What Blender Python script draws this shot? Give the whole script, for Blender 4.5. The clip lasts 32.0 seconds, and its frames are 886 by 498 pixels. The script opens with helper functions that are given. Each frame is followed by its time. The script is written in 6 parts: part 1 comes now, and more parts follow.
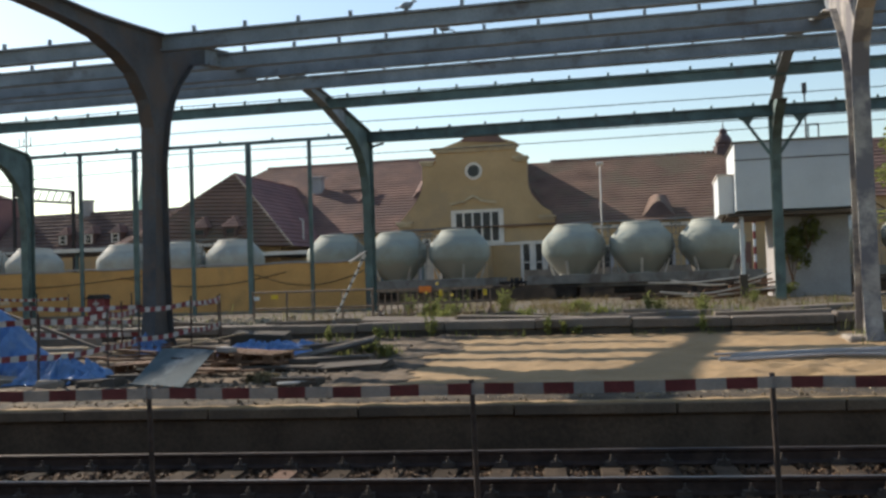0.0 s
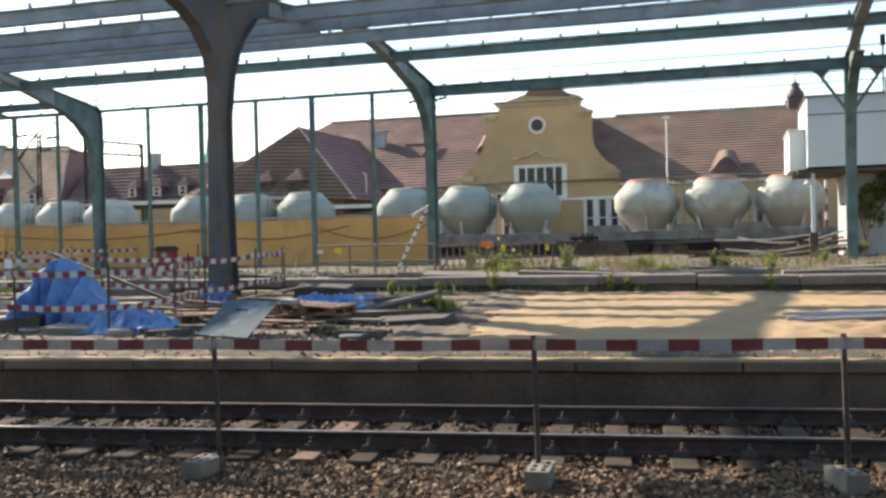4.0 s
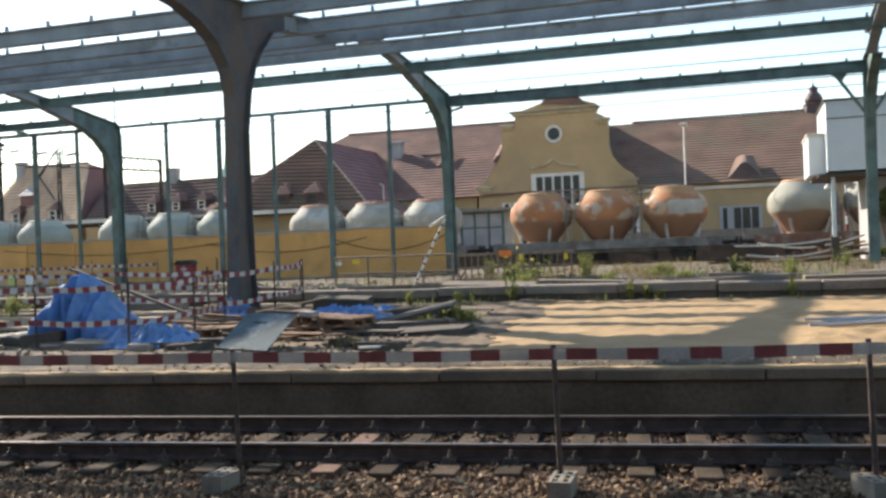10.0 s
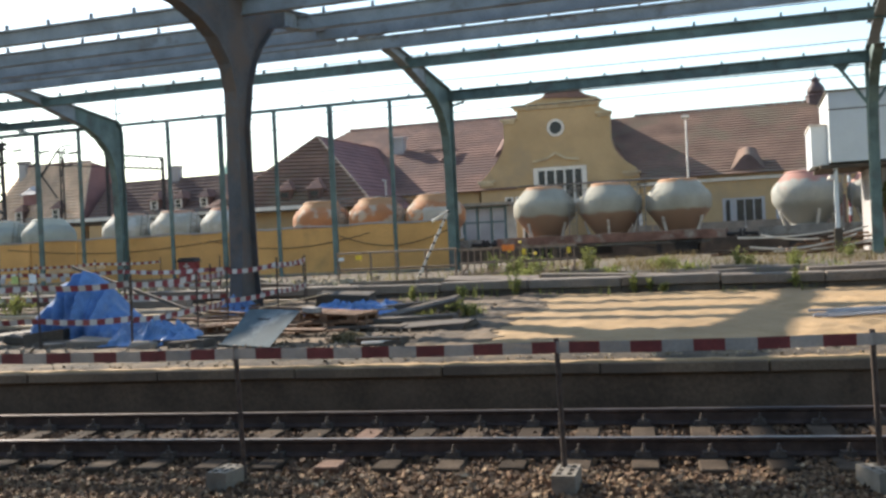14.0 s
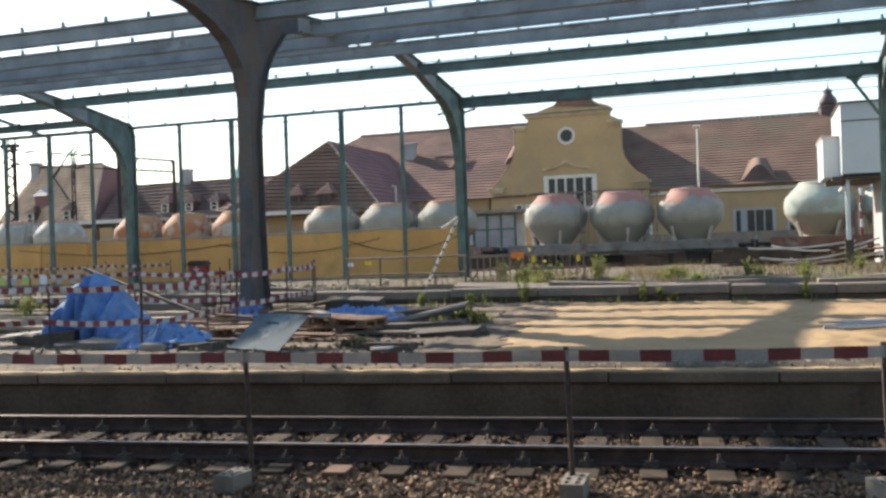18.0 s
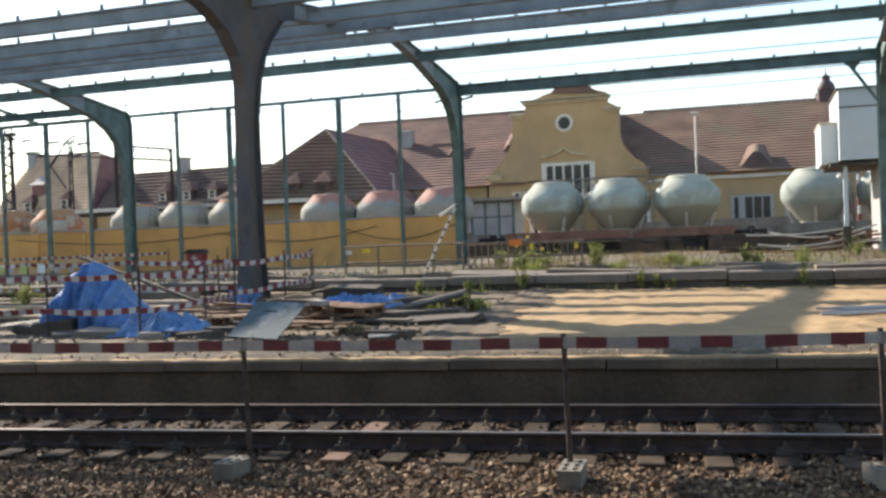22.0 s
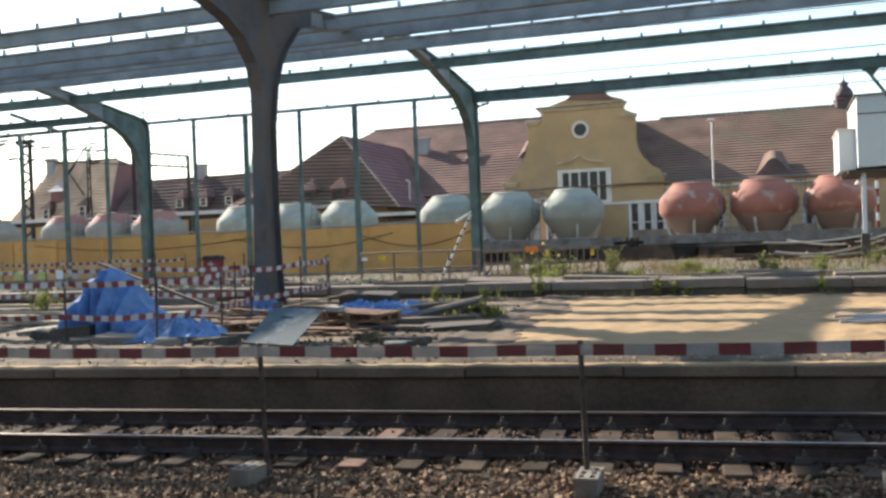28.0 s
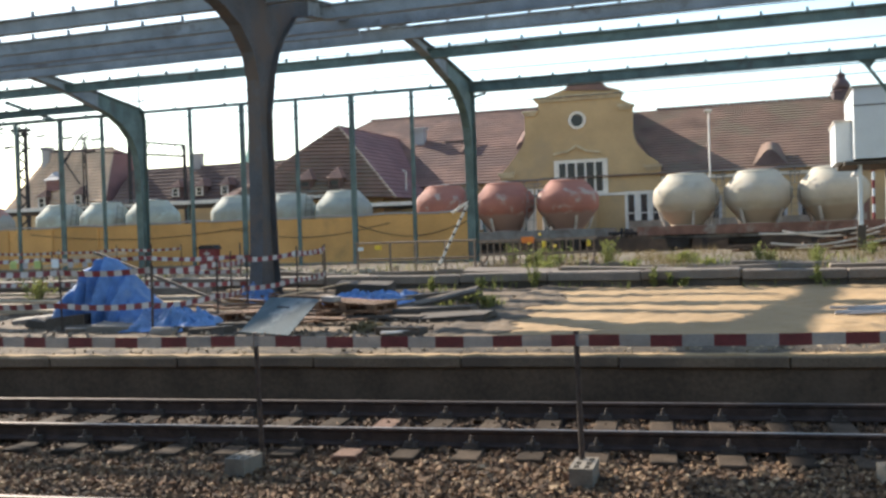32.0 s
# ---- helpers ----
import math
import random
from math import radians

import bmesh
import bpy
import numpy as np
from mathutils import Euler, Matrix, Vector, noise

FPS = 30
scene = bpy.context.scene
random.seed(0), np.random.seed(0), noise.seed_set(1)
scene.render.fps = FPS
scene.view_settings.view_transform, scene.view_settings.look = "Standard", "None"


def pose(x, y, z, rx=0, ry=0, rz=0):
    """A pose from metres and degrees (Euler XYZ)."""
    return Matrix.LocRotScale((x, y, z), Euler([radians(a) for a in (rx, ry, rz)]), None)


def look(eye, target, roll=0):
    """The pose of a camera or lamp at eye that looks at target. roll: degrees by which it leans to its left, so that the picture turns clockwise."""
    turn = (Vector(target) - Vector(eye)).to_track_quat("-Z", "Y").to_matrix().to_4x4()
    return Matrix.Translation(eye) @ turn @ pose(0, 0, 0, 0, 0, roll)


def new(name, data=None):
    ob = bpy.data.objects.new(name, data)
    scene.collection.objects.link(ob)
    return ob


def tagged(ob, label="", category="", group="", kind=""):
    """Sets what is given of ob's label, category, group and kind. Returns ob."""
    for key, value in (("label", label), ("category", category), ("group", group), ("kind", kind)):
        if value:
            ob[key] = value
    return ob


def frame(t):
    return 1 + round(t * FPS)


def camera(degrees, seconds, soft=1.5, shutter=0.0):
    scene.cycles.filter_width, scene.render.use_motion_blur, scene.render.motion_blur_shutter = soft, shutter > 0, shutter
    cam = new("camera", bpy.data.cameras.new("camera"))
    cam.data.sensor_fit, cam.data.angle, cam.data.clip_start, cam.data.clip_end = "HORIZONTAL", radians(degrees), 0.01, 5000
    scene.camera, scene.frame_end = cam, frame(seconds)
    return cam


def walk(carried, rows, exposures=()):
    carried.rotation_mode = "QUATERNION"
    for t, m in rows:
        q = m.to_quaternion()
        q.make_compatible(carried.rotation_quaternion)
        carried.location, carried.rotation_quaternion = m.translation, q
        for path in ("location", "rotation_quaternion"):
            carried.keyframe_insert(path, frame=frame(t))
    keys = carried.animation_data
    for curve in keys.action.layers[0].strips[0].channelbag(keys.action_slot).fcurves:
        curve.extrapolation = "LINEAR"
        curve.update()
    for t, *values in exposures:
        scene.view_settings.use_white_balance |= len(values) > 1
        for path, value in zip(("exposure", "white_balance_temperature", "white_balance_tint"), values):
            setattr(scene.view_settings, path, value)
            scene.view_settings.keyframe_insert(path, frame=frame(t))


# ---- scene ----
PI = math.pi

# ---- camera: held in the hand at a window (seconds, place, tilt, lean, turn) ----
TURNS = (
    (0, 0.038, -0.126, 1.912, 91.810, 1.869, 12.910),
    (0.5, 0.038, -0.123, 1.910, 92.000, 1.870, 13.204),
    (1, 0.034, -0.113, 1.914, 92.141, 2.023, 13.617),
    (1.5, 0.036, -0.121, 1.909, 92.101, 2.079, 13.780),
    (2, 0.034, -0.086, 1.905, 89.468, 1.635, 15.516),
    (2.5, 0.030, -0.046, 1.908, 88.326, 1.673, 16.208),
    (3, 0.023, -0.054, 1.911, 88.488, 1.461, 16.264),
    (3.5, 0.019, -0.060, 1.912, 88.921, 1.359, 16.428),
    (5.5, 0.016, -0.044, 1.912, 89.771, 1.606, 17.209),
    (6, 0.017, -0.036, 1.908, 89.962, 1.812, 17.538),
    (6.5, 0.008, -0.020, 1.907, 89.758, 1.958, 17.458),
    (7, 0.016, -0.016, 1.903, 89.362, 2.342, 17.571),
    (7.5, 0.012, -0.007, 1.904, 89.451, 2.449, 17.877),
    (8, 0.021, -0.015, 1.903, 89.025, 2.612, 17.417),
    (8.5, 0.021, -0.018, 1.906, 89.286, 2.299, 17.604),
    (9, 0.015, -0.021, 1.906, 89.391, 2.408, 17.494),
    (9.5, 0.014, -0.023, 1.909, 89.646, 2.355, 17.509),
    (10, 0.010, -0.019, 1.909, 89.883, 2.168, 17.635),
    (10.5, 0.010, -0.016, 1.908, 90.148, 2.338, 17.487),
    (11, 0.008, -0.019, 1.909, 90.146, 2.265, 17.378),
    (11.5, 0.010, -0.023, 1.905, 90.233, 2.230, 17.436),
    (12, 0.013, -0.020, 1.907, 89.700, 2.431, 17.471),
    (12.5, 0.016, -0.014, 1.910, 89.581, 2.597, 17.608),
    (13, 0.011, -0.013, 1.901, 89.548, 2.709, 17.697),
    (13.5, 0.016, -0.013, 1.908, 89.543, 2.585, 17.774),
    (14, 0.014, -0.000, 1.901, 89.603, 2.713, 17.808),
    (14.5, 0.010, -0.011, 1.907, 89.612, 2.843, 17.743),
    (16.5, 0.006, -0.006, 1.901, 89.443, 2.256, 18.098),
    (17, -0.004, -0.007, 1.901, 89.403, 1.934, 18.257),
    (17.5, 0.005, -0.022, 1.905, 89.806, 1.764, 18.077),
    (18, 0.002, -0.014, 1.902, 90.009, 1.935, 18.342),
    (18.5, 0.011, -0.026, 1.904, 89.977, 2.027, 18.278),
    (19, 0.006, -0.007, 1.901, 89.635, 2.144, 18.381),
    (19.5, 0.004, -0.002, 1.899, 89.347, 1.994, 18.303),
    (20, -0.002, 0.003, 1.899, 89.365, 1.930, 18.494),
    (20.5, -0.003, 0.010, 1.898, 89.221, 1.925, 18.597),
    (21, 0.004, -0.009, 1.904, 89.164, 2.167, 18.166),
    (21.5, 0.004, -0.005, 1.903, 89.107, 2.213, 18.140),
    (22, 0.008, -0.009, 1.900, 89.283, 2.126, 18.233),
    (22.5, 0.003, -0.009, 1.901, 89.511, 2.063, 18.420),
    (23, 0.004, -0.008, 1.901, 89.654, 2.275, 18.432),
    (23.5, 0.005, -0.014, 1.904, 90.097, 2.371, 18.395),
    (24, 0.005, -0.011, 1.900, 89.952, 2.417, 18.255),
    (24.5, 0.004, -0.005, 1.901, 89.958, 2.264, 18.587),
    (25, 0.005, -0.011, 1.900, 89.817, 2.274, 18.698),
    (25.5, 0.003, -0.004, 1.901, 89.489, 2.417, 18.727),
    (27.5, -0.000, -0.012, 1.900, 89.859, 1.861, 18.983),
    (28, -0.002, -0.005, 1.897, 89.715, 2.047, 19.150),
    (28.5, -0.007, 0.004, 1.899, 89.452, 1.860, 19.067),
    (29, -0.006, 0.004, 1.894, 89.183, 1.874, 18.868),
    (29.5, -0.000, -0.008, 1.897, 89.179, 1.752, 18.813),
    (30, 0.001, 0.004, 1.898, 88.981, 1.889, 18.788),
    (30.5, 0.001, -0.006, 1.895, 88.917, 1.836, 18.723),
    (31, 0.002, -0.002, 1.896, 88.940, 1.860, 18.832),
    (31.5, -0.007, 0.004, 1.899, 88.961, 1.970, 19.042),
    (32, -0.003, 0.001, 1.897, 89.132, 1.853, 18.932),
)
EXPOSURES = ((0.0, 0.3), (1.6, 0.34), (2.0, 0.48), (2.4, 0.97), (3.0, 1.25), (3.5, 1.21), (6.0, 1.09), (12.0, 1.03), (20.0, 1.05), (32.0, 1.1))
cam = camera(49.01, 32.0, soft=2.8, shutter=0.5)
walk(cam, [(t, pose(*row)) for t, *row in TURNS], EXPOSURES)

# ---- world and sun ----
SUN = Vector((-1.52, 0.84, 1.0)).normalized()
world = bpy.data.worlds.new("sky")
scene.world = world
world.use_nodes = True
wn, wl = world.node_tree.nodes, world.node_tree.links
sky = wn.new("ShaderNodeTexSky")
sky.sky_type = "NISHITA"
sky.sun_disc = False
sky.sun_elevation = math.asin(SUN.z)
sky.sun_rotation = math.atan2(SUN.x, SUN.y)
sky.dust_density = 0.45
sky.air_density = 1.2
wl.new(sky.outputs[0], wn["Background"].inputs[0])
wn["Background"].inputs[1].default_value = 0.128
sun = new("sun", bpy.data.lights.new("sun", "SUN"))
sun.data.energy = 5.5
sun.data.angle = radians(0.55)
sun.data.color = (1.0, 0.895, 0.765)
sun.matrix_world = look(SUN * 100, (0, 0, 0))


# ---- materials ----
def mat(name, col, rough=0.8, var=0.25, scale=3.0, fine=40.0, bump=0.2, metal=0.0, stain=None, stain_at=0.55, rand=0.0, spec=0.4):
    m = bpy.data.materials.new(name)
    m.use_nodes = True
    n, l = m.node_tree.nodes, m.node_tree.links
    b = n["Principled BSDF"]
    b.inputs["Roughness"].default_value = rough
    b.inputs["Metallic"].default_value = metal
    b.inputs["Specular IOR Level"].default_value = spec
    tc = n.new("ShaderNodeTexCoord")
    big = n.new("ShaderNodeTexNoise")
    big.inputs["Scale"].default_value = scale
    big.inputs["Detail"].default_value = 5
    sm = n.new("ShaderNodeTexNoise")
    sm.inputs["Scale"].default_value = fine
    sm.inputs["Detail"].default_value = 3
    info = n.new("ShaderNodeObjectInfo")
    off = n.new("ShaderNodeVectorMath")
    off.operation = "MULTIPLY_ADD"
    l.new(info.outputs["Random"], off.inputs[0])
    off.inputs[1].default_value = (31.0, 17.0, 11.0)
    l.new(tc.outputs["Object"], off.inputs[2])
    l.new(off.outputs[0], big.inputs["Vector"])
    l.new(off.outputs[0], sm.inputs["Vector"])
    def mix(kind, f, a, c):
        x = n.new("ShaderNodeMix")
        x.data_type = "RGBA"
        x.blend_type = kind
        for key, v in (("Factor", f), ("A", a), ("B", c)):
            s = x.inputs[0] if key == "Factor" else x.inputs[6 if key == "A" else 7]
            if isinstance(v, (int, float)):
                s.default_value = v
            elif isinstance(v, tuple):
                s.default_value = (*v, 1)
            else:
                l.new(v, s)
        return x.outputs[2]
    def ramp(src, p0, c0, p1, c1):
        r = n.new("ShaderNodeValToRGB")
        e = r.color_ramp.elements
        e[0].position, e[0].color = p0, (*c0, 1)
        e[1].position, e[1].color = p1, (*c1, 1)
        l.new(src, r.inputs[0])
        return r.outputs[0]
    lo, hi = tuple(c * (1 - var) for c in col), tuple(min(1, c * (1 + var)) for c in col)
    c = ramp(big.outputs[0], 0.3, lo, 0.7, hi)
    g = ramp(sm.outputs[0], 0.3, (1 - var * 0.8,) * 3, 0.7, (1 + var * 0.3,) * 3)
    c = mix("MULTIPLY", 1.0, c, g)
    if stain:
        s2 = n.new("ShaderNodeTexNoise")
        s2.inputs["Scale"].default_value = scale * 0.6
        s2.inputs["Detail"].default_value = 8
        s2.inputs["Roughness"].default_value = 0.65
        l.new(off.outputs[0], s2.inputs["Vector"])
        f = ramp(s2.outputs[0], stain_at - 0.05, (0, 0, 0), stain_at + 0.08, (1, 1, 1))
        c = mix("MIX", f, c, stain)
    if rand:
        rr = ramp(info.outputs["Random"], 0.0, (1 - rand,) * 3, 1.0, (1 + rand * 0.5,) * 3)
        c = mix("MULTIPLY", 1.0, c, rr)
    l.new(c, b.inputs["Base Color"])
    if bump:
        bp = n.new("ShaderNodeBump")
        bp.inputs["Strength"].default_value = bump
        bp.inputs["Distance"].default_value = 0.02
        l.new(sm.outputs[0], bp.inputs["Height"])
        l.new(bp.outputs[0], b.inputs["Normal"])
    return m


M_GROUND = mat("yard_earth", (0.2, 0.17, 0.13), 0.95, 0.35, 0.5, 12, 0.4)
M_SAND = mat("sand", (0.34, 0.225, 0.111), 0.95, 0.15, 0.7, 25, 0.6, stain=(0.33, 0.225, 0.115), stain_at=0.6)
M_WEEDGROUND = mat("weedy_earth", (0.13, 0.1, 0.07), 0.95, 0.4, 0.8, 14, 0.9, stain=(0.105, 0.09, 0.05), stain_at=0.52)
M_BALLAST = mat("ballast_bed", (0.05, 0.035, 0.024), 0.95, 0.4, 6, 40, 0.8)
M_RAILSIDE = mat("rusty_rail", (0.07, 0.045, 0.035), 0.7, 0.4, 6, 60, 0.3, metal=0.3)
M_RAILTOP = mat("polished_rail", (0.24, 0.2, 0.175), 0.45, 0.15, 2, 30, 0.03, metal=1.0)
M_SLEEPER = mat("sleeper_wood", (0.07, 0.051, 0.035), 0.9, 0.35, 5, 50, 0.5, rand=0.55, spec=0.1)
M_FASTENING = mat("dusty_rail_fastening", (0.09, 0.07, 0.056), 0.8, 0.4, 10, 80, 0.3, metal=0.2)
M_SLEEPER_RED = mat("sleeper_wood_reddish", (0.13, 0.065, 0.037), 0.85, 0.3, 5, 50, 0.5)
M_CONC = mat("concrete", (0.27, 0.23, 0.185), 0.9, 0.25, 1.5, 30, 0.3, stain=(0.19, 0.165, 0.135), stain_at=0.55, rand=0.2)
M_CONC_DARK = mat("dark_stained_concrete", (0.112, 0.086, 0.063), 0.92, 0.35, 1.2, 25, 0.4, stain=(0.07, 0.058, 0.047), stain_at=0.52, rand=0.15)
M_BLOCK = mat("concrete_block", (0.185, 0.16, 0.125), 0.95, 0.22, 6, 60, 0.6)
M_GREEN = mat("green_steel", (0.11, 0.158, 0.148), 0.65, 0.3, 2.0, 25, 0.15, stain=(0.08, 0.075, 0.07), stain_at=0.62)
M_STEEL = mat("dark_grey_steel", (0.22, 0.245, 0.265), 0.65, 0.22, 1.5, 25, 0.15, stain=(0.11, 0.1, 0.1), stain_at=0.6)
M_YELLOW = mat("yellow_hoarding", (0.66, 0.36, 0.125), 0.8, 0.12, 0.8, 20, 0.1, stain=(0.44, 0.26, 0.1), stain_at=0.62, rand=0.1)
M_STUCCO = mat("ochre_render", (0.44, 0.3, 0.155), 0.92, 0.12, 0.5, 15, 0.15, stain=(0.35, 0.25, 0.145), stain_at=0.56)
M_TRIM = mat("pale_trim", (0.66, 0.6, 0.52), 0.85, 0.12, 1.5, 20, 0.1)
M_AGED = mat("aged_ochre_trim", (0.5, 0.4, 0.26), 0.9, 0.2, 1.2, 20, 0.15, stain=(0.36, 0.27, 0.17), stain_at=0.55)
M_TILE = mat("roof_tile", (0.23, 0.133, 0.104), 0.9, 0.28, 0.5, 22, 0.2, stain=(0.16, 0.1, 0.085), stain_at=0.53, rand=0.12)
M_TILE_DARK_SHADED = mat("dark_shaded_red_roof", (0.225, 0.115, 0.105), 0.85, 0.2, 0.5, 20, 0.15)
M_WINDOW = mat("window_glass_dark", (0.02, 0.022, 0.025), 0.2, 0.2, 2, 10, 0.0, spec=0.4)
M_WHITE = mat("white_cladding", (0.62, 0.65, 0.66), 0.6, 0.06, 0.8, 20, 0.03)
M_GREYWALL = mat("grey_wall", (0.36, 0.34, 0.33), 0.9, 0.15, 0.8, 20, 0.2)
M_DARK = mat("dark_underframe", (0.035, 0.03, 0.028), 0.8, 0.4, 3, 30, 0.2)
M_WAGONFRAME = mat("cement_dusted_frame", (0.2, 0.195, 0.18), 0.9, 0.25, 2, 25, 0.2, stain=(0.12, 0.1, 0.085), stain_at=0.55)
# Lighter copy of the frame colour, painting in sun on the tank feet.
M_SADDLE = mat("sunlit_pale_foot", (0.5, 0.47, 0.42), 0.9, 0.2, 3, 25, 0.3, stain=(0.3, 0.26, 0.22), stain_at=0.58)
M_WHITEPAINT = mat("white_plastic", (0.46, 0.435, 0.4), 0.6, 0.14, 5, 40, 0.05, rand=0.2)
M_REDPAINT = mat("red_plastic", (0.19, 0.03, 0.032), 0.6, 0.18, 5, 40, 0.05, rand=0.2)
M_RUSTROD = mat("rusty_iron", (0.075, 0.052, 0.04), 0.8, 0.4, 10, 80, 0.3, metal=0.2)
M_TARP = mat("blue_tarpaulin", (0.1, 0.2, 0.4), 0.75, 0.25, 4, 40, 0.3, spec=0.35, stain=(0.17, 0.25, 0.38), stain_at=0.58)
M_WOOD = mat("weathered_board", (0.19, 0.1, 0.052), 0.85, 0.35, 4, 50, 0.3, rand=0.45)
M_WOODPALE = mat("pale_plank", (0.5, 0.38, 0.24), 0.8, 0.2, 4, 50, 0.2, rand=0.2)
M_SHEET = mat("galvanised_sheet", (0.075, 0.105, 0.115), 0.8, 0.25, 2.5, 30, 0.05, spec=0.2, stain=(0.24, 0.26, 0.26), stain_at=0.6)
def see_through(m, share):
    """Lets part of the light pass through thin leaves."""
    n, l = m.node_tree.nodes, m.node_tree.links
    b = n["Principled BSDF"]
    tr = n.new("ShaderNodeBsdfTranslucent")
    l.new(b.inputs["Base Color"].links[0].from_socket, tr.inputs[0])
    mx = n.new("ShaderNodeMixShader")
    mx.inputs[0].default_value = share
    l.new(b.outputs[0], mx.inputs[1])
    l.new(tr.outputs[0], mx.inputs[2])
    l.new(mx.outputs[0], n["Material Output"].inputs[0])
    return m


M_LEAF = see_through(mat("weed_leaf", (0.21, 0.225, 0.07), 0.7, 0.35, 2, 20, 0.0, rand=0.3), 0.5)
M_STRAW = see_through(mat("dry_grass", (0.2, 0.155, 0.08), 0.8, 0.35, 2, 20, 0.0), 0.4)
M_ORANGE = mat("orange_plastic", (0.75, 0.2, 0.03), 0.5, 0.1, 5, 30, 0.02)
M_COPING = mat("worn_coping_concrete", (0.165, 0.115, 0.073), 0.92, 0.28, 1.5, 30, 0.4, stain=(0.1, 0.072, 0.05), stain_at=0.54, rand=0.2)
M_KERB = mat("grey_kerb_concrete", (0.2, 0.16, 0.125), 0.92, 0.28, 1.2, 26, 0.35, stain=(0.14, 0.12, 0.1), stain_at=0.53, rand=0.2)
M_BARRIER = mat("brown_painted_tube", (0.24, 0.17, 0.12), 0.75, 0.3, 6, 50, 0.2, rand=0.25)
def film(m, share):
    """Thin plastic film that lets part of the view through."""
    n, l = m.node_tree.nodes, m.node_tree.links
    tr = n.new("ShaderNodeBsdfTransparent")
    mx = n.new("ShaderNodeMixShader")
    mx.inputs[0].default_value = share
    l.new(n["Principled BSDF"].outputs[0], mx.inputs[1])
    l.new(tr.outputs[0], mx.inputs[2])
    l.new(mx.outputs[0], n["Material Output"].inputs[0])
    return m


M_FILMWHITE = film(mat("thin_white_film", (0.3, 0.28, 0.255), 0.6, 0.15, 5, 40, 0.05, rand=0.15), 0.3)
M_FILMRED = film(mat("thin_red_film", (0.16, 0.03, 0.03), 0.6, 0.2, 5, 40, 0.05, rand=0.2), 0.1)
M_CARRIAGE = mat("dark_green_carriage", (0.05, 0.07, 0.055), 0.5, 0.15, 1, 20, 0.02)
M_TILE_PALE_LIT = mat("pale_lit_roof_tile", (0.6, 0.44, 0.31), 0.9, 0.25, 0.6, 22, 0.2)
M_TILE_BROWN = mat("brown_roof_tile", (0.125, 0.078, 0.066), 0.9, 0.25, 0.6, 22, 0.2, stain=(0.12, 0.08, 0.07), stain_at=0.56)
M_TILE_OLD = mat("old_brown_tile", (0.2, 0.122, 0.088), 0.9, 0.28, 0.5, 22, 0.2, stain=(0.165, 0.125, 0.085), stain_at=0.52)
M_TILE_LOW = mat("weathered_brown_tile", (0.19, 0.125, 0.1), 0.9, 0.3, 0.4, 22, 0.2, stain=(0.11, 0.07, 0.06), stain_at=0.5)
M_COLUMN = mat("dark_column_steel", (0.078, 0.077, 0.08), 0.7, 0.3, 1.8, 25, 0.15, stain=(0.1, 0.075, 0.062), stain_at=0.52)
M_WALL = mat("stained_platform_wall", (0.1, 0.065, 0.04), 0.92, 0.35, 0.9, 22, 0.4, stain=(0.135, 0.09, 0.058), stain_at=0.57)
M_COPPER = mat("green_copper", (0.2, 0.36, 0.3), 0.7, 0.15, 1, 10, 0.1)
M_SLATE = mat("dark_dome", (0.085, 0.055, 0.055), 0.6, 0.2, 1, 10, 0.1)
M_CABLE = mat("black_cable", (0.03, 0.03, 0.03), 0.6, 0.2, 5, 30, 0.0)
M_CREAM = mat("cream_peeling_paint", (0.36, 0.33, 0.29), 0.75, 0.2, 2.5, 25, 0.2, stain=(0.15, 0.14, 0.145), stain_at=0.47)


# ---- mesh helpers ----
def box(bm, x0, x1, y0, y1, z0, z1, m=None):
    vs = [bm.verts.new((x, y, z)) for x in (x0, x1) for y in (y0, y1) for z in (z0, z1)]
    if m is not None:
        for v in vs:
            v.co = m @ v.co
    for f in ((0, 1, 3, 2), (4, 6, 7, 5), (0, 4, 5, 1), (2, 3, 7, 6), (0, 2, 6, 4), (1, 5, 7, 3)):
        bm.faces.new([vs[i] for i in f])
    return bm


def bar(bm, a, b, w, h, up=(0, 0, 1)):
    """A rectangular bar from a to b, w wide and h high."""
    a, b = Vector(a), Vector(b)
    d = b - a
    z = d.normalized()
    u = Vector(up)
    x = z.cross(u)
    if x.length < 1e-4:
        x = z.cross(Vector((1, 0, 0)))
    x.normalize()
    y = x.cross(z)
    m = Matrix((x, y, z)).transposed().to_4x4()
    m.translation = a
    return box(bm, -w / 2, w / 2, -h / 2, h / 2, 0, d.length, m)


def rod(bm, pts, r, seg=8, closed=True):
    """A tube through points; r is one radius or one for each point."""
    rings = []
    n = len(pts)
    pts = [Vector(q) for q in pts]
    for i, q in enumerate(pts):
        d = (pts[min(i + 1, n - 1)] - pts[max(i - 1, 0)]).normalized()
        x = d.cross(Vector((0, 0, 1)))
        if x.length < 1e-3:
            x = Vector((1, 0, 0))
        x.normalize()
        y = d.cross(x)
        rr = r[i] if isinstance(r, (list, tuple)) else r
        rings.append([bm.verts.new(q + rr * (math.cos(2 * PI * k / seg) * x + math.sin(2 * PI * k / seg) * y)) for k in range(seg)])
    for a, b in zip(rings, rings[1:]):
        for k in range(seg):
            bm.faces.new((a[k], a[(k + 1) % seg], b[(k + 1) % seg], b[k]))
    if closed:
        bm.faces.new(rings[0][::-1])
        bm.faces.new(rings[-1])
    return bm


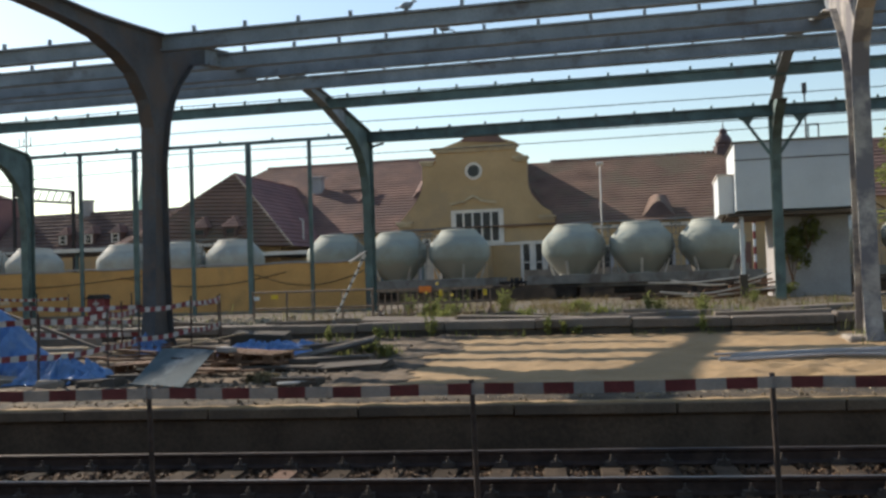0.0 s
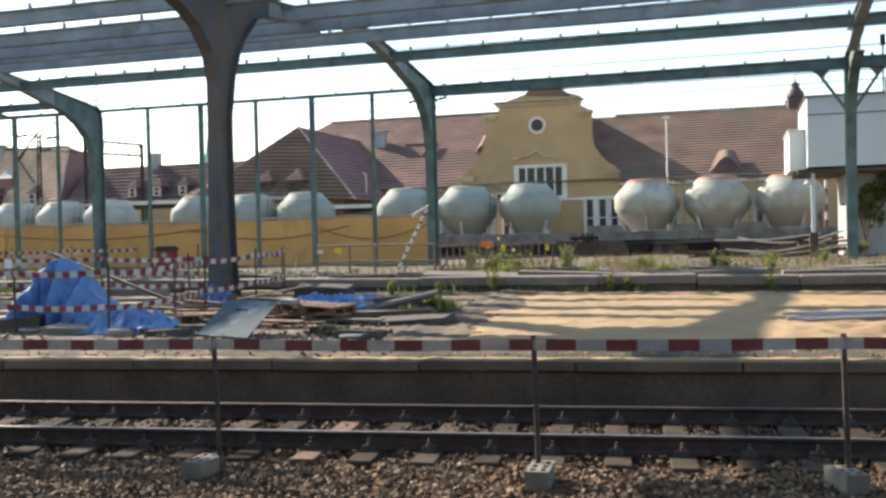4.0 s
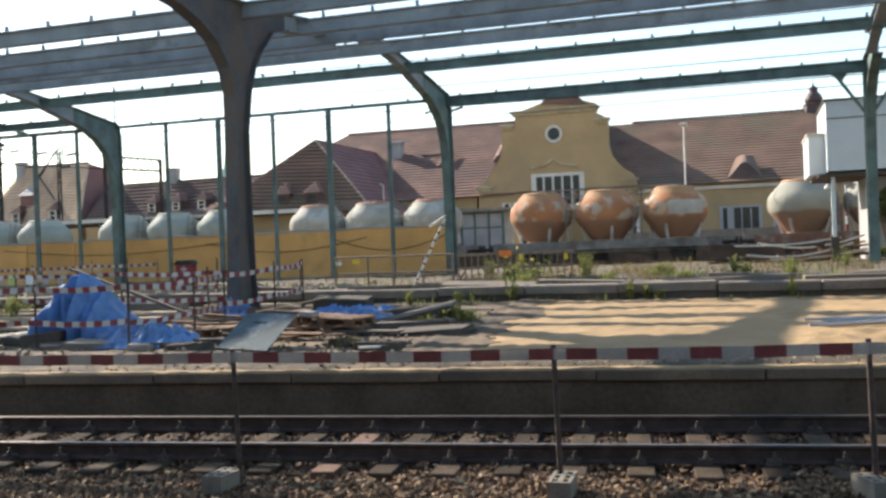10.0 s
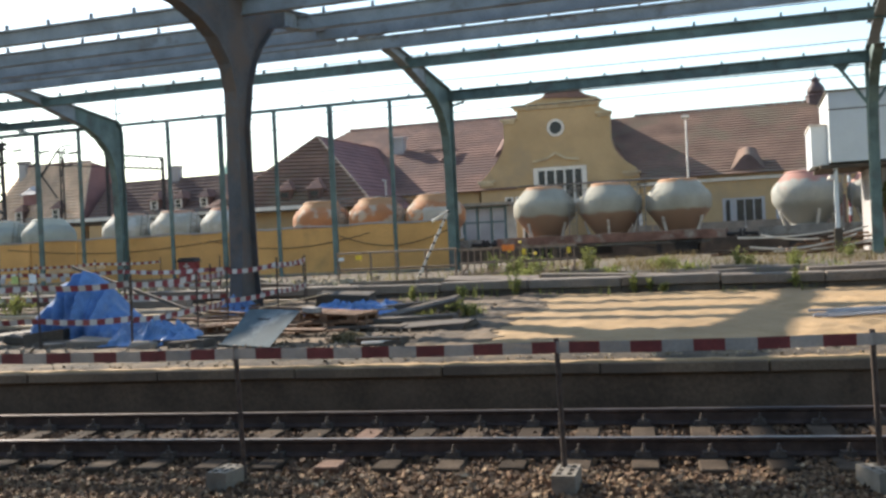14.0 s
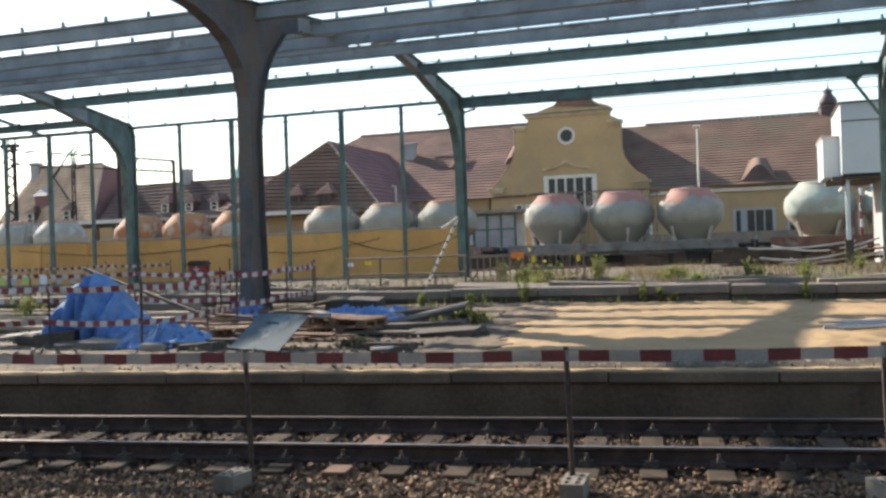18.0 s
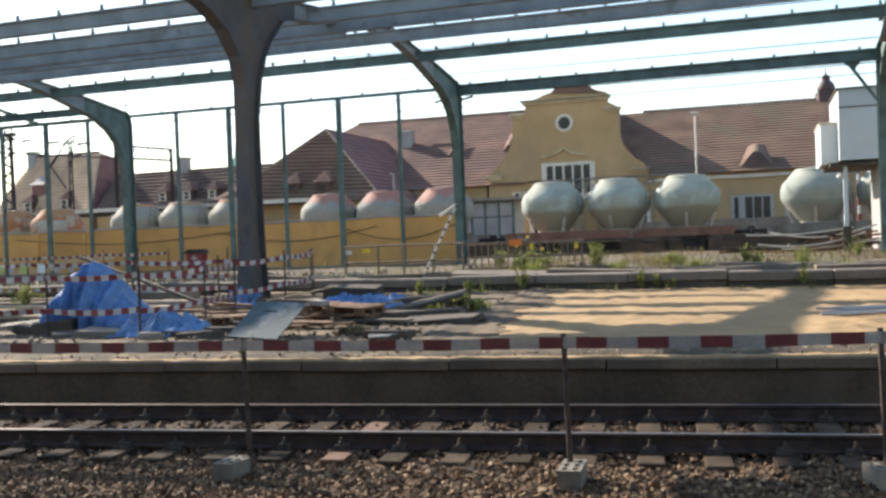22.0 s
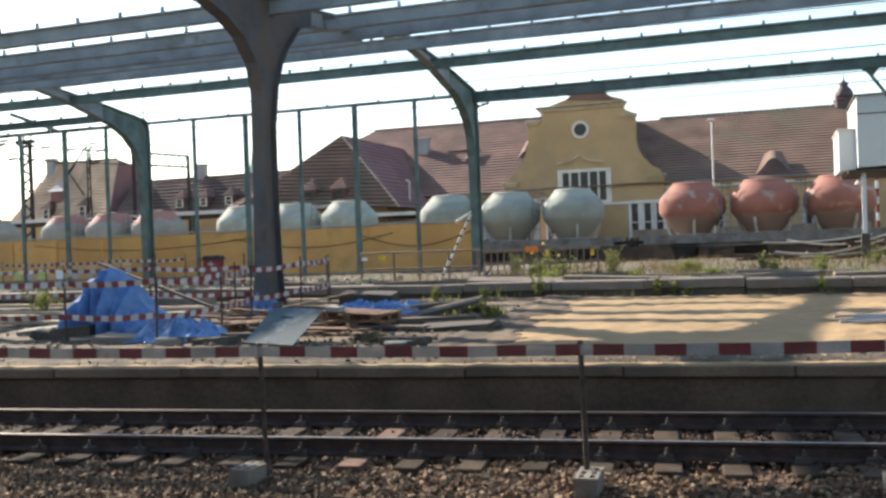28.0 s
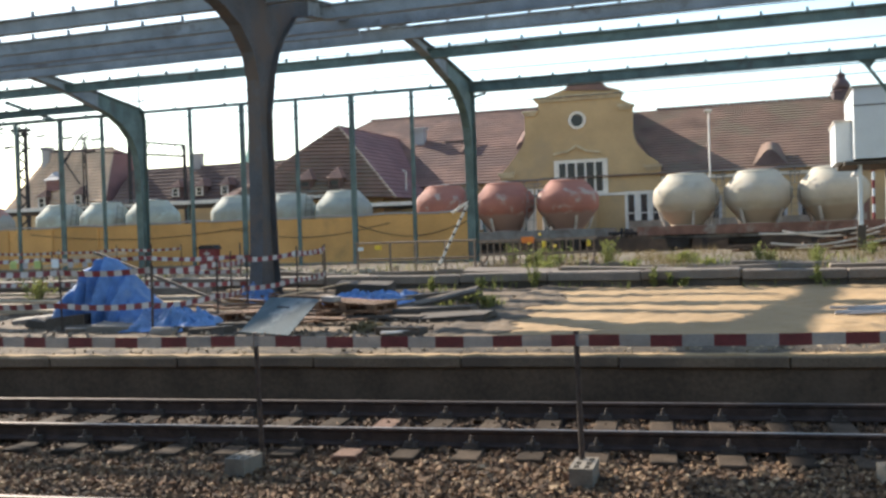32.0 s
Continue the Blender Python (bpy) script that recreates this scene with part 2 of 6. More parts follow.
def lathe(bm, prof, seg=24, c=(0, 0, 0), axis="z", caps=True):
    """Turns a profile of (radius, height) round an axis."""
    rings = []
    for r, h in prof:
        ring = []
        for k in range(seg):
            a = 2 * PI * k / seg
            p = (r * math.cos(a), r * math.sin(a), h) if axis == "z" else (r * math.cos(a), h, r * math.sin(a))
            ring.append(bm.verts.new(Vector(p) + Vector(c)))
        rings.append(ring)
    for a, b in zip(rings, rings[1:]):
        for k in range(seg):
            bm.faces.new((a[k], a[(k + 1) % seg], b[(k + 1) % seg], b[k]))
    if caps:
        bm.faces.new(rings[0][::-1])
        bm.faces.new(rings[-1])
    return bm


def prism(bm, pts, y0, y1):
    """An outline in x, z given thickness from y0 to y1."""
    f = [bm.verts.new((x, y0, z)) for x, z in pts]
    k = [bm.verts.new((x, y1, z)) for x, z in pts]
    bm.faces.new(f)
    bm.faces.new(k[::-1])
    n = len(pts)
    for i in range(n):
        bm.faces.new((f[i], k[i], k[(i + 1) % n], f[(i + 1) % n]))
    return bm


def quad(bm, *ps):
    bm.faces.new([bm.verts.new(q) for q in ps])
    return bm


def mesh(name, bm, material, smooth=False, bevel=0.0):
    if bevel:
        bmesh.ops.bevel(bm, geom=bm.edges[:], offset=bevel, segments=1, affect="EDGES", clamp_overlap=True)
    bmesh.ops.recalc_face_normals(bm, faces=bm.faces[:])
    me = bpy.data.meshes.new(name)
    bm.to_mesh(me)
    bm.free()
    for mm in (material if isinstance(material, (list, tuple)) else [material]):
        me.materials.append(mm)
    if smooth:
        me.shade_smooth()
    return me


def part(name, bm, material, parent=None, label="", smooth=False, bevel=0.0, at=None):
    me = bm if isinstance(bm, bpy.types.Mesh) else mesh(name, bm, material, smooth, bevel)
    ob = new(name, me)
    ob.parent = parent
    if at is not None:
        ob.matrix_basis = at
    if label:
        ob["label"] = label
    return ob


def thing(name, label, category, at=None, group="", kind=""):
    ob = new(name)
    ob.empty_display_size = 0.2
    if at is not None:
        ob.matrix_basis = at
    return tagged(ob, label, category, group, kind)


def B():
    return bmesh.new()


# ---- ground ----
RAIL_A = math.atan(0.104)


def heightfield(name, x0, x1, y0, y1, step, fn, material):
    nx, ny = int((x1 - x0) / step) + 1, int((y1 - y0) / step) + 1
    vs = [(x0 + (x1 - x0) * i / (nx - 1), y0 + (y1 - y0) * j / (ny - 1)) for j in range(ny) for i in range(nx)]
    vs = [(x, y, fn(x, y)) for x, y in vs]
    fs = [(j * nx + i, j * nx + i + 1, (j + 1) * nx + i + 1, (j + 1) * nx + i) for j in range(ny - 1) for i in range(nx - 1)]
    me = bpy.data.meshes.new(name)
    me.from_pydata(vs, [], fs)
    me.materials.append(material)
    me.shade_smooth()
    return new(name, me)


ob = part("ground", quad(B(), (-1500, -400, -0.42), (1500, -400, -0.42), (1500, 2500, -0.42), (-1500, 2500, -0.42)), M_GROUND)
tagged(ob, "flat brown earth of the railway yard", "ground", kind="structure")


def sand_z(x, y):
    edge = 11.55 + 0.095 * x
    inner = min(1.0, max(0.0, y - edge - 0.3))
    z = 0.40 + 0.03 * max(0.0, y - edge)
    z += 0.03 * noise.noise((x * 0.4, y * 0.7, 1.3)) * min(1.0, max(0.0, (y - edge) / 1.5))
    z += 0.027 * (noise.noise((x * 2.1, y * 1.6, 7.0)) + 0.8 * noise.noise((x * 4.7, y * 3.3, 3.0))) * inner
    z += 0.034 * noise.noise((x * 8.3, y * 7.1, 4.0)) * max(0.0, 0.3 + noise.noise((x * 0.8, y * 0.8, 14.0))) * inner
    z += 0.08 * math.exp(-((x + 1.9) / 1.2) ** 2 - ((y - edge - 0.9) / 0.35) ** 2) * (0.7 + 0.7 * noise.noise((x * 6.0, y * 5.0, 9.0)))
    dug = math.exp(-((x - 2.0) / 1.3) ** 2 - ((y - 14.6) / 0.9) ** 2)
    z += 0.1 * dug * noise.noise((x * 3.1, y * 3.3, 12.0))
    return min(z, 0.74)


def platform_sheet(name, x0, x1, fn, y1, step, material):
    nx, ny = int((x1 - x0) / step) + 1, int(9.5 / (step * 0.5)) + 1
    vs = []
    for j in range(ny):
        for i in range(nx):
            x = x0 + (x1 - x0) * i / (nx - 1)
            e = 11.75 + 0.095 * x
            y = e + (y1 - e) * j / (ny - 1)
            vs.append((x, y, fn(x, y)))
    fs = [(j * nx + i, j * nx + i + 1, (j + 1) * nx + i + 1, (j + 1) * nx + i) for j in range(ny - 1) for i in range(nx - 1)]
    me = bpy.data.meshes.new(name)
    me.from_pydata(vs, [], fs)
    me.materials.append(material)
    me.shade_smooth()
    return new(name, me)


M_DUG = mat("dug_rubble_earth", (0.165, 0.116, 0.07), 0.95, 0.4, 1.4, 28, 0.9, stain=(0.1, 0.073, 0.048), stain_at=0.52)
tagged(platform_sheet("dug_ground", -40, -4.3, sand_z, 20.6, 0.16, M_DUG), "dug-up grey-brown earth with rubble on the platform", "earth", kind="structure")
tagged(platform_sheet("platform_sand", -4.3, 14, sand_z, 20.6, 0.085, M_SAND), "dug-up platform surface of trampled yellow sand", "sand", kind="structure")


def edge_strip(name, start, width, wander, lift, material, label):
    """A thin ragged layer of loose earth lying along the platform edge."""
    vs, fs = [], []
    nx, ny = 420, 9
    for j in range(ny):
        for i in range(nx):
            x = -30 + 42 * i / (nx - 1)
            e = start + 0.095 * x
            w = width + wander * (noise.noise((x * 0.8, 1.0, 4.0)) + 0.7 * noise.noise((x * 3.1, 5.0, 4.0)))
            y = e + w * j / (ny - 1)
            up = lift * 1.2 * noise.noise((x * 5, y * 6, 2.0)) + (lift if 0 < j < ny - 1 else -0.02)
            vs.append((x, y, sand_z(x, y) + up))
    for j in range(ny - 1):
        for i in range(nx - 1):
            fs.append((j * nx + i, j * nx + i + 1, (j + 1) * nx + i + 1, (j + 1) * nx + i))
    me = bpy.data.meshes.new(name)
    me.from_pydata(vs, [], fs)
    me.materials.append(material)
    me.shade_smooth()
    return tagged(new(name, me), label, "earth", kind="structure")


# Trampled earth whose colour is darkened to include the shade lying there.
M_SHADED_DIRT = mat("trampled_shaded_brown", (0.075, 0.056, 0.036), 0.95, 0.45, 3.4, 30, 1.0, stain=(0.16, 0.115, 0.065), stain_at=0.56)
edge_strip("trampled_earth", 11.74, 1.2, 0.3, 0.02, M_SHADED_DIRT, "brown trampled earth along the coping, darkened for shade")
edge_strip("coping_sand", 11.585, 0.12, 0.09, 0.02, M_SAND, "bright sand trodden onto the platform coping")


def earth_spill():
    """Rubble earth spilling over the edge of the sand, ragged on both sides."""
    vs, fs = [], []
    nx, ny = 40, 190
    for j in range(ny):
        y = 12.6 + 7.8 * j / (ny - 1)
        x0 = -4.75
        x1 = -3.75 - 0.03 * (y - 13) + 0.6 * noise.noise((y * 0.7, 2.0, 8.0)) + 0.35 * noise.noise((y * 2.3, 7.0, 8.0)) + 0.16 * noise.noise((y * 7.0, 4.0, 8.0))
        x1 = max(x1, -4.22)
        for i in range(nx):
            x = x0 + (x1 - x0) * i / (nx - 1)
            vs.append((x, y, sand_z(x, y) + (0.03 * (1 - i / (nx - 1)) + 0.012 + 0.02 * noise.noise((x * 6, y * 6, 3.0)) if 0 < i < nx - 1 else -0.03)))
    for j in range(ny - 1):
        for i in range(nx - 1):
            fs.append((j * nx + i, j * nx + i + 1, (j + 1) * nx + i + 1, (j + 1) * nx + i))
    me = bpy.data.meshes.new("spilled_earth")
    me.from_pydata(vs, [], fs)
    me.materials.append(M_DUG)
    me.shade_smooth()
    return tagged(new("spilled_earth", me), "grey-brown earth spilled over the edge of the sand", "earth", kind="structure")


earth_spill()


def weed_z(x, y):
    return 0.86 + 0.06 * noise.noise((x * 0.5, y * 0.5, 3.0)) + 0.03 * noise.noise((x * 2, y * 2, 9.0))


tagged(heightfield("weedy_ground", -60, 30, 20.62, 43.0, 0.35, weed_z, M_WEEDGROUND), "rough weedy earth behind the kerb", "ground", kind="structure")
tagged(heightfield("yard_ground", -260, 180, 42.5, 61.0, 2.0, lambda x, y: 0.5, M_GROUND), "dark stony ground of the yard tracks", "ground", kind="structure")

# ---- near tracks ----
RAIL_PROF = [(-0.075, -0.17), (0.075, -0.17), (0.075, -0.155), (0.012, -0.13), (0.012, -0.045), (0.036, -0.03), (0.036, -0.006), (0.03, 0.0), (-0.03, 0.0), (-0.036, -0.006), (-0.036, -0.03), (-0.012, -0.045), (-0.012, -0.13), (-0.075, -0.155)]


def rail_mesh(x0, x1):
    bm = B()
    a = [bm.verts.new((x0, y, z)) for y, z in RAIL_PROF]
    b = [bm.verts.new((x1, y, z)) for y, z in RAIL_PROF]
    n = len(a)
    for i in range(n):
        f = bm.faces.new((a[i], a[(i + 1) % n], b[(i + 1) % n], b[i]))
        f.material_index = 1 if i == 7 else 0
    bm.faces.new(a[::-1])
    bm.faces.new(b)
    return mesh("rail", bm, [M_RAILSIDE, M_RAILTOP])


def sleeper_mesh(w=0.25, l=2.6, m=M_SLEEPER):
    return mesh("sleeper", box(B(), -w / 2, w / 2, -l / 2, l / 2, -0.15, 0.0), m, bevel=0.012)


def clip_mesh():
    bm = B()
    for s in (-1, 1):
        box(bm, -0.075, 0.075, s * 0.045, s * 0.15, 0, 0.02)
        for dx in (0.01,):
            rod(bm, [(dx, s * 0.115, 0.015), (dx, s * 0.115, 0.125)], 0.013, 6)
            rod(bm, [(dx, s * 0.115, 0.055), (dx, s * 0.115, 0.085)], 0.026, 6)
        box(bm, -0.06, 0.07, s * 0.05, s * 0.145, 0.02, 0.055)
    return mesh("rail_fastening", bm, M_FASTENING)


def track(name, y_mid, x0, x1, s0, s1, z, label, base=0.0, fasten=(-12, 6), group="railway tracks"):
    tr = thing(name, label, "railway track", pose(0, y_mid, z, 0, 0, base), group, "structure")
    rm, sm, cm, red = rail_mesh(x0, x1), sleeper_mesh(), clip_mesh(), sleeper_mesh(m=M_SLEEPER_RED)
    for s in (-1, 1):
        part("rail", rm, None, tr, at=pose(0, s * 0.755, 0))
    x, i = s0, 0
    while x < s1:
        me = red if abs(x + 3.93) < 0.3 and fasten else sm
        part("sleeper", me, None, tr, at=pose(x + random.uniform(-0.02, 0.02), random.uniform(-0.04, 0.04), -0.168, 0, 0, random.uniform(-1.2, 1.2)))
        if fasten and fasten[0] < x < fasten[1]:
            for s in (-1, 1):
                part("rail_fastening", cm, None, tr, at=pose(x, s * 0.755, -0.166))
        x += 0.595
    return tr


ANG = math.degrees(RAIL_A)
track("platform_track", 10.03, -70, 40, -19.6, 8, 0.0, "rusty rails on old dark wooden sleepers in ballast", ANG)
track("passing_track", 5.75, -60, 40, -16, 9, 0.0, "worn rails with a bright running edge in ballast", ANG, None)


def ballast_z(x, y):
    return -0.235 + 0.03 * noise.noise((x * 0.9, y * 0.9, 5.0)) + 0.012 * noise.noise((x * 5, y * 5, 2.0))


def ballast_bed():
    vs, fs = [], []
    nx, ny = 180, 46
    for j in range(ny):
        for i in range(nx):
            x = -34 + 52 * i / (nx - 1)
            y = 3.6 + 7.95 * j / (ny - 1)
            y += 0.1 * x
            vs.append((x, y, ballast_z(x, y)))
    for j in range(ny - 1):
        for i in range(nx - 1):
            fs.append((j * nx + i, j * nx + i + 1, (j + 1) * nx + i + 1, (j + 1) * nx + i))
    me = bpy.data.meshes.new("ballast_bed")
    me.from_pydata(vs, [], fs)
    me.materials.append(M_BALLAST)
    return tagged(new("ballast_bed", me), "dark brown crushed-stone track bed", "ballast", kind="structure")


ballast_bed()

# ---- the unseen carriage at whose window the view is taken, added to block sky light ----
cg = thing("passenger_carriage", "unseen dark green passenger carriage blocking sky light behind the camera", "carriage", kind="structure")
part("side_wall", box(B(), -60, 45, -0.43, -0.35, 0.75, 3.6), M_CARRIAGE, cg)
part("side_wall", box(B(), -60, 45, -3.1, -3.02, 0.75, 3.6), M_CARRIAGE, cg)
part("floor", box(B(), -60, 45, -3.015, -0.435, 0.75, 0.87), M_DARK, cg)
for x in (-60, -34, -8, 18, 44.92):
    part("end_wall", box(B(), x, x + 0.08, -3.015, -0.435, 0.875, 3.55), M_CARRIAGE, cg)
rf = B()
arch = [(-3.1 + 2.75 * k / 12, 3.605 + 0.42 * math.sin(PI * k / 12) ** 0.7) for k in range(13)]
for (y0, z0), (y1, z1) in zip(arch, arch[1:]):
    quad(rf, (-60, y0, z0), (45, y0, z0), (45, y1, z1), (-60, y1, z1))
part("roof", rf, M_CARRIAGE, cg)
part("underframe", box(B(), -60, 45, -2.6, -0.8, 0.2, 0.745), M_DARK, cg)
for x in (-54, -40, -28, -14, 2, 12, 24, 38):
    for dx in (-1.25, 1.25):
        part("wheelset", rod(B(), [(x + dx, -2.6, -0.0), (x + dx, -0.85, -0.0)], 0.42, 14), M_DARK, cg)

# ---- platform edge ----
PA = math.degrees(math.atan(0.095))
pw = part("platform_wall", box(B(), -80, 60, 0.0, 0.35, -0.42, 0.262), M_WALL, at=pose(0, 11.62, 0, 0, 0, PA))
tagged(pw, "stained dark concrete platform wall", "platform wall", kind="structure")
cop = mesh("coping_slab", box(B(), -0.943, 0.943, -0.06, 0.5, -0.135, 0.0), M_COPING, bevel=0.015)
for i in range(-16, 12):
    part("coping_slab", cop, None, pw, at=pose(i * 1.9 + 1.05, random.uniform(-0.008, 0.008), 0.4 + random.uniform(-0.006, 0.006), random.uniform(-0.3, 0.3), 0, random.uniform(-0.15, 0.15)))

# ---- kerb ----
kb = thing("platform_kerb", "grey concrete kerb slabs with weeds in the joints", "kerb", kind="structure")
km = mesh("kerb_slab", box(B(), -0.99, 0.99, 0, 0.62, 0.8, 1.0), M_KERB, bevel=0.025)
# Base coloured darker than the slabs, standing for the shade beneath them.
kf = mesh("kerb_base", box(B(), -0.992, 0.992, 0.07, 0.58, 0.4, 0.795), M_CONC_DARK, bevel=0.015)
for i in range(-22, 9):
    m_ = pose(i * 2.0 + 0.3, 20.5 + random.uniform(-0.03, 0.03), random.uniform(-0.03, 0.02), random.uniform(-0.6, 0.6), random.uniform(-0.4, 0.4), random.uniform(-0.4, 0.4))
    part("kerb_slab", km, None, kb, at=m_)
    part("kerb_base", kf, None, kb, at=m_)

# ---- canopy ----
FRAMES = [-10.45 + 14.2 * k for k in (-3, -2, -1, 0, 1, 2)]
Y_REAR = 33.9


def frame_web(bm, pts, t):
    """An outline in the plane across the tracks (y, z), t thick."""
    a = [bm.verts.new((-t / 2, y, z)) for y, z in pts]
    b = [bm.verts.new((t / 2, y, z)) for y, z in pts]
    bm.faces.new(a)
    bm.faces.new(b[::-1])
    n = len(pts)
    for i in range(n):
        bm.faces.new((a[i], b[i], b[(i + 1) % n], a[(i + 1) % n]))
    return bm


canopy = thing("platform_canopy", "steel frame of a platform roof stripped of its covering", "platform canopy", kind="structure")


LEFT = [(18.22, 1.4), (18.3, 3.0), (18.33, 4.6), (18.33, 5.3), (18.15, 5.87), (17.65, 6.35), (17.05, 6.62), (16.4, 6.79), (15.5, 6.87), (14.6, 6.89), (12.4, 6.9)]
RIGHT = [(18.92, 1.4), (18.86, 3.0), (18.86, 4.6), (19.05, 5.5), (19.3, 6.05), (19.55, 6.4), (20.2, 7.0), (21.0, 7.2)]
COL_TOP = [(12.4, 7.12), (14.6, 7.16), (16.4, 7.21), (17.6, 7.3), (19.0, 7.42), (21.0, 7.6)]
ARM_LOW = [(21.0, 7.2), (22.3, 7.36), (23.5, 7.62), (25.2, 7.88), (27.3, 7.92), (29.0, 7.7), (Y_REAR - 2.6, 7.16)]
ARM_TOP = [(21.0, 7.6), (23.0, 7.82), (25.2, 8.12), (27.3, 8.15), (29.0, 8.02), (Y_REAR - 2.6, 7.78)]


def near_column(x):
    m, label = (M_CREAM, "steel column with peeling cream paint and curved arms") if x > 0 else (M_COLUMN, "dark grey riveted steel column with curved arms")
    bm = B()
    pts = [(18.98, 1.0), (19.1, 0.6), (18.05, 0.6), (18.16, 1.0)] + LEFT + COL_TOP + RIGHT[::-1]
    frame_web(bm, pts, 0.05)
    col = part("column", bm, m, canopy, label, at=pose(x, 0, 0))
    low = [(18.05, 0.6), (18.16, 1.0)] + LEFT
    for side, mm in ((low, m), ([(19.1, 0.6), (18.98, 1.0)] + RIGHT, m), (COL_TOP, M_STEEL), (ARM_LOW, M_STEEL), (ARM_TOP, M_STEEL)):
        fl = B()
        for (y0, z0), (y1, z1) in zip(side, side[1:]):
            bar(fl, (0, y0, z0), (0, y1, z1), 0.3, 0.03, up=(0, -(z1 - z0), y1 - y0))
        part("flange", fl, mm, col)
    part("roof_arm", frame_web(B(), ARM_LOW + ARM_TOP[::-1], 0.05), M_STEEL, col)
    pb = B()
    box(pb, -0.42, 0.42, 18.1, 19.05, 0.35, 0.68)
    part("foot", pb, M_CONC, col, "broken concrete foot", bevel=0.04)
    return col


def rear_column(x):
    bm = B()
    inner = [(31.3, 7.16), (31.9, 7.0), (32.6, 6.66), (33.15, 6.2), (33.45, 5.7), (33.6, 5.0), (33.65, 4.2), (33.7, 0.5)]
    outer = [(34.1, 0.5), (34.1, 6.9), (34.02, 7.25), (33.85, 7.45), (31.3, 7.78)]
    frame_web(bm, inner + outer, 0.05)
    col = part("column", bm, M_GREEN, canopy, "green painted steel column with a curved knee", at=pose(x, 0, 0))
    for side in (inner, outer):
        fl = B()
        for (y0, z0), (y1, z1) in zip(side, side[1:]):
            bar(fl, (0, y0, z0), (0, y1, z1), 0.3, 0.03, up=(0, -(z1 - z0), y1 - y0))
        part("flange", fl, M_GREEN, col)
    return col


for x in FRAMES:
    near_column(x if x < 0 else x - 0.2)
    rear_column(x)


def purlin(y, z, h, w, mat_, x0=-55, x1=34, pegs=1.18, ph=0.14, name="purlin"):
    bm = B()
    t = 0.04
    box(bm, x0, x1, -w / 2, w / 2, z - t, z)
    box(bm, x0, x1, -w / 2, w / 2, z - h, z - h + t)
    box(bm, x0, x1, -0.03, 0.03, z - h + t, z - t)
    ob = part(name, bm, mat_, canopy, at=pose(0, y, 0))
    if pegs:
        pm = mesh("peg", box(B(), -0.035, 0.035, -0.03, 0.03, 0, ph), mat_)
        x = x0 + 0.5
        while x < min(x1, 12):
            if x > -34:
                part("peg", pm, None, ob, at=pose(x + random.uniform(-0.05, 0.05), random.uniform(-0.02, 0.02), z, random.uniform(-6, 6), random.uniform(-8, 8), 0))
            x += pegs
    return ob


purlin(19.0, 7.42, 0.36, 0.2, M_STEEL)
purlin(21.7, 7.6, 0.36, 0.18, M_STEEL)
purlin(23.1, 7.64, 0.38, 0.18, M_STEEL, pegs=0)
purlin(24.4, 7.63, 0.22, 0.14, M_STEEL, x1=-10.6, pegs=0)
purlin(25.6, 7.76, 0.36, 0.18, M_STEEL)
purlin(29.5, 7.86, 0.32, 0.22, M_GREEN)
purlin(33.9, 7.4, 0.38, 0.26, M_GREEN, x0=-10.4, pegs=1.3, ph=0.1)
purlin(33.9, 7.36, 0.12, 0.12, M_GREEN, x0=-52, x1=-10.4, pegs=2.2, ph=0.09, name="screen_rail")
purlin(31.6, 7.42, 0.28, 0.2, M_GREEN, x0=-52, x1=-24.65, pegs=1.3, ph=0.1)
purlin(31.9, 7.0, 0.1, 0.1, M_GREEN, x0=-52, x1=-24.65, pegs=0, name="gutter_rail")
part("diagonal_brace", bar(B(), (-27.4, 29.5, 7.4), (-28.96, 33.9, 7.3), 0.1, 0.12), M_GREEN, canopy)
# Boards out of view, added so that their shadows darken the ballast.
for i in (2, 3):
    part("roof_board", box(B(), -12.1 + 0.012 * (i % 3), -9.7 - 0.03 * (i % 2), 12.25 + 0.6 * i, 12.83 + 0.6 * i, 7.26, 7.3), M_WOOD, canopy, "unseen weathered board added to shade the ballast")
for x0, x1, y0, y1 in ((-18.4, -15.4, 13.7, 13.95), (-18.8, -15.0, 14.15, 14.4), (-18.2, -15.7, 14.6, 14.8)):
    part("roof_board", box(B(), x0, x1, y0, y1, 7.26, 7.3), M_WOOD, canopy, "unseen weathered board added to shade the ballast")
rod_ = B()
for x, z0 in ((-24.65, 7.4),):
    rod(rod_, [(x, 33.9, z0), (x, 33.9, 9.0)], 0.03, 6)
    rod(rod_, [(x - 0.32, 33.9, 8.1), (x - 0.32, 33.9, 7.8), (x - 0.12, 33.9, 7.8), (x - 0.12, 33.9, 8.1)], 0.025, 5)
    rod(rod_, [(x + 0.2, 33.9, 8.15), (x + 0.2, 33.9, 7.8), (x, 33.9, 7.75)], 0.025, 5)
part("line_bracket", rod_, M_DARK, canopy)
for x, w in ((-28.67, 0.2), (-26.55, 0.13), (-22.27, 0.13), (-19.89, 0.2), (-17.5, 0.13), (-15.15, 0.2), (-12.71, 0.13), (-31.0, 0.13), (-33.4, 0.2), (-36.0, 0.13)):
    part("screen_post", box(B(), -w / 2, w / 2, -0.05, 0.05, 0.6, 7.25), M_GREEN, canopy, at=pose(x, 33.9, 0))
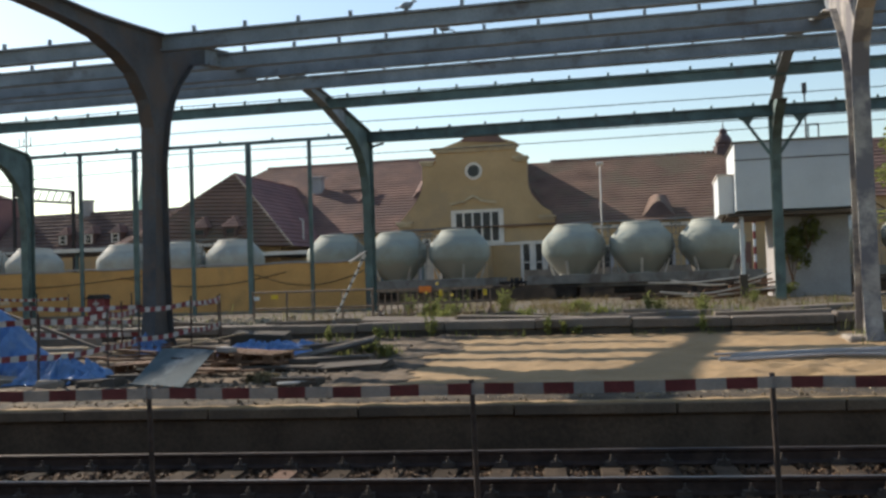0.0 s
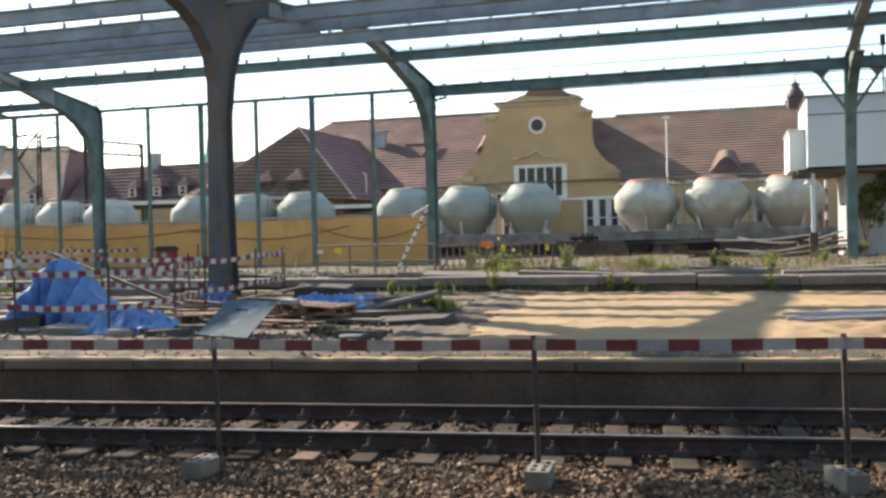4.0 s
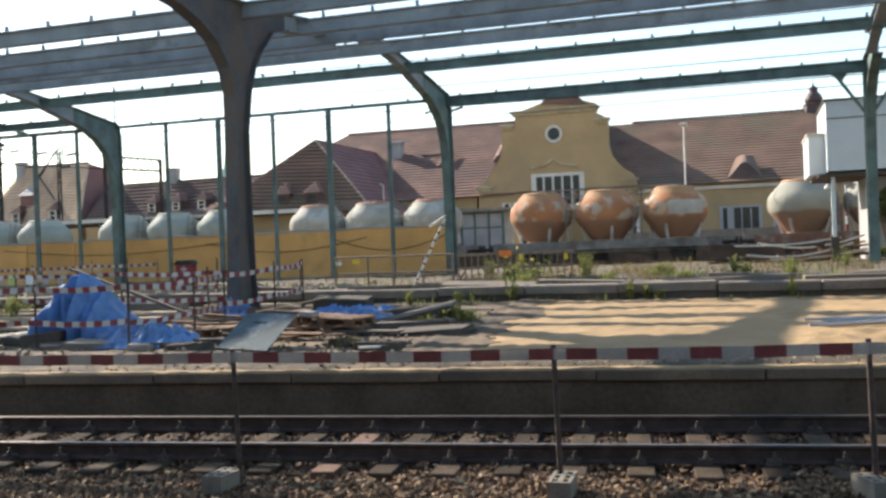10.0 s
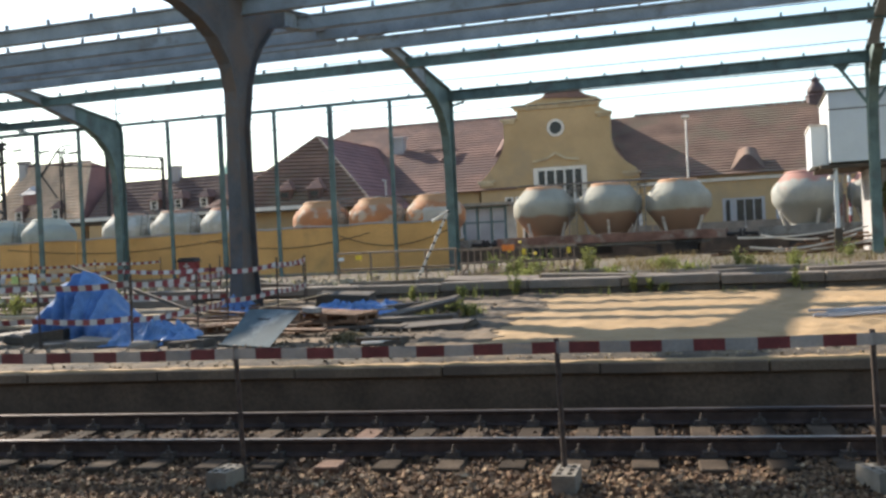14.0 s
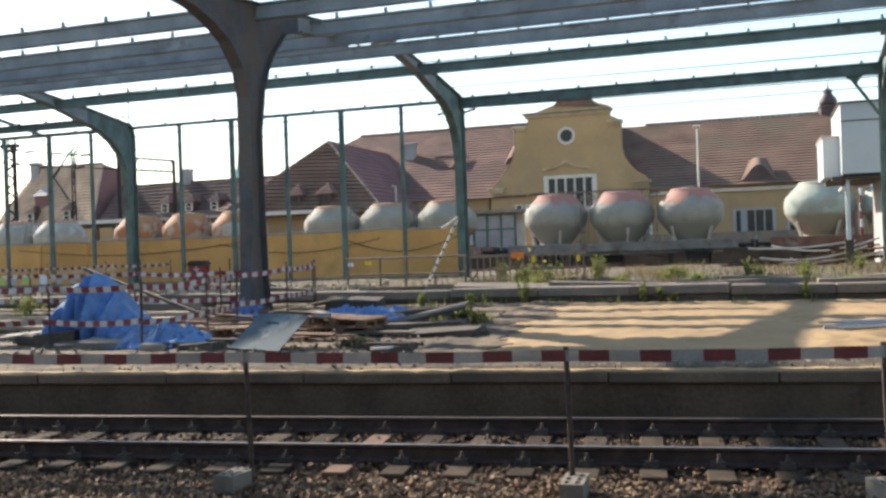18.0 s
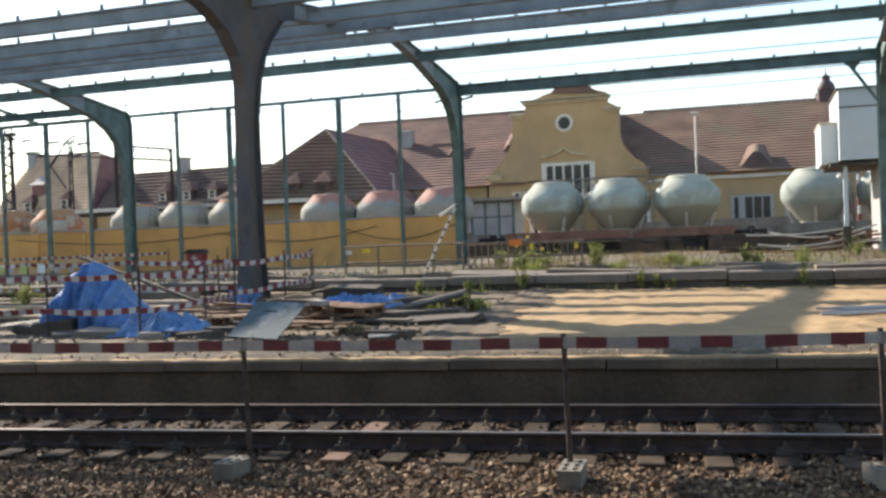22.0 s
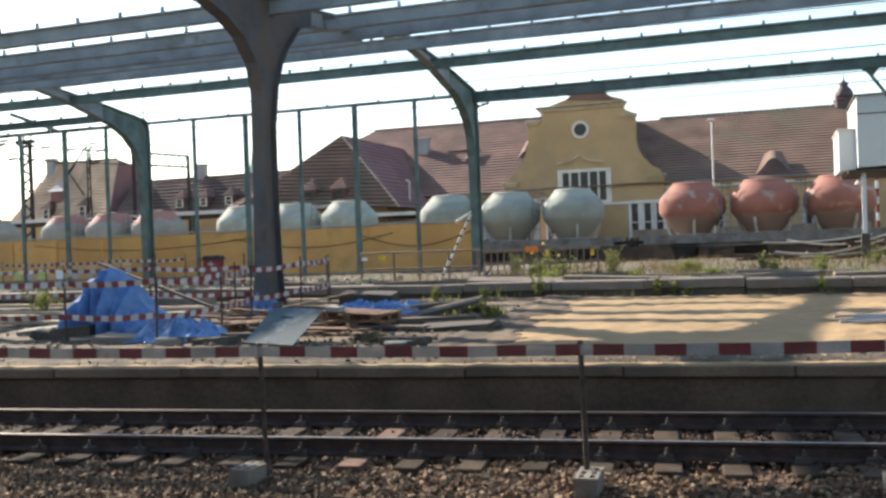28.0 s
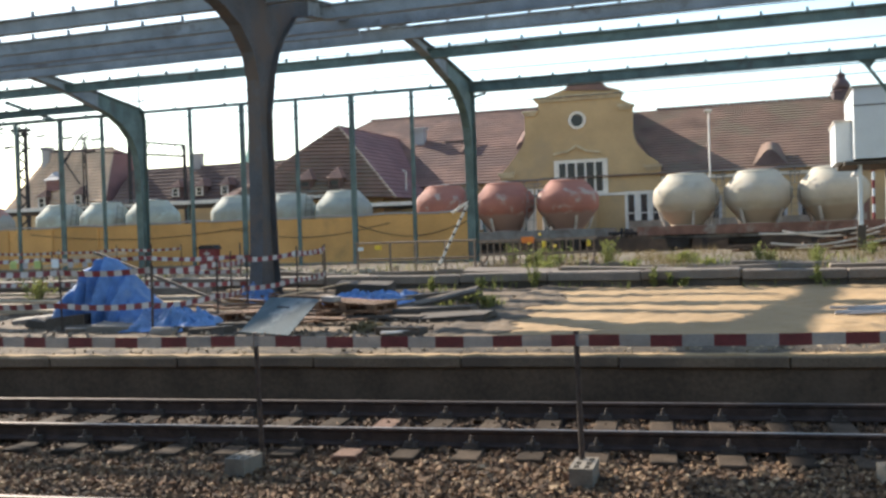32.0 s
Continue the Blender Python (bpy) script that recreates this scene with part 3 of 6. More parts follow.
for x in FRAMES:
    for s in ((-1, 1) if x > -5 else ()):
        bm = B()
        bar(bm, (x + s * 0.15, Y_REAR, 5.75), (x + s * 0.95, Y_REAR, 6.95), 0.07, 0.1)
        prism(bm, [(x + s * 0.6, 7.03), (x + s * 1.15, 7.03), (x + s * 0.8, 6.75)], Y_REAR - 0.05, Y_REAR + 0.05)
        part("brace", bm, M_GREEN, canopy)

# ---- hoarding ----
hd = thing("yellow_hoarding", "yellow site hoarding with a sagging top cable", "hoarding", kind="structure")
for i in range(19):
    x0 = -10.62 - 2.4 * i
    pm = B()
    box(pm, x0 - 2.39, x0, 34.55, 34.6, 0.95, 2.70 + 0.03 * math.sin(i * 2.1))
    part("panel", pm, M_YELLOW, hd)
    part("batten", box(B(), x0 - 0.03, x0 + 0.03, 34.5, 34.548, 0.95, 2.6), M_YELLOW, hd)
    pm = B()
    box(pm, x0 - 2.39, x0, 34.45, 34.62, 0.4, 0.945)
    part("plinth", pm, M_CONC, hd)

# ---- signal building ----
sb = thing("signal_cabin", "white clad cabin raised on a grey brick base beside the tracks", "signal cabin", kind="structure")

# ---- wagons ----
def tank_mat(name, body, cap, low, cap_h=-0.35, low_h=-1.55, patch=None, patch_at=0.58, amp=0.35):
    m = mat(name, body, 0.8, 0.14, 1.2, 18, 0.15)
    n, l = m.node_tree.nodes, m.node_tree.links
    b = n["Principled BSDF"]
    src = b.inputs["Base Color"].links[0].from_socket
    tc = n.new("ShaderNodeTexCoord")
    sep = n.new("ShaderNodeSeparateXYZ")
    l.new(tc.outputs["Object"], sep.inputs[0])
    ns = n.new("ShaderNodeTexNoise")
    ns.inputs["Scale"].default_value = 1.6
    ns.inputs["Detail"].default_value = 6
    info = n.new("ShaderNodeObjectInfo")
    off = n.new("ShaderNodeVectorMath")
    off.operation = "MULTIPLY_ADD"
    l.new(info.outputs["Random"], off.inputs[0])
    off.inputs[1].default_value = (23.0, 41.0, 13.0)
    l.new(tc.outputs["Object"], off.inputs[2])
    l.new(off.outputs[0], ns.inputs["Vector"])
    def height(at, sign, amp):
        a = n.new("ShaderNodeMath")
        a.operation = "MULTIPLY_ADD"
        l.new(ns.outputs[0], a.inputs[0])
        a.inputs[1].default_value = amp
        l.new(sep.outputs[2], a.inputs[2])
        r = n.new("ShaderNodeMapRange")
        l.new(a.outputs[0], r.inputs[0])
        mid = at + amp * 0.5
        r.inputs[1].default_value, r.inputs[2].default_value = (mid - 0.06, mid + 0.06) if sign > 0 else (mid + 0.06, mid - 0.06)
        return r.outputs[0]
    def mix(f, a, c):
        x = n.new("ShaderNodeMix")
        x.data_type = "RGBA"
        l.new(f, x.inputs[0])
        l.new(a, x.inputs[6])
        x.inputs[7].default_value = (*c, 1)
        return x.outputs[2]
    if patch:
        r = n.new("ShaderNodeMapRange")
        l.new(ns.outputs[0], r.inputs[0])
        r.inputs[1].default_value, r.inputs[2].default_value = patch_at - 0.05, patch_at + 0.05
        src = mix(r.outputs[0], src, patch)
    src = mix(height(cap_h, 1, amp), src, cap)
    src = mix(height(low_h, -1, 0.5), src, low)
    l.new(src, b.inputs["Base Color"])
    return m


GREYGREEN, PALE, WHITISH = (0.29, 0.315, 0.275), (0.35, 0.36, 0.32), (0.36, 0.35, 0.29)
RUST, BROWN, PINK, CREAM = (0.4, 0.175, 0.075), (0.25, 0.165, 0.115), (0.31, 0.13, 0.095), (0.45, 0.4, 0.31)
# Rust and old paint by height; the darker bottoms also stand for shade.
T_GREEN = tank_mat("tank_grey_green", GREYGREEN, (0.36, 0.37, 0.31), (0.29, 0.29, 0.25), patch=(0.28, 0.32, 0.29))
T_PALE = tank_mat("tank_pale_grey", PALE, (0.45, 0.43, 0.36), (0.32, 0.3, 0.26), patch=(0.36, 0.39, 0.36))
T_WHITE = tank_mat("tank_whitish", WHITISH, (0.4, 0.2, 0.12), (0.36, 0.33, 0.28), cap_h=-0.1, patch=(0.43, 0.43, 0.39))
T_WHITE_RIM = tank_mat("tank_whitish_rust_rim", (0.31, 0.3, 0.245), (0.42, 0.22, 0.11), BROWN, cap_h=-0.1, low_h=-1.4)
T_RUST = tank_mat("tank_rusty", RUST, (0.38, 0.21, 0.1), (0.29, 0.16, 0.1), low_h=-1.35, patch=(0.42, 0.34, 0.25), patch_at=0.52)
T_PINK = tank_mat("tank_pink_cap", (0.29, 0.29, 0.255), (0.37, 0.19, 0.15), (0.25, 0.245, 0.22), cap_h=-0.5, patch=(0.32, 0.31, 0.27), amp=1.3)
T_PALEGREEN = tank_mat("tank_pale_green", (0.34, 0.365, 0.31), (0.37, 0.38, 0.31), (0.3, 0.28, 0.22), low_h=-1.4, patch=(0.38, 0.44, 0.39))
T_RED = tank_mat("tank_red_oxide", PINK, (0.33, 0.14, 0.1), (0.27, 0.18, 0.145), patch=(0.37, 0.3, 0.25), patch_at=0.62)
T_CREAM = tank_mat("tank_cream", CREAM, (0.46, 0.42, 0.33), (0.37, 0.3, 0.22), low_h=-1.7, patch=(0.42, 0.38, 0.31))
WAGONS = {-5: T_PALE, -4: T_PALE, -3: T_PALE, -2: T_PALE, -1: T_GREEN, 0: T_GREEN, 1: T_WHITE, 2: T_RUST, 3: T_WHITE_RIM, 4: T_PINK, 5: T_PALEGREEN, 6: T_GREEN, 7: T_RED, 8: T_CREAM, 9: T_CREAM, 10: T_PALE, 11: T_GREEN}
LABELS = {T_WHITE: "dusty white", T_PALE: "pale grey", T_GREEN: "grey-green", T_WHITE_RIM: "whitish rust-rimmed", T_RUST: "rusty orange", T_PINK: "grey pink-topped", T_PALEGREEN: "pale greenish", T_RED: "faded red", T_CREAM: "cream"}
TANK = [(0.4, 0.04), (0.82, 0.02), (0.9, -0.03), (0.92, -0.1), (1.26, -0.46), (1.43, -0.66), (1.495, -0.82), (1.505, -1.0), (1.495, -1.3), (1.42, -1.46), (1.16, -1.78), (0.9, -2.12), (0.74, -2.3), (0.74, -2.5)]
Z_TANK, Z_RAIL = 3.68, 0.62
WHEEL_R = 0.46
tank_meshes = {}


def wagon_parts():
    d = {}
    bm = B()
    box(bm, -5.26, 5.26, -1.3, -1.18, 0.92, 1.32)
    box(bm, -5.26, 5.26, 1.18, 1.3, 0.92, 1.32)
    for x in (-5.2, -3.3, -1.1, 1.1, 3.3, 5.2):
        box(bm, x - 0.06, x + 0.06, -1.18, 1.18, 1.0, 1.26)
    box(bm, -5.26, 5.26, -1.18, 1.18, 1.262, 1.29)
    d["frame"] = mesh("underframe", bm, M_WAGONFRAME, bevel=0.01)
    bm = B()
    rod(bm, [(0, 0, 0), (0.6, 0, 0)], 0.07, 8)
    rod(bm, [(0.56, 0, 0), (0.64, 0, 0)], 0.24, 14)
    d["buffer"] = mesh("buffer", bm, M_DARK)
    d["hook"] = mesh("coupling", box(B(), 0, 0.32, -0.07, 0.07, -0.12, 0.06), M_DARK, bevel=0.02)
    bm = B()
    for s in (-1, 1):
        lathe(bm, [(WHEEL_R + 0.03, s * 0.7 - 0.01), (WHEEL_R + 0.03, s * 0.7 + 0.02), (WHEEL_R, s * 0.7 + 0.03), (WHEEL_R, s * 0.7 + 0.12), (WHEEL_R - 0.08, s * 0.7 + 0.12)], 20, axis="y")
        box(bm, -0.3, 0.3, s * 0.7 + 0.1, s * 0.7 + 0.13, -0.05, 0.05)
    rod(bm, [(0, -1.0, 0), (0, 1.0, 0)], 0.08, 8)
    d["wheelset"] = mesh("wheelset", bm, M_DARK)
    bm = B()
    prism(bm, [(-0.6, 0.52), (-0.45, -0.02), (-0.2, -0.06), (-0.18, -0.2), (0.18, -0.2), (0.2, -0.06), (0.45, -0.02), (0.6, 0.52)], -0.05, 0.05)
    d["spring"] = mesh("leaf_spring", prism(B(), [(-0.75, 0.36), (-0.4, 0.28), (0, 0.22), (0.4, 0.28), (0.75, 0.36), (0.4, 0.37), (0, 0.36), (-0.4, 0.37)], -0.06, 0.06), M_DARK)
    d["axlebox"] = mesh("axle_guard", bm, M_DARK)
    bm = B()
    lathe(bm, [(0.3, -0.02), (0.3, 0.03), (0.34, 0.03), (0.34, 0.06), (0.1, 0.09)], 14)
    d["hatch"] = mesh("hatch", bm, M_WAGONFRAME)
    bm = B()
    for k in range(4):
        a = PI / 4 + k * PI / 2
        bar(bm, (0.95 * math.cos(a), 0.95 * math.sin(a), -2.58), (1.25 * math.cos(a), 1.25 * math.sin(a), -1.72), 0.1, 0.1)
    lathe(bm, [(0.75, -2.58), (0.75, -2.48), (0.6, -2.48)], 16)
    d["saddle"] = mesh("saddle", bm, M_SADDLE)
    bm = B()
    rod(bm, [(-4.6, -1.05, 0), (4.6, -1.05, 0)], 0.06, 8)
    for x in (-3.3, 0, 3.3):
        rod(bm, [(x, -1.05, 0), (x, -0.4, 0.1)], 0.05, 6)
        rod(bm, [(x + 0.6, -1.05, 0), (x + 0.6, -1.05, 0.42)], 0.03, 6)
    d["pipe"] = mesh("discharge_pipe", bm, M_WAGONFRAME)
    bm = B()
    box(bm, -0.25, 0.25, -0.4, 0.4, -0.12, -0.08)
    d["walkway"] = mesh("walkway", bm, M_WAGONFRAME)
    bm = B()
    for y in (-0.18, 0.18):
        rod(bm, [(y, -1.22, 0), (y, -1.2, 0.4), (y, -0.75, 2.3)], 0.022, 5)
    for k in range(6):
        rod(bm, [(-0.18, -1.15 + 0.07 * k, 0.55 + 0.3 * k), (0.18, -1.15 + 0.07 * k, 0.55 + 0.3 * k)], 0.014, 4)
    d["ladder"] = mesh("ladder", bm, M_WAGONFRAME)
    bm = B()
    for z in (0.12, -0.2):
        rod(bm, [(-3.16, 0.55, z), (3.16, 0.55, z)], 0.03, 6)
    for x in (-2.3, -1.58, -0.9, 0.9, 1.58, 2.3):
        rod(bm, [(x, 0.55, 0.12), (x, 0.5, -0.6)], 0.025, 6)
    d["handrail"] = mesh("handrail", bm, M_WAGONFRAME)
    bm = B()
    rod(bm, [(-0.7, -0.6, 0.62), (0.7, -0.6, 0.62)], 0.22, 12)
    d["reservoir"] = mesh("air_reservoir", bm, M_DARK)
    bm = B()
    bar(bm, (0, -1.0, 0.55), (-1.6, -1.0, 0.8), 0.06, 0.06)
    box(bm, -0.12, 0.12, -1.05, -0.95, 0.3, 0.9)
    d["brake"] = mesh("brake_rigging", bm, M_DARK)
    return d


WP = wagon_parts()
M_REDFRAME = mat("red_brown_frame", (0.2, 0.105, 0.075), 0.85, 0.3, 2, 25, 0.2, stain=(0.28, 0.25, 0.21), stain_at=0.58)
RED_FRAME = WP["frame"].copy()
RED_FRAME.materials[0] = M_REDFRAME
PANEL = ((1.45, -0.66), (1.51, -0.82), (1.52, -1.0), (1.515, -1.15), (1.51, -1.28))
M_PANEL = mat("grey_overpaint", (0.4, 0.38, 0.33), 0.8, 0.15, 2, 20, 0.1)
moving = []
for k, tm in WAGONS.items():
    wg = thing("cement_wagon", "two-axle cement wagon with three " + LABELS[tm] + " round tanks", "railway wagon", group="cement train")
    part("underframe", RED_FRAME if k in (3, 5, 8) else WP["frame"], None, wg)
    part("discharge_pipe", WP["pipe"], None, wg, at=pose(0, 0, 0.8))
    part("handrail", WP["handrail"], None, wg, at=pose(0, 0, Z_TANK))
    part("air_reservoir", WP["reservoir"], None, wg, at=pose(-0.6, 0, 0))
    for x in (-2.3, 2.3):
        part("brake_rigging", WP["brake"], None, wg, at=pose(x, 0, 0) if x > 0 else pose(x, -2.0, 0, 0, 0, 180))
    for x in (-1.58, 1.58):
        part("walkway", WP["walkway"], None, wg, at=pose(x, 0, Z_TANK))
    for x in (-1.58, 1.58):
        part("ladder", WP["ladder"], None, wg, at=pose(x, 0, 1.29))
    for s in (-1, 1):
        part("coupling", WP["hook"], None, wg, at=pose(s * 5.26, 0, 1.05, 0, 0, 0 if s > 0 else 180))
        for q in (-1, 1):
            part("buffer", WP["buffer"], None, wg, at=pose(s * 5.26, q * 0.9, 1.05, 0, 0, 0 if s > 0 else 180))
            part("axle_guard", WP["axlebox"], None, wg, at=pose(s * 3.5, q * 1.02, WHEEL_R))
            part("leaf_spring", WP["spring"], None, wg, at=pose(s * 3.5, q * 1.14, WHEEL_R))
        ws = part("wheelset", WP["wheelset"], None, wg, at=pose(s * 3.5, 0, WHEEL_R))
        moving.append((ws, s * 3.5))
    if tm.name not in tank_meshes:
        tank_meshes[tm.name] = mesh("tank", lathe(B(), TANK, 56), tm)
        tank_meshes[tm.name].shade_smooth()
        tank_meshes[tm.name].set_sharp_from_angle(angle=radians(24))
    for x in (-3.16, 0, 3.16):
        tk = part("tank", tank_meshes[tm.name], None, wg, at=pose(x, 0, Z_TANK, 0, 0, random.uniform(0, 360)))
        part("hatch", WP["hatch"], None, tk, at=pose(0, 0, 0.02))
        part("saddle", WP["saddle"], None, tk)
        if tm is T_RUST and x > 1:
            a0 = -96
            pan = B()
            for (r0, z0), (r1, z1) in zip(PANEL, PANEL[1:]):
                for q in range(6):
                    b0, b1 = radians(a0 + 11 * q), radians(a0 + 11 * q + 11)
                    quad(pan, (r0 * math.cos(b0), r0 * math.sin(b0), z0), (r0 * math.cos(b1), r0 * math.sin(b1), z0), (r1 * math.cos(b1), r1 * math.sin(b1), z1), (r1 * math.cos(b0), r1 * math.sin(b0), z1))
            part("painted_panel", pan, M_PANEL, wg, "pale grey overpainted panel", at=pose(x, 0, Z_TANK))
    moving.append((wg, k))

# ---- roofs ----
def slope(bm, e0, e1, r1, r0, n, lip=0.05):
    """A tiled roof face from the eaves e0-e1 up to the ridge r0-r1, in n overlapping courses."""
    e0, e1, r0, r1 = (Vector(q) for q in (e0, e1, r0, r1))
    nrm = (e1 - e0).cross((r0 + r1) / 2 - e0).normalized()
    if nrm.z < 0:
        nrm = -nrm
    for i in range(n):
        a, b = i / n, (i + 1) / n
        p0, p1 = e0.lerp(r0, a) + nrm * lip, e1.lerp(r1, a) + nrm * lip
        q0, q1 = e0.lerp(r0, b), e1.lerp(r1, b)
        v = [bm.verts.new(q) for q in (p0, p1, q1, q0)]
        bm.faces.new(v if (q1 - q0).length > 0.01 else v[:3])
        w = [bm.verts.new(q) for q in (p0, p1, p1 - nrm * lip, p0 - nrm * lip)]
        bm.faces.new(w)
    return bm


def ridge_tiles(bm, a, b, r=0.12, step=0.36):
    a, b = Vector(a), Vector(b)
    n = max(2, int((b - a).length / step))
    for i in range(n):
        rod(bm, [a.lerp(b, i / n), a.lerp(b, (i + 0.92) / n)], [r, r * 0.82], 8)
    return bm


def window(parent, x, z, w, h, y, panes=2, bars=0, name="window", frame_w=0.1, sill=True, m=M_TRIM):
    """A window in a wall that faces the tracks; x, z are its lower left corner."""
    bm = B()
    f = frame_w
    box(bm, x - f, x + w + f, y - 0.06, y + 0.06, z + h, z + h + f)
    box(bm, x - f, x + w + f, y - 0.06, y + 0.06, z - f, z)
    for k in range(panes + 1):
        c = x + w * k / panes
        g = f if k in (0, panes) else f * 0.5
        box(bm, c - g * (1 if k == 0 else 0.6) * (k > -1), c + g * (1 if k == panes else 0.6), y - 0.05, y + 0.05, z, z + h)
    for k in range(bars):
        c = z + h * (k + 1) / (bars + 1)
        box(bm, x, x + w, y - 0.04, y + 0.04, c - 0.03, c + 0.03)
    fr = part(name, bm, m, parent, "pale painted frame" if m is M_TRIM else "")
    for k in range(panes):
        g = B()
        box(g, x + w * k / panes + 0.03, x + w * (k + 1) / panes - 0.03, y - 0.005, y + 0.02, z, z + h)
        part("pane", g, M_WINDOW, fr)
    if sill:
        part("sill", box(B(), x - 0.2, x + w + 0.2, y - 0.16, y + 0.04, z - f - 0.09, z - f), M_TRIM, fr)
    return fr


# ---- station ----
st = thing("station_building", "ochre rendered station with a curved gable and red tile roofs", "station building", kind="structure")
Y_ST = 62.0
GABLE = [(-17.1, 0.4), (-17.1, 5.72), (-16.64, 6.17), (-16.08, 6.8), (-15.68, 7.37), (-15.45, 7.85), (-15.38, 8.4), (-15.36, 9.6), (-14.46, 9.62), (-14.46, 10.45), (-9.15, 10.35), (-9.15, 10.1), (-8.43, 9.72), (-8.45, 8.0), (-8.28, 7.34), (-7.98, 6.9), (-7.5, 6.42), (-7.0, 6.12), (-6.85, 5.75), (-6.75, 5.6), (-6.75, 0.4)]
gb = part("gable", prism(B(), GABLE, Y_ST, Y_ST + 0.6), M_STUCCO, st)
part("attic", prism(B(), [(-13.95, 10.42), (-13.95, 10.6), (-12.75, 10.98), (-12.35, 11.3), (-10.35, 11.3), (-9.95, 10.95), (-9.15, 10.7), (-9.15, 10.42)], Y_ST + 0.05, Y_ST + 0.55), M_STUCCO, gb)
top = [(-12.75, 10.9), (-12.5, 11.1), (-12.3, 11.35), (-12.1, 11.5), (-11.9, 11.6), (-10.9, 11.6), (-10.45, 11.35), (-10.1, 11.0), (-9.65, 10.68)]
part("attic_roof", prism(B(), top, Y_ST - 0.05, Y_ST + 0.5), M_TILE, gb, "red tiled crown of the gable")
for x0, x1, z in ((-14.75, -8.98, 10.42), (-9.32, -8.33, 9.6), (-7.78, -6.7, 5.7), (-17.25, -16.1, 5.66), (-15.5, -14.5, 9.6)):
    bm = B()
    box(bm, x0, x1, Y_ST - 0.22, Y_ST + 0.62, z - 0.02, z + 0.14)
    box(bm, x0 + 0.12, x1 - 0.12, Y_ST - 0.12, Y_ST + 0.6, z - 0.2, z - 0.022)
    part("cornice", bm, M_AGED, gb, "pale moulded cornice")
bm = B()
lathe(bm, [(0.4, -0.1), (0.57, -0.1), (0.57, 0.04), (0.4, 0.04), (0.4, -0.1)], 28, (-11.92, Y_ST, 8.93), "y", False)
oc = part("oculus", bm, M_TRIM, gb, "round white window surround")
part("pane", lathe(B(), [(0.42, -0.03), (0.42, 0.0)], 24, (-11.92, Y_ST, 8.93), "y"), M_WINDOW, oc)
bm = B()
bar(bm, (-13.5, Y_ST - 0.08, 6.82), (-12.6, Y_ST - 0.08, 6.95), 0.16, 0.14)
bar(bm, (-12.6, Y_ST - 0.08, 6.95), (-12.0, Y_ST - 0.08, 7.32), 0.16, 0.14)
bar(bm, (-12.0, Y_ST - 0.08, 7.32), (-11.4, Y_ST - 0.08, 6.95), 0.16, 0.14)
bar(bm, (-11.4, Y_ST - 0.08, 6.95), (-10.5, Y_ST - 0.08, 6.82), 0.16, 0.14)
part("pediment", bm, M_AGED, gb, "pale stucco scroll over the window")
window(gb, -13.3, 4.35, 3.05, 1.85, Y_ST - 0.03, 5, 0, frame_w=0.2, sill=False)
part("string_course", box(B(), -17.2, -6.7, Y_ST - 0.14, Y_ST + 0.02, 4.02, 4.18), M_TRIM, gb)
for x in (-15.4, -14.7, -14.2):
    window(gb, x, 4.28, 0.4, 0.28, Y_ST - 0.03, 1, 0, frame_w=0.08, sill=False)
part("porch", box(B(), -14.3, -10.8, 59.6, 61.99, 0.4, 3.95), M_STUCCO, gb)
for x in (-13.75, -12.9, -12.05):
    window(gb, x, 1.9, 0.45, 1.35, 59.58, 1, 1, frame_w=0.08)
for x in (-8.9, -8.1, -7.35):
    window(gb, x, 1.6, 0.55, 2.5, Y_ST - 0.03, 1, 1, frame_w=0.12, sill=False)
wr = part("wall", box(B(), -6.74, 12, Y_ST + 0.3, Y_ST + 19.5, 0.3, 5.25), M_STUCCO, st)
wlft = part("wall", box(B(), -37.5, -17.31, Y_ST + 0.3, Y_ST + 21, 0.3, 5.15), M_STUCCO, st)
part("string_course", box(B(), -6.74, 12, Y_ST + 0.1, Y_ST + 0.31, 4.85, 5.05), M_TRIM, wr)
for x, w, p in ((-5.5, 0.5, 1), (-4.85, 1.6, 3), (-1.7, 0.4, 1), (-1.05, 1.6, 3), (1.4, 0.5, 1), (2.3, 1.6, 3), (6.2, 1.6, 3)):
    window(wr, x, 2.1, w, 1.55, Y_ST + 0.28, p, 0, frame_w=0.12, m=M_GREYWALL)
ac = part("air_conditioner", box(B(), 3.2, 3.95, Y_ST - 0.15, Y_ST + 0.25, 3.05, 4.05), M_WHITE, wr, "white air-conditioning unit with two round fans", bevel=0.03)
for z in (3.3, 3.8):
    part("fan", lathe(B(), [(0.2, -0.03), (0.2, 0.0), (0.05, 0.01)], 16, (3.55, Y_ST - 0.16, z), "y"), M_DARK, ac)
for x in (-22.5, -20.4, -18.6):
    window(wlft, x, 2.3, 1.0, 1.6, Y_ST + 0.28, 2, 1)
# the far end of the left roof is hipped
rl = part("roof", slope(B(), (-38, 61.8, 5.15), (-14.6, 61.8, 5.15), (-14.6, 73, 11.26), (-30.9, 73, 11.26), 28, 0.065), M_TILE, st, "red tiles in even courses")
part("roof", slope(B(), (-38, 84, 5.15), (-38, 61.8, 5.15), (-30.9, 73, 11.26), (-30.9, 73.01, 11.26), 26), M_TILE, st)
part("roof", slope(B(), (-14.6, 84, 5.15), (-38, 84, 5.15), (-30.9, 73, 11.26), (-14.6, 73, 11.26), 6), M_TILE, st)
part("ridge", ridge_tiles(B(), (-30.9, 73, 11.31), (-14.6, 73, 11.31)), M_TILE, rl)
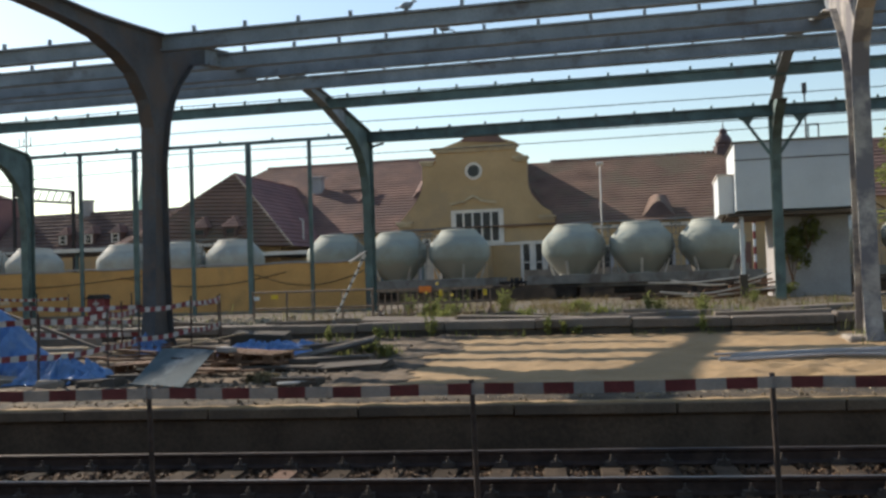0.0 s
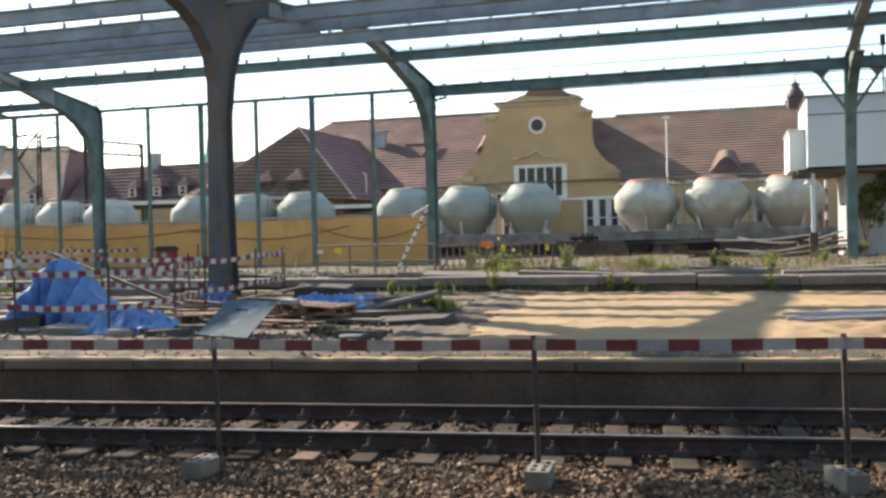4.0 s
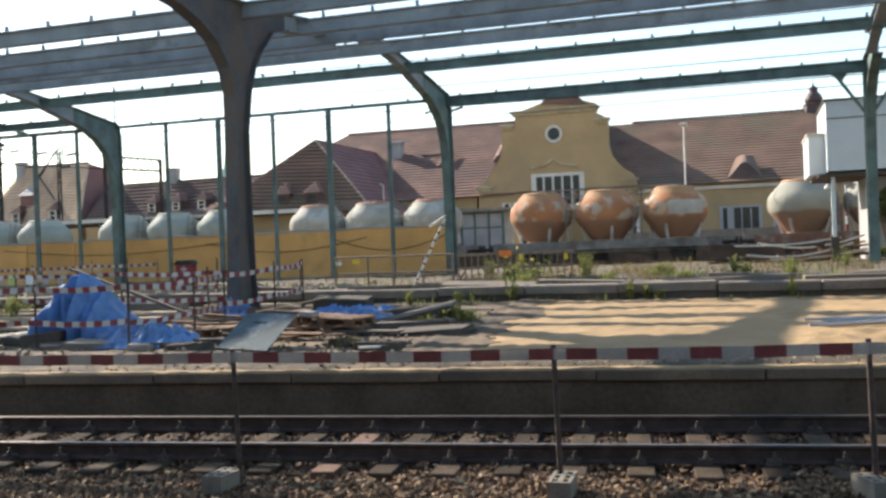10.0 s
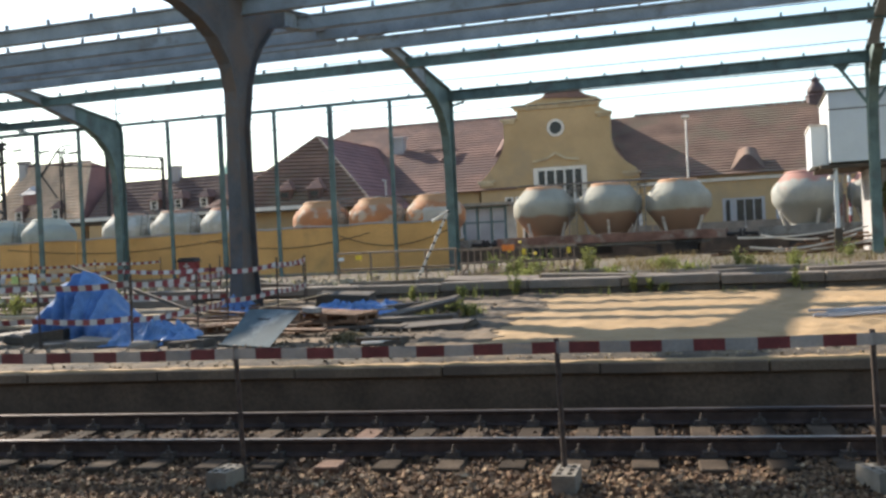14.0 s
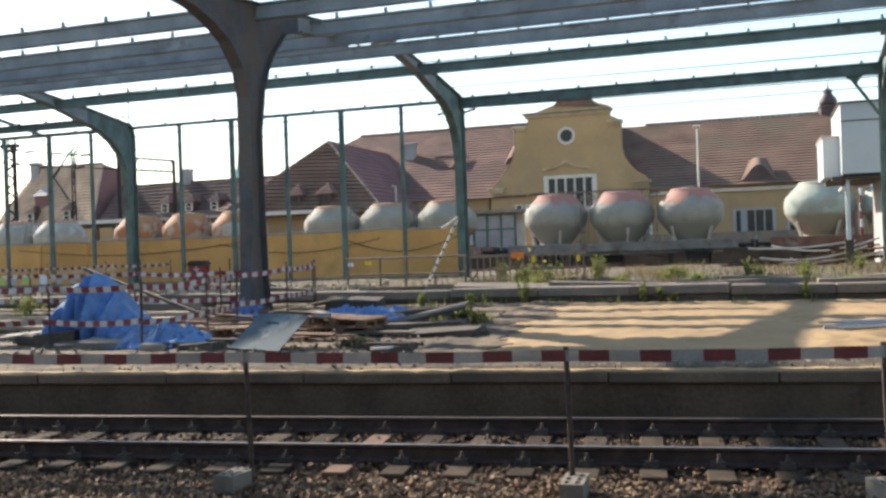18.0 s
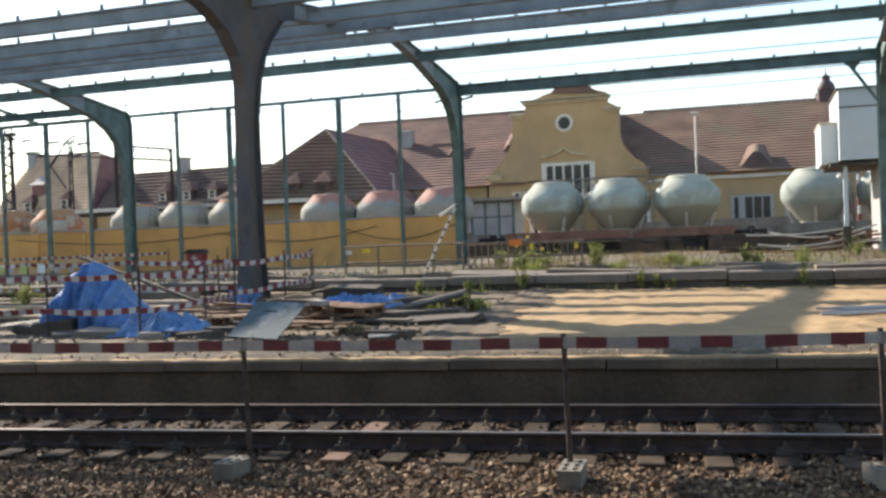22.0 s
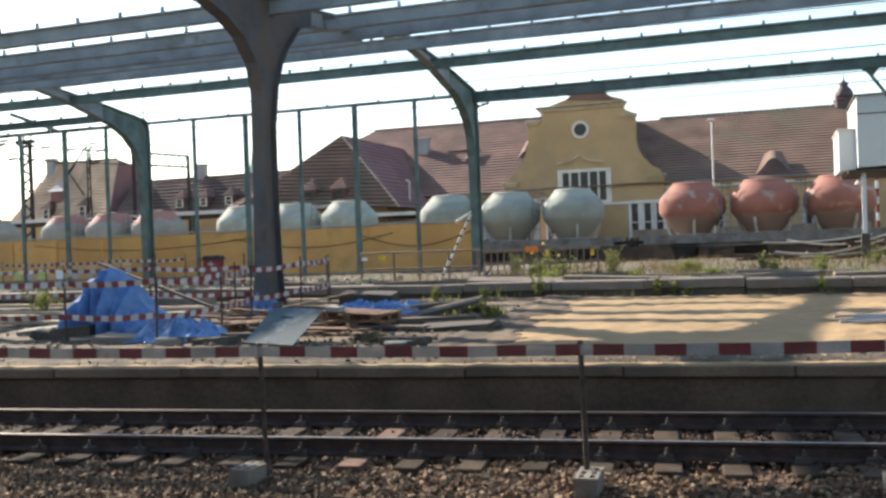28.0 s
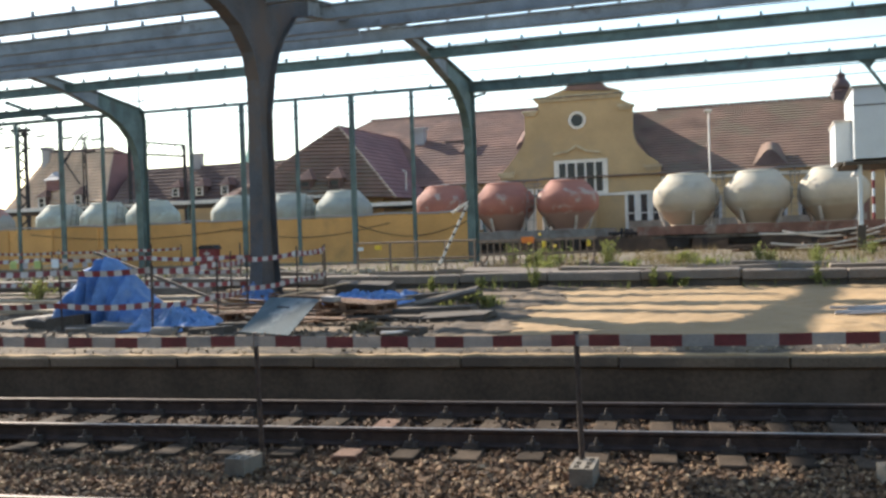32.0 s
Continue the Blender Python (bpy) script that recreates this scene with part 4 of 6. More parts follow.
rr = part("roof", slope(B(), (-14.5, 61.8, 5.2), (14, 61.8, 5.2), (14, 72, 10.4), (-14.5, 72, 10.4), 26, 0.065), M_TILE_OLD, st, "brownish red tiles in even courses")
part("roof", slope(B(), (14, 82, 5.2), (-14.6, 82, 5.2), (-14.6, 72, 10.4), (14, 72, 10.4), 6), M_TILE, st)
part("ridge", ridge_tiles(B(), (-8, 72, 10.45), (14, 72, 10.45)), M_TILE, rr)
part("gable_roof", slope(B(), (-16.5, 73.5, 5.3), (-16.5, Y_ST + 0.6, 5.3), (-11.55, 65.3, 11.75), (-11.55, 73.5, 11.75), 24, 0.06), M_TILE, st)
part("gable_roof", slope(B(), (-6.8, Y_ST + 0.6, 5.4), (-6.8, 73.5, 5.4), (-11.55, 73.5, 11.75), (-11.55, 65.3, 11.75), 24, 0.06), M_TILE_OLD, st)
part("gable_roof", slope(B(), (-16.5, Y_ST + 0.6, 5.3), (-6.8, Y_ST + 0.6, 5.4), (-11.55, 65.3, 11.75), (-11.5501, 65.3, 11.75), 16, 0.06), M_TILE, st)


def eyebrow(parent, x, y, z, w=1.3, h=0.75, m=M_TILE_OLD):
    """A small bell-shaped dormer lying on a roof face."""
    bm = B()
    n = 14
    fr, bk = [], []
    for i in range(n + 1):
        a = -1 + 2 * i / n
        hh = h * (0.5 + 0.5 * math.cos(PI * a)) ** 0.8
        fr.append(bm.verts.new((x + a * w / 2, y + 0.25 * hh, z + hh)))
        bk.append(bm.verts.new((x + a * w / 4, y + 1.9, z + 1.42 + hh * 0.1)))
    for i in range(n):
        bm.faces.new((fr[i], fr[i + 1], bk[i + 1], bk[i]))
    d = part("dormer", bm, m, parent, smooth=True)
    g = B()
    vs = [g.verts.new((x + (-1 + 2 * i / n) * w / 2, y + 0.25 * hh_ - 0.01, z + hh_)) for i in range(n + 1) for hh_ in (h * (0.5 + 0.5 * math.cos(PI * (-1 + 2 * i / n))) ** 0.8,)]
    g.faces.new(vs)
    # Front given a darker tile than the hood to paint in its shade.
    part("front", g, M_TILE_BROWN, d)


for x, y in ((-0.25, 62.25), (4.4, 62.25)):
    eyebrow(rr, x, y, 5.2 + (y - 61.8) * 0.51 + 0.05, 2.1, 0.95)
for x, y in ((-20.8, 66.2), (-16.8, 66.4)):
    eyebrow(rl, x, y, 5.15 + (y - 61.8) * 0.545 + 0.08, 0.95, 0.5, M_TILE)


def chimney(parent, x, y, z0, z1, w=0.9, m=M_TRIM):
    c = part("chimney", box(B(), x - w / 2, x + w / 2, y - 0.35, y + 0.35, z0, z1), m, parent, "grey rendered chimney")
    part("cap", box(B(), x - w / 2 - 0.1, x + w / 2 + 0.1, y - 0.45, y + 0.45, z1, z1 + 0.14), m, c)


chimney(st, -25.1, 68.5, 8.2, 9.75, 0.9, M_GREYWALL)

bm = B()
for i in range(6):
    bar(bm, (-23.0 + 0.42 * i, 68.1, 8.7), (-22.62 + 0.42 * i, 68.1, 8.7), 0.06, 0.09)
part("snow_guard", bm, M_DARK, rl, "dark metal snow guard")

# hipped cross wing
part("wing_wall", box(B(), -32.0, -22.9, 55.7, 62.2, 0.3, 4.5), M_STUCCO, st)
A0, A1, AP, BP = (-33.0, 54.8, 4.7), (-21.75, 54.8, 4.23), (-27.15, 58.6, 9.23), (-27.15, 69.6, 9.23)
wf = part("roof", slope(B(), A0, A1, AP, (-27.15, 58.6001, 9.23), 19, 0.11), M_TILE_OLD, st, "red tile hip with pale ridge tiles")
# This face's shade is put into its darker tile colour.
part("roof", slope(B(), A1, (-21.75, 66, 4.23), BP, AP, 17), M_TILE_DARK_SHADED, st, "plum-red roof face darkened as the side in shade")
part("roof", slope(B(), (-33.0, 66, 4.7), A0, AP, BP, 17), M_TILE, st)
part("hip_tiles", ridge_tiles(B(), A1, AP, 0.085, 0.42), M_TILE_PALE_LIT, wf)
part("hip_tiles", ridge_tiles(B(), A0, AP, 0.12, 0.4), M_TILE, wf)
part("ridge", ridge_tiles(B(), AP, BP, 0.12, 0.4), M_TILE_DARK_SHADED, wf)


part("roof_vent", rod(B(), [(-22.35, 58.2, 4.6), (-22.35, 58.2, 6.0), (-22.55, 58.1, 6.07)], 0.06, 8), M_TRIM, wf, "white bent vent pipe")


def dormer(parent, x, y, z, w=0.9, h=0.9, depth=2.0, white=True, body=M_TILE_BROWN):
    d = part("dormer", box(B(), x - w / 2, x + w / 2, y, y + depth, z, z + h), body, parent, "small dormer with a tiled hip")
    bm = B()
    e = 0.15
    ap = (x, y + 0.55, z + h + 0.75)
    slope(bm, (x - w / 2 - e, y - e, z + h), (x + w / 2 + e, y - e, z + h), ap, (ap[0] - 0.001, ap[1], ap[2]), 4, 0.03)
    slope(bm, (x + w / 2 + e, y - e, z + h), (x + w / 2 + e, y + depth, z + h), (x, y + depth, z + h + 0.75), ap, 4, 0.03)
    slope(bm, (x - w / 2 - e, y + depth, z + h), (x - w / 2 - e, y - e, z + h), ap, (x, y + depth, z + h + 0.75), 4, 0.03)
    part("dormer_roof", bm, M_TILE, d)
    window(d, x - w / 2 + 0.16, z + 0.12, w - 0.32, h - 0.24, y - 0.03, 1, 1, frame_w=0.07, sill=False, m=M_TRIM if white else M_TILE_BROWN)


for x in (-28.0, -25.95):
    dormer(wf, x, 55.2, 4.7, 0.95, 0.9, 2.0, False)

# low wing with small dormers
lw = thing("dormer_wing", "long low station wing with a brown tile roof and small white dormers", "building", kind="structure")
part("wall", box(B(), -56, -31, 72.3, 79, 0.3, 5.2), M_STUCCO, lw)
lr = part("roof", slope(B(), (-56, 71.9, 5.1), (-31, 71.9, 5.1), (-31, 75.5, 8.75), (-56, 75.5, 8.6), 11, 0.11), M_TILE_LOW, lw)
part("roof", slope(B(), (-31, 79.4, 5.1), (-56, 79.4, 5.1), (-56, 75.5, 8.6), (-31, 75.5, 8.75), 4), M_TILE_BROWN, lw)
part("ridge", ridge_tiles(B(), (-56, 75.5, 8.62), (-31, 75.5, 8.77)), M_TILE_BROWN, lr)
for x in (-49.3, -46.9, -44.4, -42.0):
    dormer(lr, x, 72.5, 5.85, 0.9, 0.85, 1.6)
chimney(lw, -48.9, 75.5, 8.0, 9.7, 0.8, M_GREYWALL)

# mansard block at the far end
mb = thing("mansard_block", "tall tiled mansard house beside the station", "house", kind="structure")
part("wall", prism(B(), [(-72, 0.3), (-56.9, 0.3), (-56.9, 5.4), (-72, 5.4)], 77.2, 81.5), M_STUCCO, mb)
fw = B()
quad(fw, (-72, 77.2, 0.3), (-56.9, 72.4, 0.3), (-56.9, 72.4, 5.4), (-72, 77.2, 5.4))
quad(fw, (-56.9, 72.4, 0.3), (-56.9, 77.2, 0.3), (-56.9, 77.2, 5.4), (-56.9, 72.4, 5.4))
part("front_wall", fw, M_STUCCO, mb)
# Paler front and darker right tiles paint in the sunlit and shaded sides.
mf = part("roof", slope(B(), (-72.4, 77.0, 5.3), (-56.5, 72, 5.3), (-57.9, 75.5, 10.85), (-66.9, 77.7, 11.1), 19, 0.15), M_TILE_PALE_LIT, mb)
part("roof", slope(B(), (-56.5, 72, 5.3), (-56.0, 77.8, 5.3), (-57.0, 77.3, 10.3), (-57.9, 75.5, 10.85), 22), M_TILE_DARK_SHADED, mb)
part("roof", slope(B(), (-73.5, 84, 5.3), (-72.4, 77.0, 5.3), (-66.9, 77.7, 11.1), (-66.9, 79.5, 11.1), 15, 0.15), M_TILE_PALE_LIT, mb)
part("roof", quad(B(), (-66.9, 77.7, 11.1), (-57.9, 75.5, 10.85), (-57.0, 77.3, 10.3), (-66.9, 79.5, 11.1)), M_TILE_DARK_SHADED, mb)
part("hip_tiles", ridge_tiles(B(), (-56.5, 72, 5.35), (-57.9, 75.5, 10.9), 0.12, 0.45), M_TILE_PALE_LIT, mf)
part("ridge", ridge_tiles(B(), (-66.9, 77.7, 11.14), (-57.9, 75.5, 10.89), 0.13, 0.45), M_TILE, mf)
for x, y in ((-65.4, 74.5), (-60.1, 73.1)):
    dormer(mf, x, y, 5.55, 0.95, 1.05, 2.4)
chimney(mb, -67.2, 77.6, 9.0, 11.5, 0.9, M_GREYWALL)
part("skylight", slope(B(), (-0.85, 0, 0), (0.85, 0, 0), (0.7, 1.5, 0.95), (-0.7, 1.5, 0.95), 2, 0.04), M_GREYWALL, mb, "pale sloping roof hatch", at=pose(-64.7, 74.9, 8.15))
part("hatch_side", box(B(), -65.45, -63.95, 75.2, 77.0, 7.2, 8.3), M_TILE_DARK_SHADED, mb)

# platform roof in front of the station
pr = thing("station_platform_roof", "flat dark platform roof with a pale edge", "platform roof", kind="structure")
part("slab", box(B(), -80, -25.6, 54.6, 60.5, 4.33, 4.5), M_DARK, pr)
part("fascia", box(B(), -80, -25.6, 54.5, 54.598, 4.38, 4.62), M_TRIM, pr)
for i in range(10):
    part("post", box(B(), -26.5 - 5 * i - 0.08, -26.5 - 5 * i + 0.08, 55, 55.16, 0.5, 4.325), M_GREEN, pr)
part("slab", box(B(), -25.5, -20.4, 54.0, 58.5, 3.62, 3.76), M_DARK, pr)
part("fascia", box(B(), -25.5, -20.4, 53.9, 53.998, 3.7, 3.92), M_TRIM, pr)

# glazed shelter
sh = thing("glazed_shelter", "green framed glass waiting shelter on the far platform", "shelter")
bm = B()
for x in (-16.25, -15.45, -14.6, -13.75):
    box(bm, x - 0.06, x + 0.06, 54.9, 55.02, 0.5, 3.9)
for z in (1.25, 2.9, 3.75):
    box(bm, -16.3, -13.7, 54.92, 55.0, z, z + 0.1)
part("frame", bm, M_GREEN, sh)
for k in range(3):
    part("pane", box(B(), -16.18 + 0.84 * k, -15.5 + 0.84 * k, 54.95, 54.965, 1.35, 3.74), M_GREYWALL, sh)
part("roof", box(B(), -16.6, -13.4, 54.4, 57.5, 3.91, 4.08), M_CONC, sh)
part("back_wall", box(B(), -16.3, -13.7, 57.3, 57.4, 0.5, 3.9), M_TRIM, sh)
part("bench", box(B(), -16.0, -14.0, 56.2, 56.6, 0.95, 1.05), M_WOOD, sh)
part("bench_leg", box(B(), -15.6, -15.5, 56.3, 56.5, 0.5, 0.95), M_DARK, sh)
part("bench_leg", box(B(), -14.5, -14.4, 56.3, 56.5, 0.5, 0.95), M_DARK, sh)

# Darker concrete than the platform top puts this face's shade into its colour.
lwall = part("far_platform_wall", box(B(), -80, 30, 51.6, 52.0, 0.45, 1.5), M_CONC_DARK)
tagged(lwall, "concrete edge of the far platform, coloured dark for shade", "platform wall", kind="structure")
fpl = part("far_platform", box(B(), -80, 30, 52.0, 61.9, 0.4, 1.48), M_CONC)
tagged(fpl, "paved far platform before the station", "platform", kind="structure")
pp = thing("parapet", "low whitewashed parapet on the far platform", "parapet", kind="structure")
for i in range(5):
    part("panel", box(B(), -7.6 + 2.4 * i, -5.25 + 2.4 * i, 53.4, 53.5, 1.48, 2.3), M_CONC, pp)

# lamp mast
lm = thing("lamp_mast", "slender pale grey lamp mast with a flat head", "lamp mast")
part("pole", rod(B(), [(-3.23, 53, 1.0), (-3.23, 53, 7.85)], [0.06, 0.04], 10), M_TRIM, lm, smooth=True)
part("head", box(B(), -3.43, -3.05, 52.8, 53.2, 7.85, 8.0), M_TRIM, lm, bevel=0.04)

# turret on the ridge
tu = thing("ridge_turret", "dark onion-domed turret on the roof ridge", "turret", kind="structure")
part("drum", lathe(B(), [(0.7, 9.62), (0.7, 10.67), (0.74, 10.71), (0.74, 10.82), (0.6, 10.87)], 8, (4.42, 72, 0)), M_SLATE, tu)
part("dome", lathe(B(), [(0.56, 10.87), (0.6, 11.08), (0.58, 11.29), (0.45, 11.50), (0.3, 11.66), (0.27, 11.76), (0.31, 11.83), (0.24, 11.97), (0.08, 12.11)], 12, (4.42, 72, 0)), M_SLATE, tu, smooth=True)
part("finial", rod(B(), [(4.42, 72, 12.07), (4.42, 72, 12.54)], 0.03, 6), M_SLATE, tu)
part("ball", lathe(B(), [(0.02, 12.15), (0.08, 12.22), (0.02, 12.29)], 8, (4.42, 72, 0)), M_SLATE, tu)

sp = thing("church_steeple", "distant green copper church steeple", "steeple", kind="structure")
part("tower", box(B(), -88.4, -84.6, 149, 153, 0, 14.5), M_GREYWALL, sp)
part("spire", lathe(B(), [(2.0, 14.5), (1.1, 17.5), (0.7, 21), (0.05, 26)], 8, (-86.5, 151, 0)), M_COPPER, sp)

# ---- overhead line ----
def overhead_mast(x, y, h, arm=1.0):
    mst = thing("overhead_mast", "dark lattice overhead-line mast with a strut", "overhead mast", group="overhead masts")
    bm = B()
    for sx in (-0.18, 0.18):
        bar(bm, (x + sx, y, -0.4), (x + sx * 0.7, y, h), 0.09, 0.09)
    part("mast", bm, M_DARK, mst)
    bm = B()
    for i in range(12):
        z = 0.5 + (h - 1) * i / 12
        bar(bm, (x - 0.18, y, z), (x + 0.18, y, z + (h - 1) / 12), 0.04, 0.04)
    part("lacing", bm, M_DARK, mst)
    bm = B()
    rod(bm, [(x, y, h - 0.3), (x + arm * 2.2, y - 0.2, h + 0.1)], 0.05, 6)
    rod(bm, [(x, y, h - 2.2), (x + arm * 2.2, y - 0.2, h + 0.1)], 0.05, 6)
    part("bracket", bm, M_DARK, mst)
    return mst


overhead_mast(-53.5, 66, 10.9, 0.3)
big = thing("lattice_mast", "broad dark lattice mast carrying overhead wires", "overhead mast", group="overhead masts")
for sx in (-1, 1):
    part("leg", bar(B(), (-60.1 + sx * 0.5, 66.3, -0.42), (-60.1 + sx * 0.42, 66.3, 11.9), 0.24, 0.24), M_DARK, big)
for i in range(15):
    z = 0.6 + 0.75 * i
    part("lacing", bar(B(), (-60.1 - 0.48 * (-1) ** i, 66.3, z), (-60.1 + 0.48 * (-1) ** i, 66.3, z + 0.75), 0.12, 0.12), M_DARK, big)
part("crosshead", box(B(), -61.0, -59.25, 66.1, 66.5, 11.7, 11.95), M_DARK, big)
for x in (-60.85, -60.25, -59.55):
    part("insulator", lathe(B(), [(0.03, 0), (0.1, 0.05), (0.05, 0.15), (0.1, 0.25), (0.03, 0.32)], 8), M_DARK, big, at=pose(x, 66.3, 11.94))
st_ = thing("mast_stay", "dark tubular bracket arm braced against an overhead mast", "bracket")
part("arm", rod(B(), [(-55.75, 65.8, 8.4), (-53.5, 65.8, 10.95), (-52.9, 65.8, 11.2), (-52.2, 65.8, 11.1)], 0.075, 6), M_DARK, st_)
part("stay", rod(B(), [(-55.35, 65.8, 8.95), (-53.9, 65.8, 7.0)], 0.06, 6), M_DARK, st_)
part("clamp", rod(B(), [(-53.5, 65.8, 10.3), (-53.5, 66.0, 10.3)], 0.08, 6), M_DARK, st_)
for x, z in ((-55.6, 8.6), (-54.9, 9.3), (-55.2, 9.0)):
    part("insulator", lathe(B(), [(0.04, -0.3), (0.14, -0.2), (0.07, -0.1), (0.14, 0.0), (0.07, 0.1), (0.14, 0.2), (0.04, 0.3)], 8), M_DARK, st_, at=pose(x, 65.75, z, 0, 42, 0))
gn = thing("overhead_gantry", "dark steel lattice gantry over the far tracks", "gantry")
for x, z in ((-49.12, 10.25), (-43.97, 9.6)):
    part("post", bar(B(), (x, 66, 0.3), (x, 66, z), 0.2, 0.2), M_DARK, gn)
for z0, z1 in ((10.2, 9.57), (9.21, 8.69)):
    part("chord", bar(B(), (-49.12, 66, z0), (-43.97, 66, z1), 0.14, 0.17), M_DARK, gn)
for i in range(8):
    x = -48.9 + 0.62 * i
    part("lacing", bar(B(), (x, 66, 9.2 - 0.1 * (x + 49)), (x + 0.45, 66, 10.1 - 0.12 * (x + 49)), 0.06, 0.06), M_DARK, gn)
sw = thing("switch_wires", "dark overhead wires with strings of insulators", "overhead wires", kind="structure")
for (x0, z0), (x1, z1) in (((-76.0, 12.2), (-49.1, 9.2)), ((-72.0, 13.1), (-49.1, 10.2)), ((-76.0, 14.1), (-59.9, 11.75))):
    part("wire", rod(B(), [(x0 + (x1 - x0) * k / 8, 66, z0 + (z1 - z0) * k / 8 - 0.16 * math.sin(PI * k / 8)) for k in range(9)], 0.045, 5), M_DARK, sw)
    for f in (0.42, 0.55, 0.62, 0.74, 0.86):
        x, z = x0 + (x1 - x0) * f, z0 + (z1 - z0) * f - 0.16 * math.sin(PI * f)
        part("insulator", lathe(B(), [(0.04, -0.45), (0.12, -0.35), (0.06, -0.15), (0.13, 0.0), (0.06, 0.15), (0.12, 0.35), (0.04, 0.45)], 8), M_DARK, sw, at=pose(x, 66, z, 0, 83, 0))
part("end_mast", bar(B(), (-76, 66, 0.3), (-76, 66, 14.3), 0.3, 0.3), M_DARK, sw)
WIRES = ((50.5, 10.6, 10.95, 0.026), (50.3, 9.35, 9.75, 0.026), (44, 10.7, 11.2, 0.024), (44.2, 11.4, 11.6, 0.024), (58, 9.3, 10.6, 0.026), (44.4, 10.5, 11.0, 0.02))
ol = thing("overhead_line", "thin dark overhead wires strung between steel portals", "overhead line", kind="structure")
for x in (-95, 45):
    for y in (42.5, 59.5):
        part("mast", box(B(), x - 0.15, x + 0.15, y - 0.15, y + 0.15, 0.3, 12.6), M_DARK, ol)
    part("crossbeam", box(B(), x - 0.12, x + 0.12, 42.3, 59.7, 12.6, 12.9), M_DARK, ol)
for y, z0, z1, r in WIRES:
    part("wire", rod(B(), [(-95 + 7 * i, y, z0 + (z1 - z0) * i / 20 - 0.25 * math.sin(PI * (i % 10) / 10)) for i in range(21)], r, 5), M_CABLE, ol)
    for x, z in ((-95, z0), (45, z1)):
        part("dropper", rod(B(), [(x, y, z), (x, y, 12.6)], 0.03, 5), M_CABLE, ol)
for x, z in ((-16.4, 9.5), (-14.9, 9.52)):
    part("insulator", lathe(B(), [(0.03, -0.35), (0.09, -0.3), (0.05, -0.1), (0.1, 0.0), (0.05, 0.1), (0.09, 0.3), (0.03, 0.35)], 8), M_DARK, ol, at=pose(x, 50.3, z - 0.2, 0, 78, 0))

# ---- signal cabin details ----
part("cabin", box(B(), 2.62, 6.9, 36.5, 41.0, 4.05, 6.5), M_WHITE, sb, "white metal cladding")
part("roof_edge", box(B(), 2.56, 6.96, 36.44, 41.1, 6.502, 6.56), M_CONC_DARK, sb)
part("bay", box(B(), 2.05, 2.615, 37.2, 40.5, 3.98, 5.4), M_WHITE, sb)
part("bay_roof", box(B(), 2.0, 2.615, 37.1, 40.6, 5.402, 5.46), M_TRIM, sb)
part("floor_slab", box(B(), 2.3, 6.9, 36.6, 41.0, 3.85, 3.975), M_CONC_DARK, sb)
part("seam", box(B(), 2.62, 6.9, 36.488, 36.499, 5.86, 5.9), M_CONC_DARK, sb)
part("base_wall", box(B(), 4.0, 6.6, 37.7, 40.8, 0.3, 3.845), M_GREYWALL, sb)
part("post", box(B(), 2.73, 2.87, 36.75, 36.89, 1.75, 3.845), M_WHITE, sb)
part("post_base", box(B(), 2.66, 2.94, 36.68, 36.96, 0.6, 1.745), M_CONC_DARK, sb)
mp = thing("marker_post", "red and white banded post on the far platform", "post")
part("pole", rod(B(), [(4.6, 52.6, 1.4), (4.6, 52.6, 4.7)], 0.07, 8), M_WHITE, mp)
for z in (1.9, 2.7, 3.5, 4.3):
    part("band", rod(B(), [(4.6, 52.6, z), (4.6, 52.6, z + 0.4)], 0.075, 8), M_REDPAINT, mp)
part("antenna", rod(B(), [(5.32, 38, 6.5), (5.32, 38, 8.5)], 0.03, 6), M_DARK, sb)
part("antenna_box", box(B(), 5.24, 5.4, 37.95, 38.05, 8.4, 8.8), M_DARK, sb)
bm = B()
for x in (5.4, 5.76):
    box(bm, x - 0.025, x + 0.025, 37.98, 38.02, 6.56, 7.2)
box(bm, 5.375, 5.785, 37.98, 38.02, 7.2, 7.26)
part("roof_frame", bm, M_DARK, sb)
part("lamp", lathe(B(), [(0.05, 0), (0.14, -0.12), (0.12, -0.16)], 10, (2.62, 36.6, 3.6)), M_TRIM, sb)
part("lamp_arm", rod(B(), [(2.62, 36.6, 3.6), (2.8, 36.8, 3.84)], 0.02, 6), M_DARK, sb)
sc = thing("brick_stair_wall", "sloping red brick stair wall on the far platform", "stair wall", kind="structure")
part("cheek", prism(B(), [(3.05, 1.48), (4.5, 1.48), (4.5, 3.4), (4.2, 3.4), (3.05, 2.5)], 53.6, 53.9), M_TILE, sc)
part("coping", bar(B(), (3.0, 53.75, 2.54), (4.25, 53.75, 3.48), 0.4, 0.1), M_CONC, sc)
hs = thing("red_roofed_house", "small house with a bright red tile roof", "house", kind="structure")
part("wall", box(B(), 12, 22, 60, 68, 0.3, 6.0), M_STUCCO, hs)
part("roof", slope(B(), (11.6, 59.6, 5.9), (22.4, 59.6, 5.9), (22.4, 64, 9.8), (11.6, 64, 9.8), 16), M_TILE, hs)


